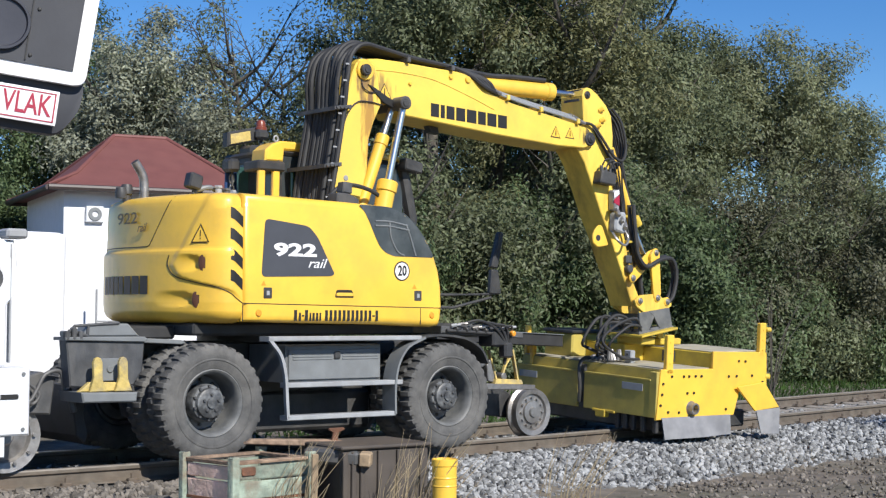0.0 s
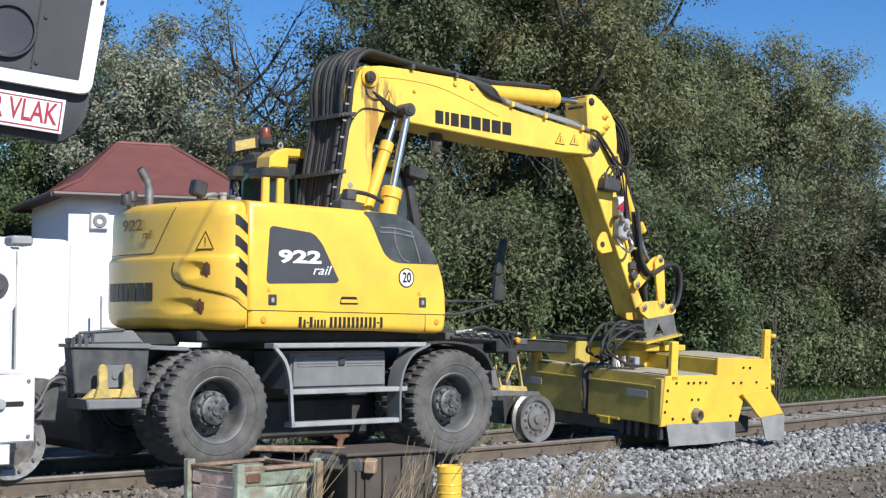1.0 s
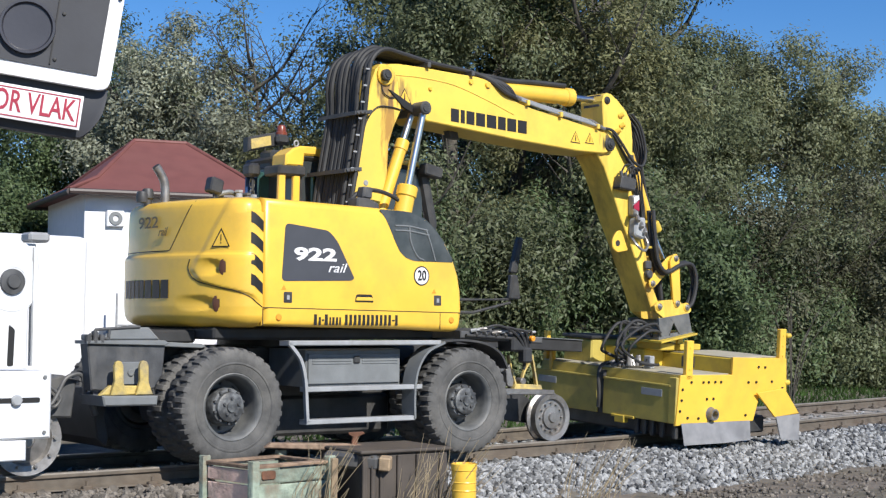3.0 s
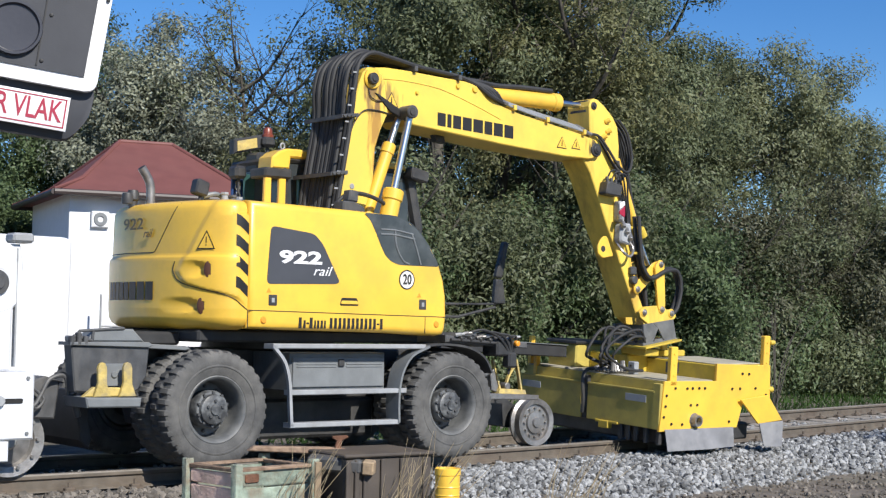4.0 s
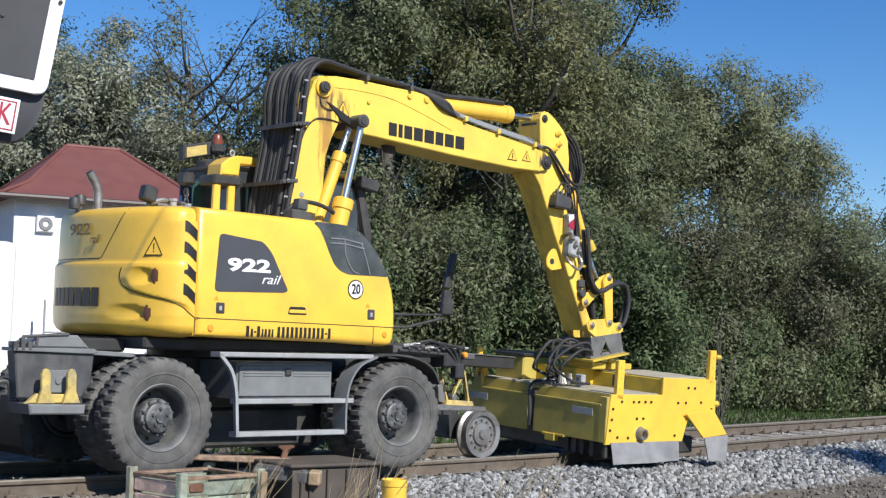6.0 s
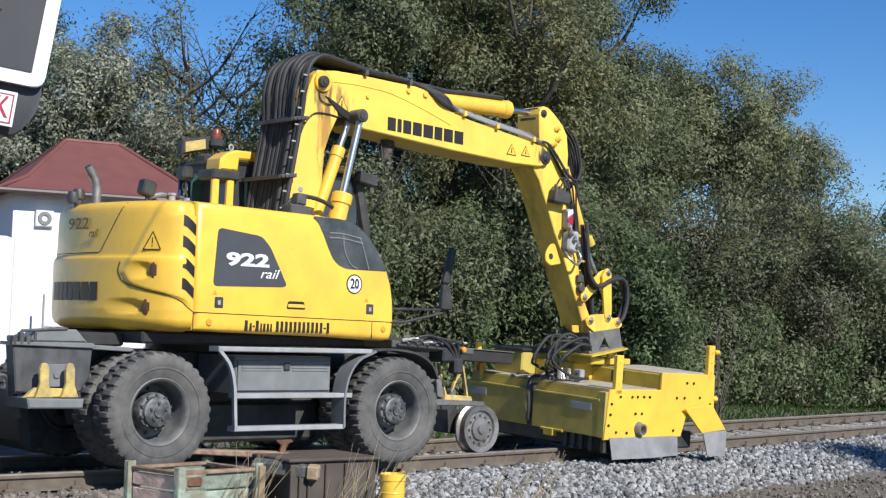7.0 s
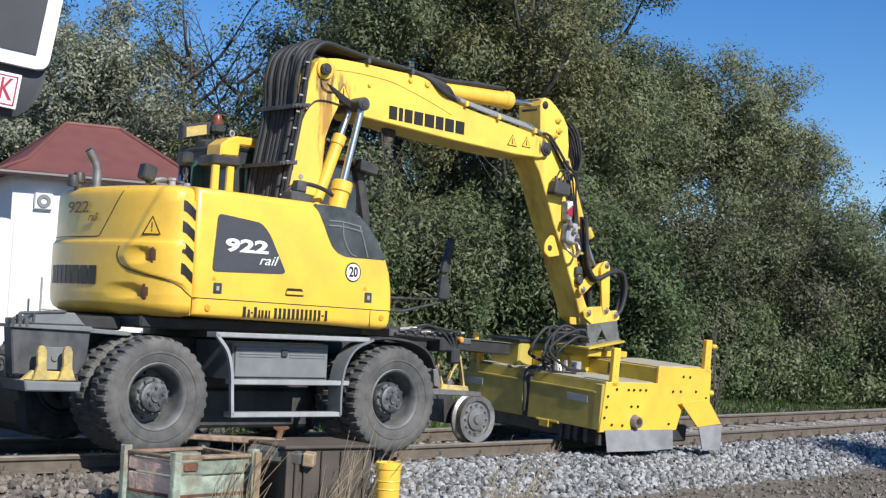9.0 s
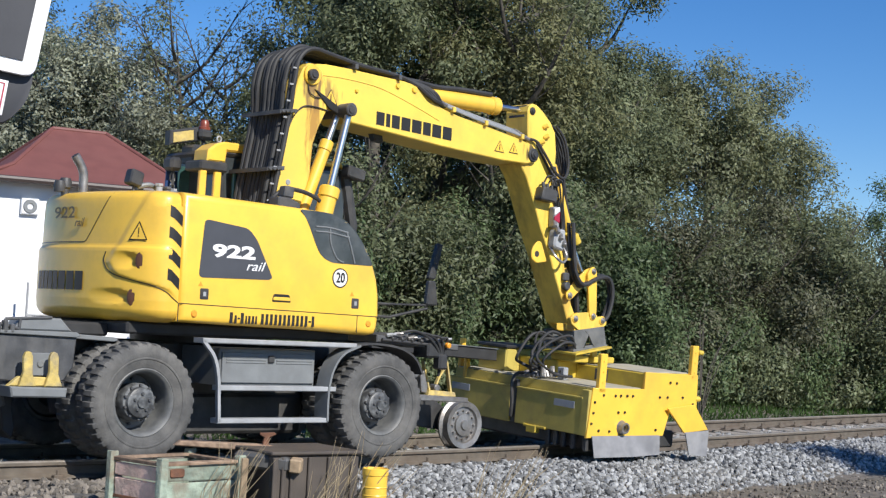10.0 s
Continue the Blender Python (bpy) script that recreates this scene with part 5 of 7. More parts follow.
for x, z in ((2.90, 3.745), (3.40, 3.66), (3.98, 3.575), (1.5, 4.01), (2.1, 3.985)):
    bm = bmesh.new()
    box(bm, x - 0.022, x + 0.022, -0.40, -0.14, z - 0.03, z + 0.028, 0.006)
    part("pipe_clamp", bm, YDIRT if x > 2.5 else DGREY, excavator)
# hoses down the stick
for k in range(6):
    y = -0.34 + 0.06 * k
    o = 0.03 * k + random.uniform(-0.015, 0.015)
    pts = [(4.10, y, 3.57), (4.26, y, 3.56 + o * 0.3), (4.38 + o * 0.3, y - 0.03, 3.42), (4.56 + o * 0.4, y - 0.05, 3.20 - o), (4.74 + o * 0.5, y - 0.02, 3.16 - o), (4.82 + o * 0.5, y, 3.35 + o), (4.74 + o * 0.3, y, 3.62), (4.60, y + 0.02, 3.78)] if k < 3 else [(4.45, y, 3.82), (4.66 + 0.03 * k, y, 3.68), (4.80 + 0.03 * k, y, 3.35), (4.90 + 0.03 * k, y, 2.95), (5.06 + 0.02 * k, y, 2.5), (5.14, y, 2.15)]
    bm = bmesh.new()
    tube(bm, smooth_path(pts, 5), 0.017, 8)
    part("hydraulic_hose", bm, HOSE, excavator, "black hydraulic hose")
for k in range(4):
    y = -0.36 + 0.07 * k
    pts = [(4.92, y, 2.66), (4.93, y - 0.03, 2.3), (4.96 + 0.02 * k, y - 0.05, 2.05), (5.10, y - 0.05, 1.93 - 0.02 * k), (5.35, y - 0.04, 2.02), (5.60, y, 2.03 + 0.02 * k), (5.68 + 0.02 * k, y, 1.85), (5.62, y, 1.60), (5.52, y, 1.5)] if k < 2 else [(5.0, y, 2.3), (5.16, y, 2.0), (5.20, y, 1.7), (5.24, y, 1.45)]
    bm = bmesh.new()
    tube(bm, smooth_path(pts, 5), 0.026, 8)
    part("hydraulic_hose", bm, HOSE, excavator, "thick black hydraulic hose")
# valve group and wrapped bundle on the stick
bm = bmesh.new()
prism(bm, round_poly([(4.34, 2.88), (4.60, 2.86), (4.62, 3.0), (4.38, 3.04)], 0.03), -0.44, -0.30, 0.015)
valve = part("stick_valve", bm, BLACK, stick, "black valve block")
bm = bmesh.new()
prism(bm, round_poly([(4.60, 2.58), (4.70, 2.56), (4.69, 2.82), (4.60, 2.82)], 0.03), -0.40, -0.30, 0.02)
prism(bm, round_poly([(4.60, 2.34), (4.78, 2.30), (4.80, 2.56), (4.62, 2.56)], 0.04), -0.42, -0.30, 0.02)
wrap = part("wrapped_hose", bm, LGREY, stick, "hose joint wrapped in grey and red-white tape")
bm = bmesh.new()
prism(bm, [(4.60, 2.66), (4.69, 2.63), (4.69, 2.76), (4.60, 2.70)], -0.408, -0.395, 0.002)
part("red_tape", bm, SIGNR, wrap)
bm = bmesh.new()
prism(bm, [(4.60, 2.72), (4.69, 2.77), (4.68, 2.82), (4.60, 2.79)], -0.408, -0.395, 0.002)
part("white_tape", bm, SIGNW, wrap)
for k in range(4):
    bm = bmesh.new()
    rod(bm, (4.56 + 0.06 * k, -0.46, 2.58 - 0.07 * k), (4.60 + 0.06 * k, -0.40, 2.64 - 0.07 * k), 0.028, 10, 0.006)
    part("coupling", bm, STEEL, stick)
for k, (x, z) in enumerate(((4.40, 2.99), (4.47, 2.975), (4.54, 2.96))):
    bm = bmesh.new()
    rod(bm, (x, -0.40, z), (x - 0.01, -0.40, z + 0.10), 0.02, 8, 0.004)
    part("valve_spool", bm, DGREY, valve)
    bm = bmesh.new()
    tube(bm, smooth_path([(x, -0.40, z + 0.09), (x + 0.04, -0.43, z + 0.17), (x + 0.16, -0.42, z + 0.14), (4.70 + 0.03 * k, -0.38, 2.86), (4.78 + 0.02 * k, -0.36, 2.60), (4.74, -0.37, 2.45 - 0.03 * k)], 5), 0.011, 6)
    part("thin_hose", bm, HOSE, stick, "thin black hose")
for k in range(3):
    bm = bmesh.new()
    tube(bm, smooth_path([(4.60 + 0.03 * k, -0.32, 3.30), (4.66 + 0.03 * k, -0.32, 2.95), (4.78 + 0.03 * k, -0.32, 2.60), (4.90 + 0.03 * k, -0.31, 2.24)], 4), 0.013, 6)
    part("stick_pipe", bm, DGREY, stick, "dark steel pipe")
bm = bmesh.new()
tube(bm, smooth_path([(4.62, -0.34, 2.34), (4.65, -0.42, 2.22), (4.76, -0.43, 2.17), (4.84, -0.40, 2.26), (4.80, -0.36, 2.36)], 5), 0.016, 6)
part("bent_pipe", bm, STEEL, stick, "bent bare steel pipe")
for x, z in ((4.70, 2.93), (4.82, 2.52), (4.93, 2.22)):
    bm = bmesh.new()
    box(bm, x - 0.05, x + 0.07, -0.35, -0.30, z - 0.015, z + 0.015, 0.004)
    part("pipe_clip", bm, YELD, stick)
bm = bmesh.new()
rod(bm, (5.06, -0.24, 2.53), (5.13, -0.24, 2.42), 0.06, 16, 0.012)
part("cylinder_head", bm, YELD, c4)
bm = bmesh.new()
box(bm, 4.86, 4.96, -0.36, -0.30, 1.96, 2.06, 0.015)
rod(bm, (4.92, -0.30, 1.90), (4.92, -0.37, 1.90), 0.05, 16, 0.01)
part("stick_stop", bm, DGREY, stick)
bm = bmesh.new()
prism(bm, [(1.98, 3.40), (2.12, 3.38), (2.14, 3.30), (2.02, 3.31)], -0.12, -0.02, 0.01)
part("boom_lamp", bm, BLACK, main_boom)
bm = bmesh.new()
curved = smooth_path([(0.42, -0.44, 2.40), (0.47, -0.48, 2.54), (0.60, -0.50, 2.63), (0.80, -0.50, 2.63), (1.0, -0.48, 2.58), (1.10, -0.47, 2.52)], 5)
tube(bm, curved, 0.022, 8)
part("hydraulic_hose", bm, HOSE, excavator, "black hydraulic hose")
bm = bmesh.new()
prism(bm, round_poly([(0.50, 2.545), (0.62, 2.535), (0.63, 2.65), (0.52, 2.66)], 0.02), -0.62, -0.5, 0.015)
prism(bm, round_poly([(0.39, 2.43), (0.52, 2.36), (0.68, 2.39), (0.66, 2.49), (0.54, 2.535), (0.40, 2.54)], 0.02), -0.68, -0.5, 0.015)
part("boom_work_lamp", bm, DGREY, excavator, "grey work lamps at the boom foot")

# ---- ballast plough box ----
plough = thing("ballast_plough", TRACK @ pose(0, -1.21, -0.033, 3.2) @ pose(0, 1.21, 0), "yellow steel ballast plough box set down on the rails", "railway attachment")
bm = bmesh.new()
prism(bm, [(4.44, 0.25), (5.66, 0.26), (5.70, 0.545), (6.2, 0.53), (6.24, 0.76), (4.46, 0.765)], -1.17, 1.12, 0.01)
body = part("body", bm, REARP, plough, "worn yellow steel box, painted darker for shade")
bm = bmesh.new()
box(bm, 5.31, 6.24, -1.17, -0.10, 0.765, 0.955, 0.01)
part("upper_box", bm, YELD, plough)
for x0, x1, y1, z in ((5.33, 6.22, -0.12, 0.957), (4.48, 5.30, 1.10, 0.768)):
    bm = bmesh.new()
    box(bm, x0, x1, -1.15, y1, z, z + 0.012, 0.003)
    part("top_plate", bm, DUSTY, plough, "dusty grey top plate")
bm = bmesh.new()
prism(bm, [(4.375, 0.215), (4.425, 0.78), (5.30, 0.772), (5.30, 0.972), (6.265, 0.947), (6.29, 0.50), (5.80, 0.53), (5.70, 0.225)], -1.21, -1.172, 0.006)
end_plate = part("end_plate", bm, YEL, plough, "bright yellow bolted end plate")
for x, z in ((4.60, 0.70), (4.80, 0.695), (4.89, 0.695), (5.0, 0.695), (5.10, 0.693), (4.87, 0.505), (4.98, 0.505), (4.56, 0.30), (4.74, 0.29), (5.55, 0.30), (5.58, 0.68), (5.72, 0.68), (6.0, 0.68), (5.75, 0.855), (5.87, 0.85), (4.46, 0.62), (4.45, 0.5), (4.43, 0.38), (6.2, 0.6)):
    bm = bmesh.new()
    rod(bm, (x, -1.205, z), (x, -1.222, z), 0.016, 6)
    part("bolt", bm, DECAL, end_plate)
bm = bmesh.new()
lathe(bm, [(0.045, 0), (0.045, 0.07), (0.065, 0.07), (0.07, 0.02), (0.085, 0)], Matrix.Translation((4.95, -1.21, 0.33)) @ Matrix.Rotation(radians(90), 4, "X"), 24)
part("pipe_stub", bm, STEEL, plough, "rusty open pipe stub")
for y0, y1 in ((0.06, 1.12), (-1.10, -0.04)):
    bm = bmesh.new()
    box(bm, 4.385, 4.445, y0, y1, 0.235, 0.655, 0.008)
    box(bm, 4.375, 4.40, y0, y1, 0.64, 0.665, 0.004)
    part("rear_panel", bm, REARP, plough, "dusty yellow rear panel with shade mixed into its paint")
bm = bmesh.new()
box(bm, 4.38, 4.46, -1.19, -1.08, 0.235, 0.75, 0.006)
part("corner_plate", bm, REARP, plough)
for y, z in ((-0.82, 0.56), (0.92, 0.55)):
    bm = bmesh.new()
    box(bm, 4.376, 4.384, y - 0.16, y + 0.16, z - 0.04, z + 0.04, 0.002)
    part("label_plate", bm, LGREY, plough, "grey label plate")
bm = bmesh.new()
box(bm, 4.40, 4.45, -0.03, 0.05, 0.23, 0.74, 0.008)
tube(bm, smooth_path([(4.55, 0.0, 0.82), (4.42, 0.02, 0.80), (4.36, 0.02, 0.7), (4.36, 0.0, 0.5), (4.38, 0.02, 0.3)], 4), 0.022, 8)
part("centre_strap", bm, BLACK, plough)
for y in (-1.14, -0.95, -0.80, -0.68, -0.56):
    bm = bmesh.new()
    box(bm, 4.42, 4.47, y - 0.03, y + 0.03, 0.06, 0.24, 0.008)
    part("tine", bm, BLACK, plough, "black hanging tine")
bm = bmesh.new()
box(bm, 4.36, 4.44, -0.42, -0.26, 0.16, 0.25, 0.01)
box(bm, 4.37, 4.43, -0.56, -0.20, 0.22, 0.25, 0.006)
part("guide_shoe", bm, YELD, plough)
bm = bmesh.new()
box(bm, 4.55, 6.1, -1.05, 1.0, 0.06, 0.26, 0.02)
part("brush_roller", bm, BLACK, plough, "black underside rubber")


def sheet(bm, p, nu=8, nv=5, wob=0.02, th=0.012):
    """A sagging rubber sheet between four corners."""
    p = [Vector(q) for q in p]
    rows = []
    for i in range(nu + 1):
        u = i / nu
        row = []
        for j in range(nv + 1):
            v = j / nv
            q = p[0] * (1 - u) * (1 - v) + p[1] * u * (1 - v) + p[2] * u * v + p[3] * (1 - u) * v
            q.y += wob * v * math.sin(u * 7 + 1)
            row.append(q)
        rows.append(row)
    for off in (0, th):
        g = [[bm.verts.new(q + Vector((0, off, 0))) for q in r] for r in rows]
        for a, b in zip(g, g[1:]):
            for k in range(nv):
                bm.faces.new((a[k], b[k], b[k + 1], a[k + 1]))
    return bm


bm = bmesh.new()
sheet(bm, [(4.45, -1.225, 0.24), (5.62, -1.225, 0.235), (5.63, -1.26, 0.01), (4.47, -1.28, 0.0)])
part("rubber_skirt", bm, SKIRT, plough, "grey rubber skirt")
bm = bmesh.new()
prism(bm, [(5.69, 0.555), (6.19, 0.60), (6.48, 0.295), (6.03, 0.262)], -1.26, -1.235, 0.005)
part("wing_plate", bm, YEL, plough, "yellow side wing plate")
bm = bmesh.new()
sheet(bm, [(6.03, -1.275, 0.27), (6.47, -1.275, 0.29), (6.46, -1.30, -0.02), (6.12, -1.30, 0.0)], 5, 4, 0.015)
part("rubber_skirt", bm, SKIRT, plough, "grey rubber skirt")
for x, y, z0, z1 in ((4.57, -1.18, 0.775, 1.165), (6.19, -1.18, 0.95, 1.30), (4.52, 1.10, 0.77, 1.13), (4.48, 0.95, 0.60, 0.90)):
    bm = bmesh.new()
    wd = 0.055 if y < 0 else 0.032
    box(bm, x - wd, x + wd, y - 0.03, y + 0.03, z0 - 0.05, z1, 0.008)
    for k in range(3):
        rod(bm, (x, y - 0.03, z1 - 0.08 - 0.12 * k), (x, y - 0.036, z1 - 0.08 - 0.12 * k), 0.014, 8)
    part("post", bm, YEL, plough, "yellow flat post")
bm = bmesh.new()
rod(bm, (6.24, -1.20, 1.22), (6.31, -1.22, 1.22), 0.03, 12, 0.01)
part("knob", bm, YELD, plough)
bm = bmesh.new()
rod(bm, (6.26, -1.18, 0.66), (6.34, -1.20, 0.66), 0.035, 12, 0.01)
part("knob", bm, YELD, plough)
# mount in the middle
bm = bmesh.new()
box(bm, 4.98, 5.68, -0.10, 0.55, 0.77, 0.985, 0.015)
mount = part("turntable_mount", bm, YELD, plough, "yellow turntable mount")
bm = bmesh.new()
lathe(bm, [(0.17, 0.98), (0.17, 1.07), (0, 1.07)], Matrix.Translation((5.26, -0.05, 0)), 28)
part("slew_collar", bm, BLACK, mount, "black slewing collar")
bm = bmesh.new()
box(bm, 5.0, 5.24, -0.36, 0.05, 0.985, 1.07, 0.012)
box(bm, 5.34, 5.70, -0.36, 0.05, 0.985, 1.06, 0.012)
part("slew_motor", bm, YELD, mount)
bm = bmesh.new()
prism(bm, [(4.90, 1.075), (5.52, 1.175), (5.52, 1.20), (4.90, 1.10)], -0.46, 0.16, 0.006)
part("turntable_plate", bm, YELD, mount, "worn yellow tilted plate")
for x in (5.08, 5.4):
    bm = bmesh.new()
    prism(bm, [(x - 0.06, 0.98), (x + 0.06, 0.98), (x + 0.04, 1.13), (x - 0.04, 1.11)], -0.30, -0.26, 0.004)
    part("gusset", bm, YELD, mount)
bm = bmesh.new()
box(bm, 4.75, 5.25, 0.55, 1.05, 0.77, 1.06, 0.02)
part("power_unit", bm, REARP, plough, "dusty yellow power unit housing, painted darker for shade")
bm = bmesh.new()
box(bm, 4.73, 5.27, 0.53, 1.07, 1.06, 1.10, 0.01)
part("unit_cover", bm, BLACK, plough)
bm = bmesh.new()
box(bm, 4.74, 4.82, -0.44, -0.33, 0.78, 0.93, 0.01)
control = part("control_box", bm, LGREY, plough, "small pale grey control box")
for z in (0.83, 0.88):
    bm = bmesh.new()
    rod(bm, (4.74, -0.385, z), (4.732, -0.385, z), 0.014, 10)
    part("socket", bm, BLACK, control)
bm = bmesh.new()
for k in range(5):
    rod(bm, (4.52 + 0.05 * k, -0.30, 0.80), (4.52 + 0.05 * k, -0.30 + 0.03 * (k % 3), 0.93), 0.022, 8, 0.005)
    rod(bm, (4.50, -0.25 + 0.07 * k, 0.80), (4.62, -0.25 + 0.07 * k, 0.84), 0.02, 8, 0.005)
part("hose_coupling", bm, STEEL, plough, "steel hose couplings")
for k in range(7):
    u = random.uniform
    wide, y0 = u(0.24, 0.56), u(-0.36, 0.02)
    pts = [(5.0, y0, 1.17 + u(-0.03, 0.03)), (4.88, y0 - 0.02, 1.20 + u(0, 0.10)), (5.0 - wide, y0 + u(-0.08, 0.08), 1.20 + u(-0.04, 0.14)), (4.86 - wide * u(1.1, 1.4), y0 + u(-0.12, 0.12), 1.06 + u(-0.08, 0.06)), (4.58 + u(-0.08, 0.08), y0 + u(-0.1, 0.1), 0.90 + u(-0.04, 0.03)), (4.72 + u(-0.04, 0.06), y0 + u(-0.12, 0.04), 0.82 + u(0, 0.03)), (4.92, y0 - 0.06, 0.82)]
    bm = bmesh.new()
    tube(bm, smooth_path(pts, 6), 0.016 + 0.003 * (k % 2), 8)
    part("hydraulic_hose", bm, HOSE, plough, "black looping hydraulic hose")
bm = bmesh.new()
box(bm, 5.295, 5.306, -0.62, -0.42, 0.80, 0.93, 0.002)
part("type_plate", bm, PANEL, plough, "dark type plate")
bm = bmesh.new()
box(bm, 5.40, 5.58, -1.176, -1.165, 0.92, 0.955, 0.002)
part("pale_sticker", bm, SIGNW, plough)
# ---- rail trailer coupled behind ----
trailer = thing("rail_trailer", TRACK, "white road-rail trailer frame on steel wheels", "trailer")
bm = bmesh.new()
prism(bm, [(-7.5, 0.92), (-3.19, 0.92), (-3.19, 1.40), (-3.12, 1.50), (-3.095, 1.64), (-3.11, 1.80), (-3.135, 1.93), (-7.5, 1.99)], -1.2, -1.12, 0.012)
side = part("side_frame", bm, WHITE, trailer, "white painted side frame")
bm = bmesh.new()
prism(bm, [(-7.5, 0.37), (-3.0, 0.37), (-3.0, 0.91), (-7.5, 0.91)], -1.25, -0.95, 0.015)
part("axle_box", bm, WHITE, trailer, "white axle housing with chipped paint")
bm = bmesh.new()
box(bm, -7.4, -3.3, -1.1, 1.0, 0.6, 0.9, 0.02)
part("frame_beam", bm, DGREY, trailer)
bm = bmesh.new()
box(bm, -3.22, -3.04, -1.26, -1.08, 1.94, 2.02, 0.02)
part("cap_plate", bm, LGREY, trailer)
bm = bmesh.new()
lathe(bm, [(0, 0.05), (0.05, 0.05), (0.06, 0.03), (0.10, 0.025), (0.105, 0)], Matrix.Translation((-3.33, -1.2, 1.62)) @ Matrix.Rotation(radians(90), 4, "X"), 24)
part("pivot_bolt", bm, DGREY, trailer, "dark pivot bolt")
bm = bmesh.new()
lathe(bm, [(0.12, 0.004), (0.235, 0.004), (0.24, 0)], Matrix.Translation((-3.33, -1.2, 1.62)) @ Matrix.Rotation(radians(90), 4, "X"), 36)
part("pivot_disc", bm, WHITE, trailer)
for outline, y0, y1 in ((((-3.36, 0.95), (-3.31, 0.95), (-3.30, 1.24), (-3.35, 1.28)), -1.206, -1.19), (((-3.5, 0.66), (-3.1, 0.66), (-3.1, 0.70), (-3.5, 0.70)), -1.256, -1.24)):
    bm = bmesh.new()
    prism(bm, round_poly(outline, 0.015), y0, y1, 0)
    part("slot", bm, DECAL, trailer)
bm = bmesh.new()
rod(bm, (-3.3, -1.25, 0.68), (-3.3, -1.29, 0.68), 0.045, 12, 0.01)
part("bolt", bm, LGREY, trailer)
for x, z in ((-3.06, 0.86), (-3.06, 0.42), (-3.45, 0.86), (-3.45, 0.42)):
    bm = bmesh.new()
    rod(bm, (x, -1.25, z), (x, -1.262, z), 0.016, 6)
    part("bolt", bm, MGREY, trailer)
bm = bmesh.new()
box(bm, -3.165, -3.15, -1.205, -1.15, 0.95, 1.90, 0.004)
part("edge_strip", bm, LGREY, trailer, "grey edge strip on the side frame")
bm = bmesh.new()
prism(bm, [(-3.6, 0.2), (-3.2, 0.2), (-3.2, 0.36), (-3.6, 0.37)], -1.24, -1.05, 0.01)
part("brake_shoe", bm, WHITE, trailer)
for wx in (-3.02, -6.6):
    for s in (-1, 1):
        bm = bmesh.new()
        lathe(bm, [(0, 0.05), (0.06, 0.05), (0.08, 0.02), (0.20, 0.0), (0.22, 0.04), (0.30, 0.05), (0.298, -0.05), (0.33, -0.07), (0.33, -0.09), (0, -0.09)], Matrix.Translation((wx, s * 0.79, RAIL_TOP + 0.298)) @ Matrix.Rotation(radians(90 * -s), 4, "X"), 40)
        for i in range(10):
            a = 2 * math.pi * i / 10
            rod(bm, (wx + 0.24 * math.cos(a), s * 0.80, RAIL_TOP + 0.3 + 0.24 * math.sin(a)), (wx + 0.24 * math.cos(a), s * 0.86, RAIL_TOP + 0.3 + 0.24 * math.sin(a)), 0.016, 6)
        part("wheel", bm, STEEL, trailer, "grey steel rail wheel")
bm = bmesh.new()
prism(bm, [(-3.0, 0.52), (-2.66, 0.50), (-2.62, 0.82), (-2.75, 0.86), (-3.0, 0.78)], -0.9, -0.55, 0.015)
part("drawbar", bm, DGREY, trailer, "dark drawbar head")
bm = bmesh.new()
tube(bm, smooth_path([(-3.0, -0.95, 0.75), (-2.9, -0.98, 0.62), (-2.82, -0.98, 0.72), (-2.75, -0.98, 0.84), (-2.62, -0.98, 0.86), (-2.58, -0.98, 0.7), (-2.52, -0.98, 0.6)], 5), 0.018, 8)
tube(bm, smooth_path([(-3.0, -0.95, 0.80), (-2.95, -1.0, 0.66), (-2.86, -0.98, 0.60), (-2.8, -0.98, 0.68), (-2.9, -0.96, 0.78)], 5), 0.015, 8)
rod(bm, (-2.56, -1.0, 0.72), (-2.50, -1.0, 0.52), 0.03, 10, 0.008)
part("brake_hose", bm, DGREY, trailer, "grey coupling hose")

# ---- white van body behind the track ----
van = thing("white_van", TRACK, "white van body parked beyond the track", "van")
bm = bmesh.new()
prism(bm, round_poly([(-4.8, 0.46), (-0.48, 0.46), (-0.46, 2.24), (-0.55, 2.27), (-4.8, 2.30)], 0.06), 3.5, 5.3, 0.04, 3)
part("body", bm, WHITE, van, "plain white van body")
bm = bmesh.new()
box(bm, -4.7, -0.5, 3.52, 5.25, 0.33, 0.46, 0.02)
part("sill", bm, DGREY, van)
for wx in (-1.2, -4.0):
    for y in (3.62, 5.1):
        bm = bmesh.new()
        rod(bm, (wx, y, 0.02), (wx, y + 0.18, 0.02), 0.32, 28, 0.04)
        part("wheel", bm, RUBBER, van)

# ---- house ----
HOUSE = pose(-6.52, 25.64, 0, 0, 0, 25)
house = thing("trackside_house", HOUSE, "small white plastered house with a brown-red hipped roof", "house")
hx0, hx1, hy0, hy1, hz = 0.0, 3.4, 0.0, 3.7, 3.50
bm = bmesh.new()
box(bm, hx0, hx1, hy0, hy1, -0.3, hz, 0.01)
part("wall", bm, PLASTER, house, "white plaster walls")
bm = bmesh.new()
ov = 0.32
e = [(hx0 - ov, hy0 - ov), (hx1 + ov, hy0 - ov), (hx1 + ov, hy1 + ov), (hx0 - ov, hy1 + ov)]
cx0, cx1, cy = 1.25, 2.25, (hy0 + hy1) / 2
rz = 4.64
lo = [bm.verts.new((x, y, hz - 0.02)) for x, y in e]
mid = [bm.verts.new((x * 0.72 + (cx0 + cx1) / 2 * 0.28, y * 0.72 + cy * 0.28, hz + 0.27)) for x, y in e]
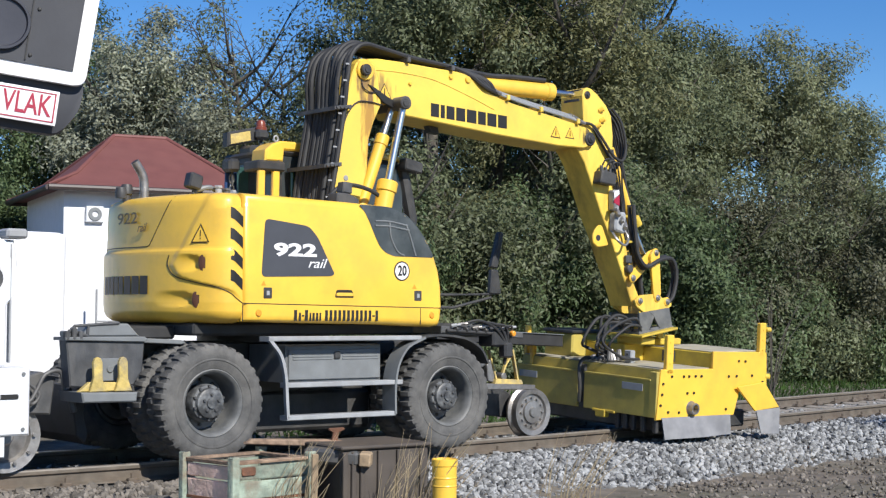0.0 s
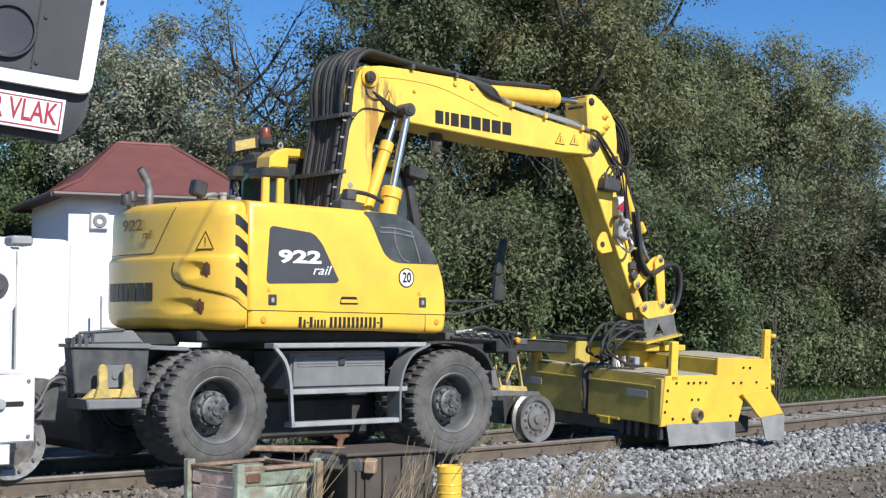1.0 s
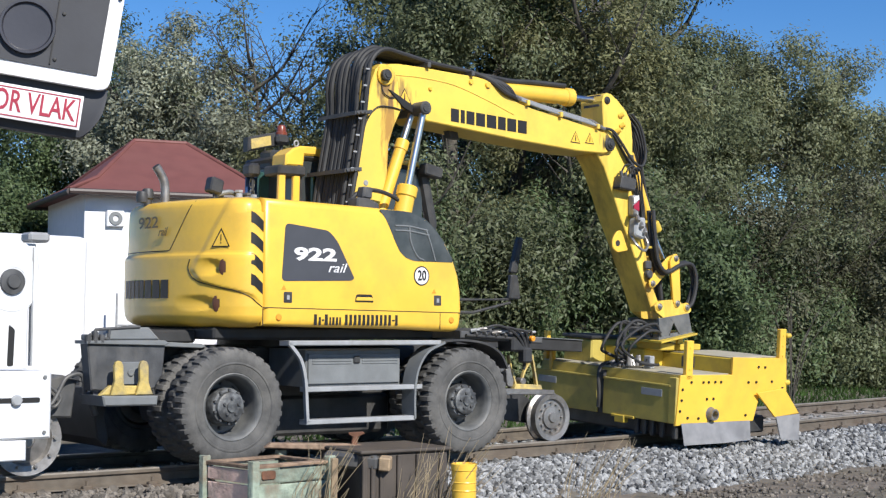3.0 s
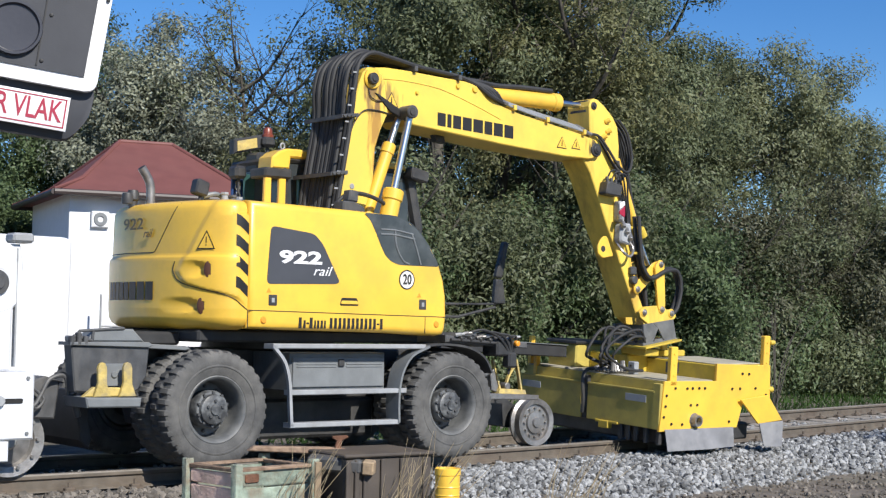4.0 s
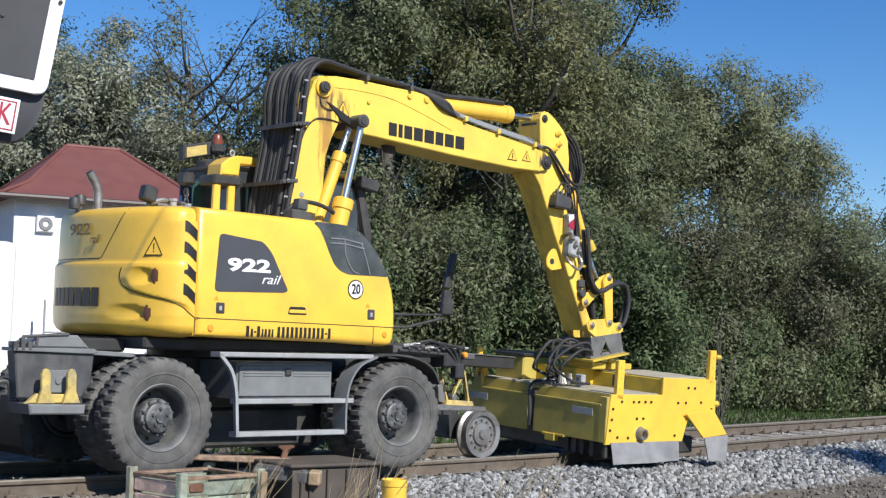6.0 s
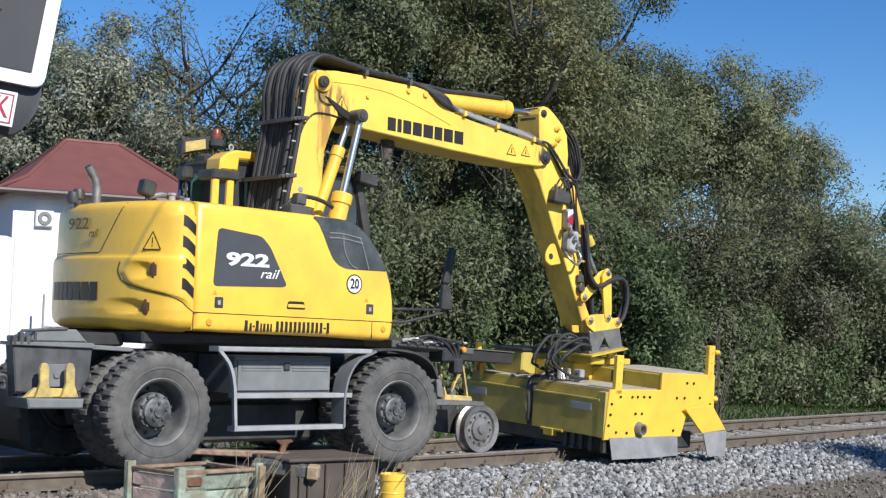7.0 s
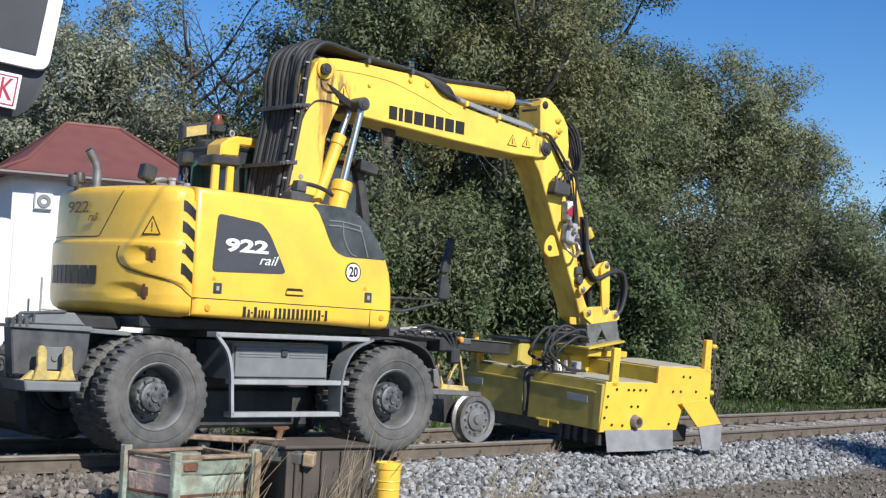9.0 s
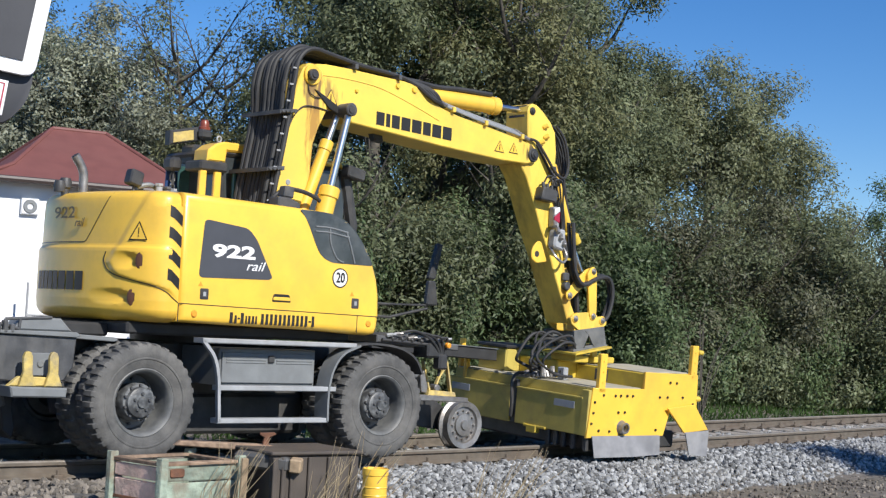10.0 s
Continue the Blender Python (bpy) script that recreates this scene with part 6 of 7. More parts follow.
r1, r2 = bm.verts.new((cx0, cy, rz)), bm.verts.new((cx1, cy, rz))
for i in range(4):
    bm.faces.new((lo[i], lo[(i + 1) % 4], mid[(i + 1) % 4], mid[i]))
bm.faces.new((mid[0], mid[1], r2, r1))
bm.faces.new((mid[1], mid[2], r2))
bm.faces.new((mid[2], mid[3], r1, r2))
bm.faces.new((mid[3], mid[0], r1))
bm.faces.new(lo[::-1])
part("roof", bm, ROOF, house, "brown-red hipped roof", 20)
bm = bmesh.new()
tube(bm, [(x, y, hz - 0.03) for x, y in e + e[:1]], 0.055, 8)
part("gutter", bm, GUTTER, house, "dark gutter")
bm = bmesh.new()
tube(bm, [(cx0, cy, rz), (cx1, cy, rz)], 0.045, 8)
part("ridge_cap", bm, ROOF, house)
for i in range(4):
    bm = bmesh.new()
    tube(bm, [Vector((*e[i], hz)), Vector((e[i][0] * 0.72 + (cx0 + cx1) / 2 * 0.28, e[i][1] * 0.72 + cy * 0.28, hz + 0.28)), Vector((cx0 if i in (0, 3) else cx1, cy, rz))], 0.04, 8)
    part("ridge_cap", bm, ROOF, house)
acu = bmesh.new()
prism(acu, [(0.37, 2.90), (0.67, 2.90), (0.67, 3.18), (0.37, 3.18)], -0.09, 0.01, 0.015)
ac = part("air_conditioner", acu, WHITE, house, "white air conditioner box")
bm = bmesh.new()
lathe(bm, [(0.05, 0.012), (0.055, 0.02), (0.11, 0.02), (0.12, 0)], Matrix.Translation((0.52, -0.09, 3.04)) @ Matrix.Rotation(radians(90), 4, "X"), 24)
part("fan_grille", bm, MGREY, ac, "round grey fan grille")
railing = thing("hand_railing", HOUSE, "thin grey tube railing beside the white house", "railing")
for x, top in ((0.48, 1.74), (0.66, 1.2), (1.6, 1.2)):
    bm = bmesh.new()
    rod(bm, (x, -0.5, -0.2), (x, -0.5, top), 0.02, 8)
    part("post", bm, LGREY, railing)
bm = bmesh.new()
rod(bm, (0.48, -0.5, 1.2), (1.6, -0.5, 1.2), 0.02, 8)
part("bar", bm, LGREY, railing)

# ---- crossing signal ----
RA, RR = radians(18), radians(7.2)
a = Vector((math.cos(RA) * math.cos(RR), math.sin(RA) * math.cos(RR), -math.sin(RR)))
nrm = Vector((math.sin(RA), -math.cos(RA), 0))
b = nrm.cross(a) 
SIG = Matrix.Translation((-1.467, 5.67, 2.195)) @ Matrix((a, b, nrm)).transposed().to_4x4()
signal = thing("crossing_signal", SIG, "railway crossing warning signal with white-edged dark board", "signal")


def flat(bm, pts, z0, z1, bev=0.003):
    b2 = bmesh.new()
    lo_ = [b2.verts.new((x, y, z0)) for x, y in pts]
    hi_ = [b2.verts.new((x, y, z1)) for x, y in pts]
    f1 = b2.faces.new(hi_)
    b2.faces.new(lo_[::-1])
    for i in range(len(pts)):
        j = (i + 1) % len(pts)
        b2.faces.new((lo_[i], lo_[j], hi_[j], hi_[i]))
    if bev:
        bevel_all(b2, list(f1.edges), bev, 2)
    return join(bm, b2)


bm = bmesh.new()
flat(bm, round_poly([(-0.66, 0.035), (0.092, 0.035), (0.112, 0.95), (-0.68, 0.95)], 0.045, 6), -0.035, 0.0)
part("white_board", bm, SIGNW, signal, "white board edge with rounded corners")
bm = bmesh.new()
flat(bm, [(-0.61, 0.088), (0.040, 0.088), (0.058, 0.90), (-0.63, 0.90)], 0.001, 0.006, 0)
part("dark_board", bm, SIGD, signal, "dark grey inner board", 0)
for cx_, cy_ in ((-0.242, 0.225), (-0.49, 0.225), (-0.37, 0.55)):
    bm = bmesh.new()
    lathe(bm, [(0, 0.010), (0.088, 0.012), (0.094, 0.025), (0.103, 0.025), (0.106, 0.006)], Matrix.Translation((cx_, cy_, 0.002)), 40)
    part("signal_lens", bm, LENS, signal, "unlit dark round signal lens")
bm = bmesh.new()
flat(bm, [(-0.143, 0.10), (-0.138, 0.10), (-0.132, 0.88), (-0.137, 0.88)], 0.007, 0.012, 0)
part("board_joint", bm, DECAL, signal, "", 0)
for p in ((-0.125, 0.12), (-0.115, 0.30), (0.085, 0.40)):
    bm = bmesh.new()
    lathe(bm, [(0, 0.006), (0.006, 0.005), (0.008, 0)], Matrix.Translation((p[0], p[1], 0.006)), 10)
    part("screw", bm, DECAL, signal)
bm = bmesh.new()
flat(bm, round_poly([(-0.66, -0.16), (0.02, -0.16), (0.085, -0.06), (0.095, 0.06), (-0.66, 0.06)], 0.04, 5), -0.11, -0.04, 0.004)
part("back_box", bm, SIGD, signal, "dark grey signal back")
bm = bmesh.new()
flat(bm, [(-0.545, -0.132), (0.004, -0.132), (0.004, 0.0), (-0.545, 0.0)], -0.01, 0.004, 0.002)
board = part("text_board", bm, SIGNW, signal, "white sign with dark red lettering")
for x0, x1, y0, y1 in ((-0.535, -0.006, -0.010, -0.0145 + 0.0), (-0.535, -0.006, -0.122, -0.1175), (-0.535, -0.530, -0.122, -0.010), (-0.0115, -0.006, -0.122, -0.010)):
    bm = bmesh.new()
    flat(bm, [(x0, min(y0, y1)), (x1, min(y0, y1)), (x1, max(y0, y1)), (x0, max(y0, y1))], 0.004, 0.006, 0)
    part("text_border", bm, SIGNR, board, "", 0)
words("POZOR VLAK", 0.115, SIGNR, Matrix.Translation((-0.247, -0.0655, 0.005)), "sign_lettering", board, 0.001, 0.0, 0.645, 0.0016)
bm = bmesh.new()
inv = SIG.inverted()
p0 = inv @ Vector((-1.88, 5.75, -0.42))
p1 = inv @ Vector((-1.83, 5.65, 3.0))
rod(bm, p0, p1, 0.055, 20)
part("pole", bm, LGREY, signal, "grey round steel pole")

# ---- things by the track ----
def place(x, y, rz=0):
    """World pose on the ground at the track's x, y."""
    m = TRACK @ pose(x, y, 0, 0, 0, rz)
    m.translation.z = ground_z(x, y) - 0.01
    return m


crate_m = Matrix.Translation((-1.50, 11.62, -0.36)) @ pose(0, 0, 0, 0, 0, 45)
crate = thing("wooden_crate", crate_m, "weathered wooden crate with peeling green and pink paint", "crate")
cw_, cd_, ch_ = 0.74, 0.62, 0.62


def plank(name, x0, x1, y0, y1, z0, z1, m_, label=""):
    bm = bmesh.new()
    box(bm, x0, x1, y0, y1, z0, z1, 0.006)
    for v in bm.verts:
        v.co += Vector((random.uniform(-1, 1), random.uniform(-1, 1), random.uniform(-1, 1))) * 0.004
    return part(name, bm, m_, crate, label, 0)


hw, hd = cw_ / 2, cd_ / 2
for k, z in enumerate((0.02, 0.17, 0.32, 0.47)):
    plank("plank", -hw + 0.04, hw - 0.04, -hd, -hd + 0.025, z, z + (0.135 if k < 3 else 0.10), GREENW)
    plank("plank", -hw + 0.04, hw - 0.04, hd - 0.025, hd, z, z + (0.135 if k < 3 else 0.10), GREENW)
    plank("plank", -hw, -hw + 0.025, -hd + 0.04, hd - 0.04, z, z + (0.135 if k < 3 else 0.10), PINKW if k >= 2 else GREENW)
    plank("plank", hw - 0.025, hw, -hd + 0.04, hd - 0.04, z, z + (0.135 if k < 3 else 0.10), GREENW)
for sx in (-1, 1):
    for sy in (-1, 1):
        plank("corner_post", sx * hw - 0.035, sx * hw + 0.035, sy * hd - 0.03, sy * hd + 0.03, 0, 0.645, GREENW, "pale green corner post")
plank("rim_board", -hw, hw, -hd - 0.012, -hd + 0.05, 0.585, 0.61, OLDWOOD, "weathered brown rim board")
plank("rim_board", -hw, hw, hd - 0.05, hd + 0.012, 0.585, 0.61, OLDWOOD)
plank("rim_board", -hw - 0.012, -hw + 0.05, -hd, hd, 0.582, 0.607, OLDWOOD)
plank("rim_board", hw - 0.05, hw + 0.012, -hd, hd, 0.582, 0.607, OLDWOOD)
plank("floor_board", -hw, hw, -hd, hd, 0.30, 0.33, RUST, "rusty scrap lying inside")
bm = bmesh.new()
prism(bm, round_poly([(-0.30, 0.50), (-0.17, 0.50), (-0.17, 0.565), (-0.30, 0.565)], 0.02), -hd - 0.014, -hd, 0.004)
part("carry_plate", bm, RUST, crate)

tank_m = Matrix.Translation((-0.62, 12.12, -0.36)) @ pose(0, 0, 0, 0, 0, 35)
tank = thing("steel_bin", tank_m, "dark brown sheet steel bin with ribs", "bin")
bm = bmesh.new()
box(bm, -0.40, 0.42, -0.30, 0.36, 0, 0.66, 0.02)
part("bin_body", bm, TANK, tank, "brown sheet steel body")
for x in (-0.38, -0.30, -0.22, -0.06, 0.12, 0.34):
    bm = bmesh.new()
    box(bm, x - 0.02, x + 0.02, -0.325, -0.295, 0, 0.64, 0.006)
    part("rib", bm, TANK, tank)
bm = bmesh.new()
box(bm, -0.42, 0.44, -0.33, 0.38, 0.655, 0.685, 0.01)
part("bin_lid", bm, TANK, tank, "brown steel lid")
beam = thing("grey_beam", Matrix.Translation((-0.78, 11.74, 0.235)) @ pose(0, 0, 0, 6, 4, -8), "grey painted square beam with a bare timber end", "beam")
bm = bmesh.new()
box(bm, -0.30, 0.14, -0.055, 0.055, -0.06, 0.06, 0.025)
part("shaft", bm, DGREY, beam)
bm = bmesh.new()
box(bm, 0.14, 0.235, -0.055, 0.055, -0.055, 0.055, 0.012)
part("end_block", bm, WOOD, beam, "bare timber end block")
stake = thing("wooden_stake", Matrix.Translation((-0.985, 11.52, -0.36)) @ pose(0, 0, 0, 2, 1, 12), "thin weathered wooden stake", "stake")
bm = bmesh.new()
box(bm, -0.025, 0.025, -0.02, 0.02, 0, 0.64, 0.006)
part("stake_rod", bm, WOOD, stake)
scrap = thing("scrap_timber", Matrix.Translation((-1.05, 12.15, 0.31)) @ pose(0, 0, 0, 0, 2, 12), "weathered brown scrap board lying across the bin", "board")
bm = bmesh.new()
prism(bm, [(-0.55, -0.02), (0.5, -0.03), (0.52, 0.01), (0.1, 0.03), (-0.5, 0.02)], -0.06, 0.06, 0.008)
part("board", bm, OLDWOOD, scrap, "", 0)
bm = bmesh.new()
prism(bm, [(0.15, 0.0), (0.20, 0.0), (0.21, 0.09), (0.26, 0.115), (0.25, 0.13), (0.13, 0.12), (0.13, 0.105), (0.165, 0.085)], -0.03, 0.03, 0.005)
part("upright_bracket", bm, RUST, scrap, "", 0)
pipe_m = Matrix.Translation((0.02, 11.2, -0.36))
marker = thing("yellow_marker", pipe_m, "short yellow plastic marker tube with pale lettering bars", "marker post")
bm = bmesh.new()
lathe(bm, [(0.088, 0), (0.09, 0.3), (0.092, 0.585), (0.098, 0.59), (0.098, 0.635), (0.088, 0.64), (0.08, 0.60), (0, 0.60)], Matrix.Identity(4), 36)
for z in (0.44, 0.50):
    lathe(bm, [(0.0905, z - 0.008), (0.095, z), (0.0915, z + 0.008)], Matrix.Identity(4), 36)
part("tube", bm, YEL, marker, "scuffed yellow tube")
bm = bmesh.new()
for k in range(6):
    an = radians(-135 + 17 * k)
    box(bm, -0.009, 0.009, -0.003, 0.003, 0.25 - 0.012 * (k % 2), 0.315, 0, Matrix.Translation((0.0935 * math.cos(an), 0.0935 * math.sin(an), 0)) @ Matrix.Rotation(an + math.pi / 2, 4, "Z"))
part("lettering_bars", bm, SIGNW, marker, "white lettering bars", 0)

# ---- plants ----
def leaf_quads(centres, outward, sig, per, length, width, rng, droop=0.35):
    """Leaves round each clump, turned mostly outwards, as leaves turn to the light."""
    n = len(centres) * per
    off = rng.normal(0, 1, (n, 3))
    c = np.repeat(centres, per, axis=0) + off * sig
    nm = np.repeat(outward, per, axis=0) + off * 0.45 + rng.normal(0, 0.62, (n, 3))
    nm[:, 2] += 0.35
    nm /= np.linalg.norm(nm, axis=1)[:, None] + 1e-9
    d = rng.normal(0, 1, (n, 3))
    d[:, 2] -= droop
    d -= nm * np.sum(d * nm, axis=1)[:, None]
    d /= np.linalg.norm(d, axis=1)[:, None] + 1e-9
    u = np.cross(nm, d)
    L = length * rng.uniform(0.6, 1.3, n)[:, None]
    W = width * rng.uniform(0.7, 1.3, n)[:, None]
    v = np.stack([c - d * L * 0.5, c + u * W * 0.5 - d * L * 0.08, c + d * L * 0.5, c - u * W * 0.5 - d * L * 0.08], axis=1)
    return v.reshape(-1, 3), np.arange(n * 4).reshape(-1, 4)


def tree(name, label, category, x, y, h, r, base, clumps, per, leaf, seed, limbs=9, sig=0.175, ll=0.12, lw=0.046, gap=0.0, bare=0, group="trees beyond the track"):
    """A trunk with tapered limbs and a crown of leaf clumps hung round them."""
    rg = np.random.default_rng(seed)
    zg = 0.0
    t = thing(name, Matrix.Translation((x, y, zg)), label, category, group)
    bm = bmesh.new()
    lean = rg.normal(0, 0.05, 2)
    top = Vector((lean[0] * h, lean[1] * h, h * (0.82 if bare else 0.8)))
    tr = [Vector((0, 0, -0.4)), Vector((rg.normal(0, 0.1), rg.normal(0, 0.1), h * 0.3)), Vector((top.x * 0.6, top.y * 0.6, h * 0.6)), top]
    w = (0.013 if bare else 0.02) * h
    tube(bm, smooth_path(tr, 4), [w * (1 - 0.92 * k / 12) for k in range(13)], 8)
    tips = []
    for k in range(limbs):
        f = 0.25 + 0.65 * k / max(1, limbs - 1)
        o = Vector((tr[1].x, tr[1].y, 0)).lerp(top, f)
        o.z = top.z * f
        an = k * 2.4 + rg.normal(0, 0.3)
        ln = r * (0.95 - 0.35 * f) * rg.uniform(0.75, 1.05)
        e1 = o + Vector((math.cos(an) * ln * 0.5, math.sin(an) * ln * 0.5, ln * 0.35))
        e2 = o + Vector((math.cos(an) * ln, math.sin(an) * ln, ln * (0.75 + 0.5 * f)))
        pth = smooth_path([o, e1, e2], 4)
        tube(bm, pth, [w * 0.42 * (1 - 0.85 * i / (len(pth) - 1)) for i in range(len(pth))], 6)
        for j in range(4 + bare):
            q = pth[2 + j % (len(pth) - 2)]
            dr = Vector((math.cos(an + rg.normal(0, 0.9)), math.sin(an + rg.normal(0, 0.9)), rg.uniform(0.1, 1.2))).normalized()
            pt = [q, q + dr * ln * 0.28, q + dr * ln * 0.55 + Vector((0, 0, 0.1))]
            tube(bm, pt, [w * 0.12, w * 0.07, w * 0.02], 5)
            tips.append(pt[-1])
            if bare:
                for _ in range(2):
                    d2 = (dr + Vector(rg.normal(0, 0.6, 3))).normalized()
                    tube(bm, [pt[1], pt[1] + d2 * ln * 0.22, pt[1] + d2 * ln * 0.42], [w * 0.06, w * 0.035, w * 0.012], 4)
    part("trunk", bm, BARK, t, "dark bark trunk with spreading limbs", 60)
    # boughs fill an uneven crown, and small clumps hang round each bough
    out, turned = [], []
    ph = rg.uniform(0, 50, 3)
    nb = max(10, clumps // 9)
    boughs = [np.array(q) for q in tips[::2]] if bare else []
    nb += len(boughs) // 2
    tries = 0
    while len(boughs) < nb and tries < nb * 12:
        tries += 1
        d = rg.normal(0, 1, 3)
        d /= np.linalg.norm(d)
        rad = rg.random() ** 0.45
        bulge = 0.82 + 0.36 * noise.noise((d[0] * 1.6 + ph[0], d[1] * 1.6 + ph[1], d[2] * 1.6 + ph[2]))
        p = d * rad * bulge
        q = np.array((p[0] * r, p[1] * r, base + (h - base) * 0.5 * (1 + p[2] * 1.1)))
        if noise.noise((q[0] * 0.7 + ph[1], q[1] * 0.7, q[2] * 0.7 + ph[2])) < -0.3 + gap:
            continue
        boughs.append(q)
    for q in boughs:
        rb_ = rg.uniform(0.42, 0.80)
        for _ in range(max(1, clumps // len(boughs))):
            d = rg.normal(0, 1, 3)
            d *= rb_ * rg.random() ** 0.5 / np.linalg.norm(d)
            out.append(q + d * np.array((1, 1, 0.75)))
            far = out[-1] - np.array((0, 0, base + (h - base) * 0.45))
            turned.append(d / rb_ * 0.9 + far / (np.linalg.norm(far) + 1e-6) * 0.5)
    cen = np.array(out)
    v, f = leaf_quads(cen, np.array(turned), sig, per, ll, lw, rg)
    v[:, 2] = np.maximum(v[:, 2], -0.1)
    cr = new("crown", mesh_np("crown", v, f, leaf))
    cr.parent = t
    return t


def at(px, depth):
    """World x, y along a bearing given as a share of the view's width."""
    return ((px - 784) / 2647 * depth, depth)


WILLOW = "tall willow with small olive leaves behind the track"
# tall row in the middle
for k, (px, D, h, r, lf) in enumerate(((665, 33, 10.5, 2.4, LEAF_A), (760, 30.5, 11.0, 2.5, LEAF_A), (860, 34, 11.5, 3.0, LEAF_B), (980, 31, 10.6, 2.7, LEAF_D), (1090, 34, 10.4, 2.7, LEAF_A), (1165, 36, 11.3, 2.3, LEAF_A), (1030, 38, 11.0, 3.0, LEAF_A), (790, 38, 10.8, 2.8, LEAF_B), (1228, 38.5, 9.9, 1.8, LEAF_A), (870, 41, 8.6, 3.0, LEAF_B), (950, 42, 8.6, 3.0, LEAF_B))):
    x, y = at(px, D)
    tree("tree", WILLOW if lf is not LEAF_D else "tall willow with yellowing leaves behind the track", "tree", x, y, h, r, 4.4 if px in (860, 760) else 1.0, 640 if D < 36.5 else 420, 60, lf, 11 + k, gap=-0.08)
# sparse tree with blue sky between its branches
x, y = at(450, 35)
tree("tree", "thin-leaved tree with bare dark twigs against the sky", "tree", x, y, 9.6, 2.3, 2.5, 150, 50, LEAF_A, 40, limbs=24, gap=0.08, bare=4)
x, y = at(530, 37)
tree("tree", "thin-leaved tree with bare dark twigs against the sky", "tree", x, y, 9.4, 2.2, 2.5, 170, 50, LEAF_A, 41, limbs=22, gap=0.08, bare=4)
# silver-leaved and green trees round the house
for k, (px, D, h, r, lf, lab) in enumerate(((300, 35, 8.6, 2.1, LEAF_C, "silvery-leaved willow behind the house"), (215, 35, 9.3, 2.1, LEAF_C, "silvery-leaved willow behind the house"), (110, 38, 10.6, 2.5, LEAF_B, "tall green tree behind the house"), (-10, 35, 8.5, 2.3, LEAF_B, "tall green tree behind the house"), (390, 34, 6.2, 1.9, LEAF_C, "silvery-leaved willow behind the house"), (500, 32, 6.0, 1.9, LEAF_D, "olive-leaved tree with yellowing leaves"))):
    x, y = at(px, D)
    tree("tree", lab, "tree", x, y, h, r, 1.0, 620 if lf is LEAF_C else 560, 62, lf, 60 + k, gap=-0.2)
# tree with sky holes at the end of the row, and a dark one past it
x, y = at(1350, 39)
tree("tree", "broad willow with sky showing through its crown", "tree", x, y, 8.9, 2.0, 4.9, 540, 60, LEAF_F, 80, limbs=14, bare=2, gap=-0.02)
x, y = at(1248, 40)
tree("tree", "broad willow with sky showing through its crown", "tree", x, y, 9.0, 1.9, 5.0, 380, 60, LEAF_F, 84, limbs=12, gap=-0.1)
x, y = at(1438, 40)
tree("tree", "broad willow with sky showing through its crown", "tree", x, y, 8.3, 1.7, 4.0, 500, 60, LEAF_F, 81, limbs=12, bare=1, gap=-0.05)
x, y = at(1530, 41)
tree("tree", "small olive-leaved willow at the end of the row", "tree", x, y, 7.1, 1.4, 2.8, 270, 60, LEAF_F, 86, limbs=9, gap=-0.05)
x, y = at(1612, 42)
tree("tree", "small olive-leaved willow at the end of the row", "tree", x, y, 5.4, 1.1, 2.0, 200, 60, LEAF_F, 87, limbs=8, gap=-0.05)
x, y = at(1682, 46)
tree("tree", "dark green distant tree past the bushes", "tree", x, y, 6.5, 0.9, 1.0, 170, 60, LEAF_B, 82)
# a young tree beside the camera, out of view, that shades the stones
tree("tree", "young leafy tree beside the track", "tree", 10.25, 15.85, 5.4, 1.0, 2.6, 120, 60, LEAF_B, 83)
# bushes along the far side of the track
for k, (px, D, h, r, lf) in enumerate(((620, 26, 4.2, 1.7, LEAF_B), (720, 27.5, 5.0, 1.9, LEAF_A), (830, 28, 3.7, 1.7, LEAF_A), (930, 29, 3.6, 1.7, LEAF_B), (1030, 30, 5.2, 1.9, LEAF_A), (1130, 30, 4.6, 1.7, LEAF_B), (1200, 30, 3.7, 1.4, LEAF_B), (1290, 34, 4.3, 1.9, LEAF_E), (1380, 34, 4.2, 1.9, LEAF_A), (1470, 35, 4.6, 2.0, LEAF_E), (1560, 35.5, 5.2, 2.0, LEAF_A), (1650, 36, 4.4, 2.0, LEAF_A), (1740, 37, 4.4, 2.0, LEAF_E), (20, 30, 3.9, 1.5, LEAF_B), (-70, 30, 4.5, 1.7, LEAF_B))):
    x, y = at(px, D)
    tree("bush", "dense dark bush along the far side of the track" if lf is not LEAF_E else "dense brownish bush along the far side of the track", "bush", x, y, h, r, -0.2, 400, 60, lf, 100 + k, limbs=7, gap=0.12, group="bushes along the track")

# low growth that closes the foot of the hedge
for k in range(17):
    px = 560 + 75 * k
    x, y = at(px, 27.5 + max(0, px - 700) * 0.0085)
    tree("bush", "low green undergrowth at the foot of the hedge", "bush", x, y, 1.7 + 0.4 * (k % 3), 1.25, -0.5, 170, 55, LEAF_B if k % 2 else LEAF_A, 140 + k, limbs=5, group="bushes along the track")

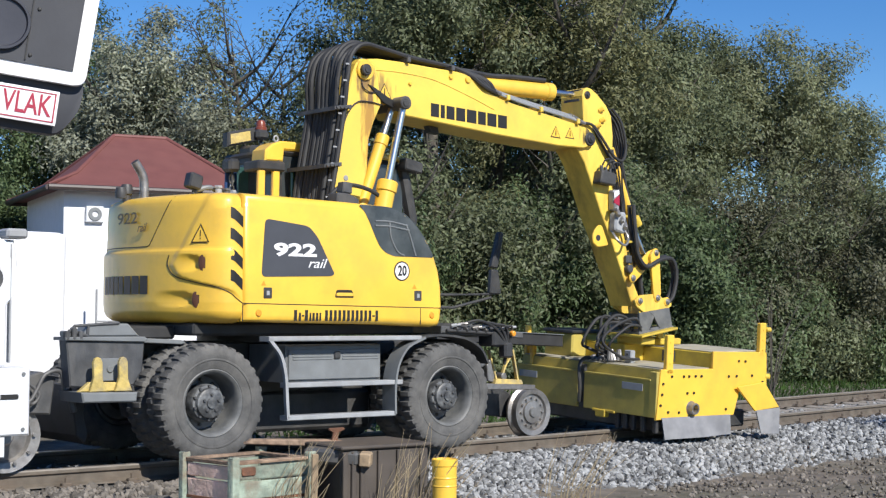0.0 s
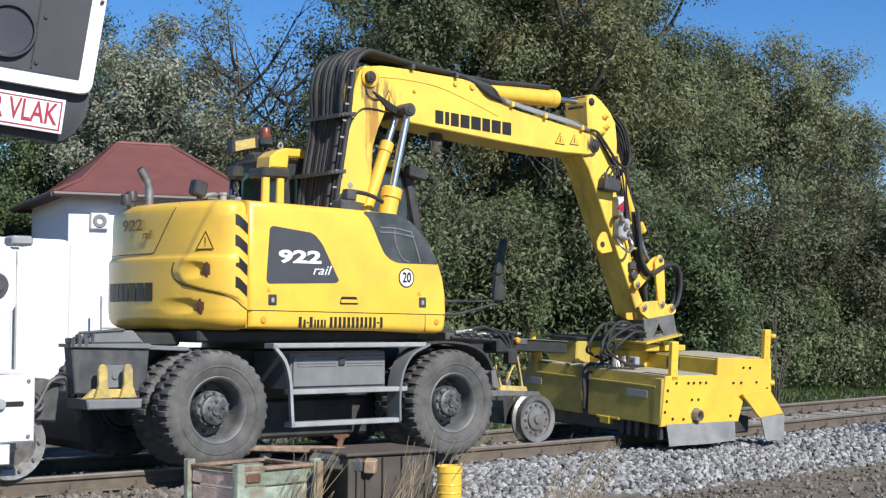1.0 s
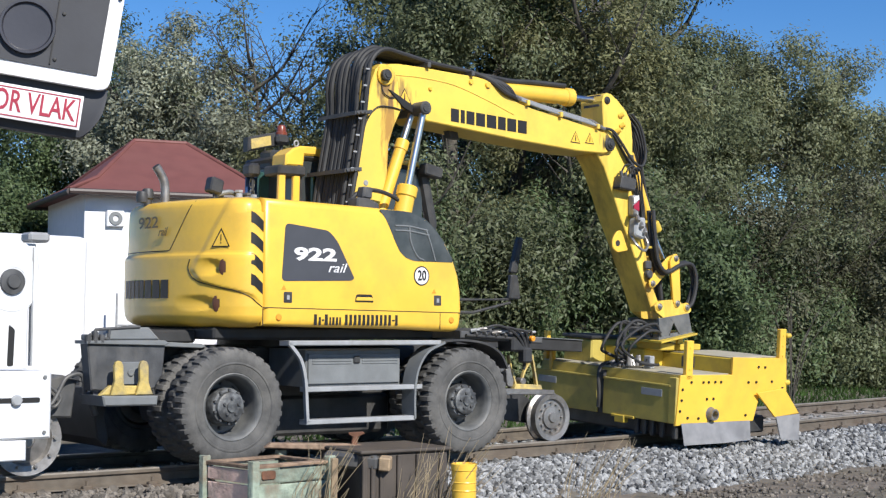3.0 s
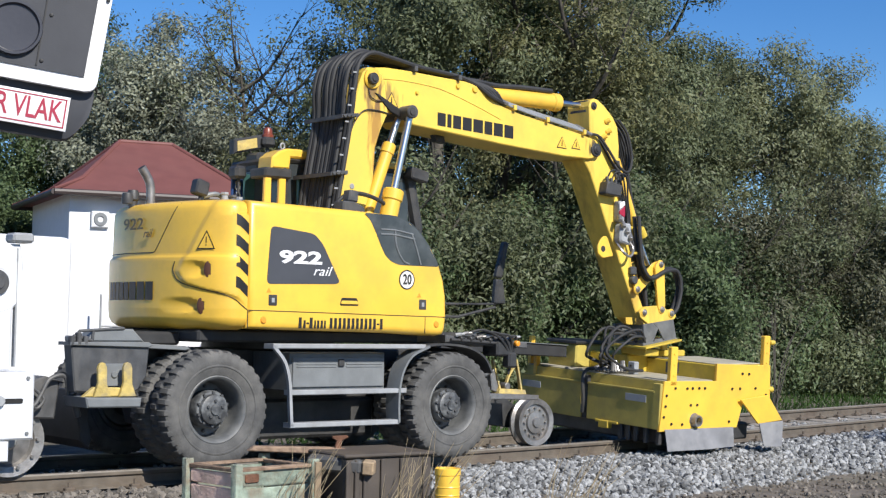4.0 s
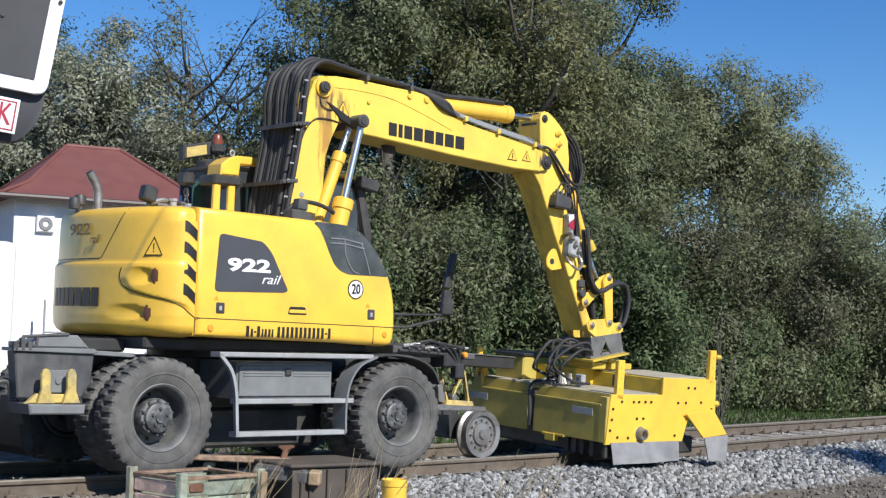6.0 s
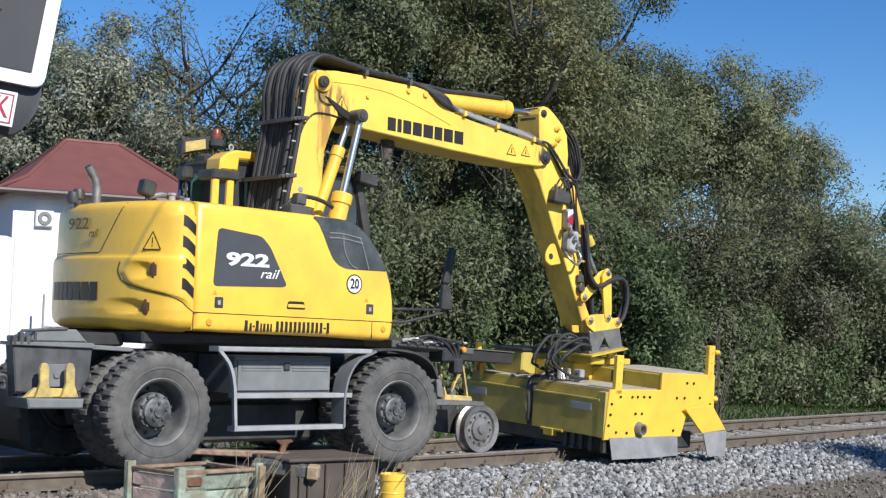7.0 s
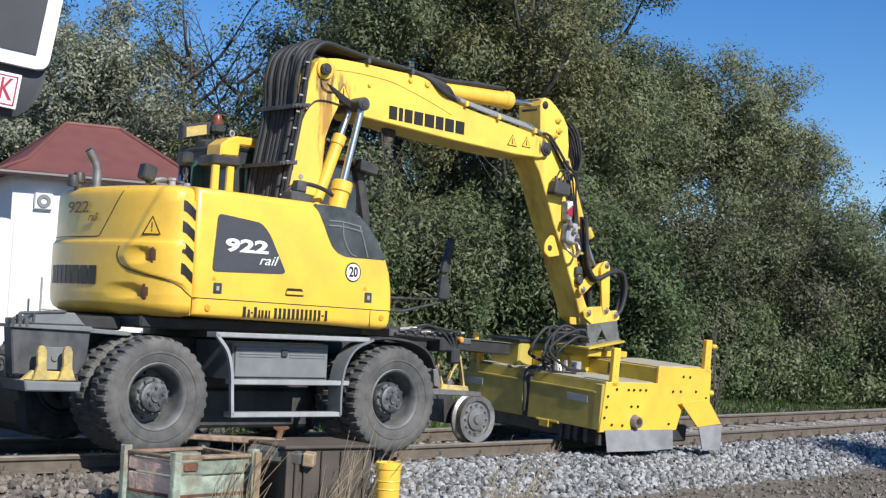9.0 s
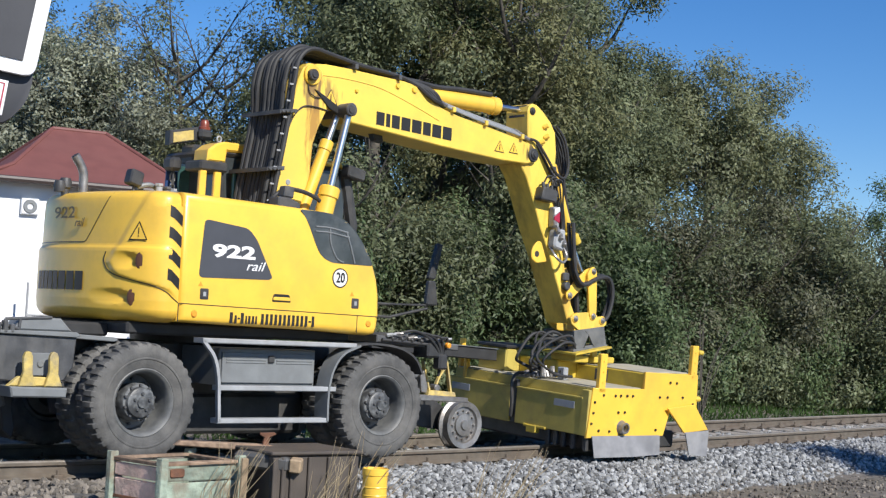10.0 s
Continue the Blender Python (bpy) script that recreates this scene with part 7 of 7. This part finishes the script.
# bare sapling by the track
x, y = at(1365, 29.5)
sapling = thing("bare_sapling", Matrix.Translation((x, y, 0)), "leafless grey sapling with thin upright twigs", "shrub", "bushes along the track")
rs = np.random.default_rng(3)
for k in range(9):
    bm = bmesh.new()
    dx, dy, hh = rs.normal(0.05, 0.22), rs.normal(0, 0.2), rs.uniform(1.2, 2.2)
    tube(bm, smooth_path([(0, 0, -0.3), (dx * 0.5, dy * 0.5, hh * 0.55), (dx * 1.4, dy, hh)], 3), [0.014, 0.012, 0.011, 0.009, 0.008, 0.006, 0.004], 5)
    part("twig", bm, BARK, sapling)

# grass
rg = np.random.default_rng(9)
n = 9000
gx_ = rg.uniform(2, 30, n)
gq = rg.uniform(2.4, 6.0, n)
cen = np.array([(x, q + bend(x), ground_z(x, q + bend(x))) for x, q in zip(gx_, gq)])
hgt = rg.uniform(0.05, 0.19, n)
an = rg.uniform(0, 6.28, n)
w = 0.02
top_ = cen + np.stack([rg.normal(0, 0.08, n), rg.normal(0, 0.08, n), hgt], axis=1)
side_ = np.stack([np.cos(an) * w, np.sin(an) * w, 0 * an], axis=1)
gvv = np.stack([cen - side_, cen + side_, top_], axis=1).reshape(-1, 3)
verge = tagged(new("grass_verge", mesh_np("grass_verge", gvv, np.arange(n * 3).reshape(-1, 3), GRASSM)), "low green grass beyond the ballast", "grass", kind="stuff")
verge.matrix_world = TRACK
bm = bmesh.new()
for k in range(150):
    cx_, cy_ = rg.choice([-0.35, -0.15, -1.15, 0.9]) + rg.normal(0, 0.10), 11.35 + rg.normal(0, 0.12)
    L = rg.uniform(0.35, 0.95)
    dx, dy = rg.normal(0.28, 0.16), rg.normal(0, 0.1)
    tube(bm, [(cx_, cy_, -0.4), (cx_ + dx * 0.3 * L, cy_ + dy * L * 0.4, -0.4 + L * 0.6), (cx_ + dx * L, cy_ + dy * L, -0.4 + L)], [0.004, 0.003, 0.0015], 4)
dry = tagged(part("dry_grass", bm, STRAW), "dry straw-coloured grass stalks beside the bin", "grass", kind="stuff")
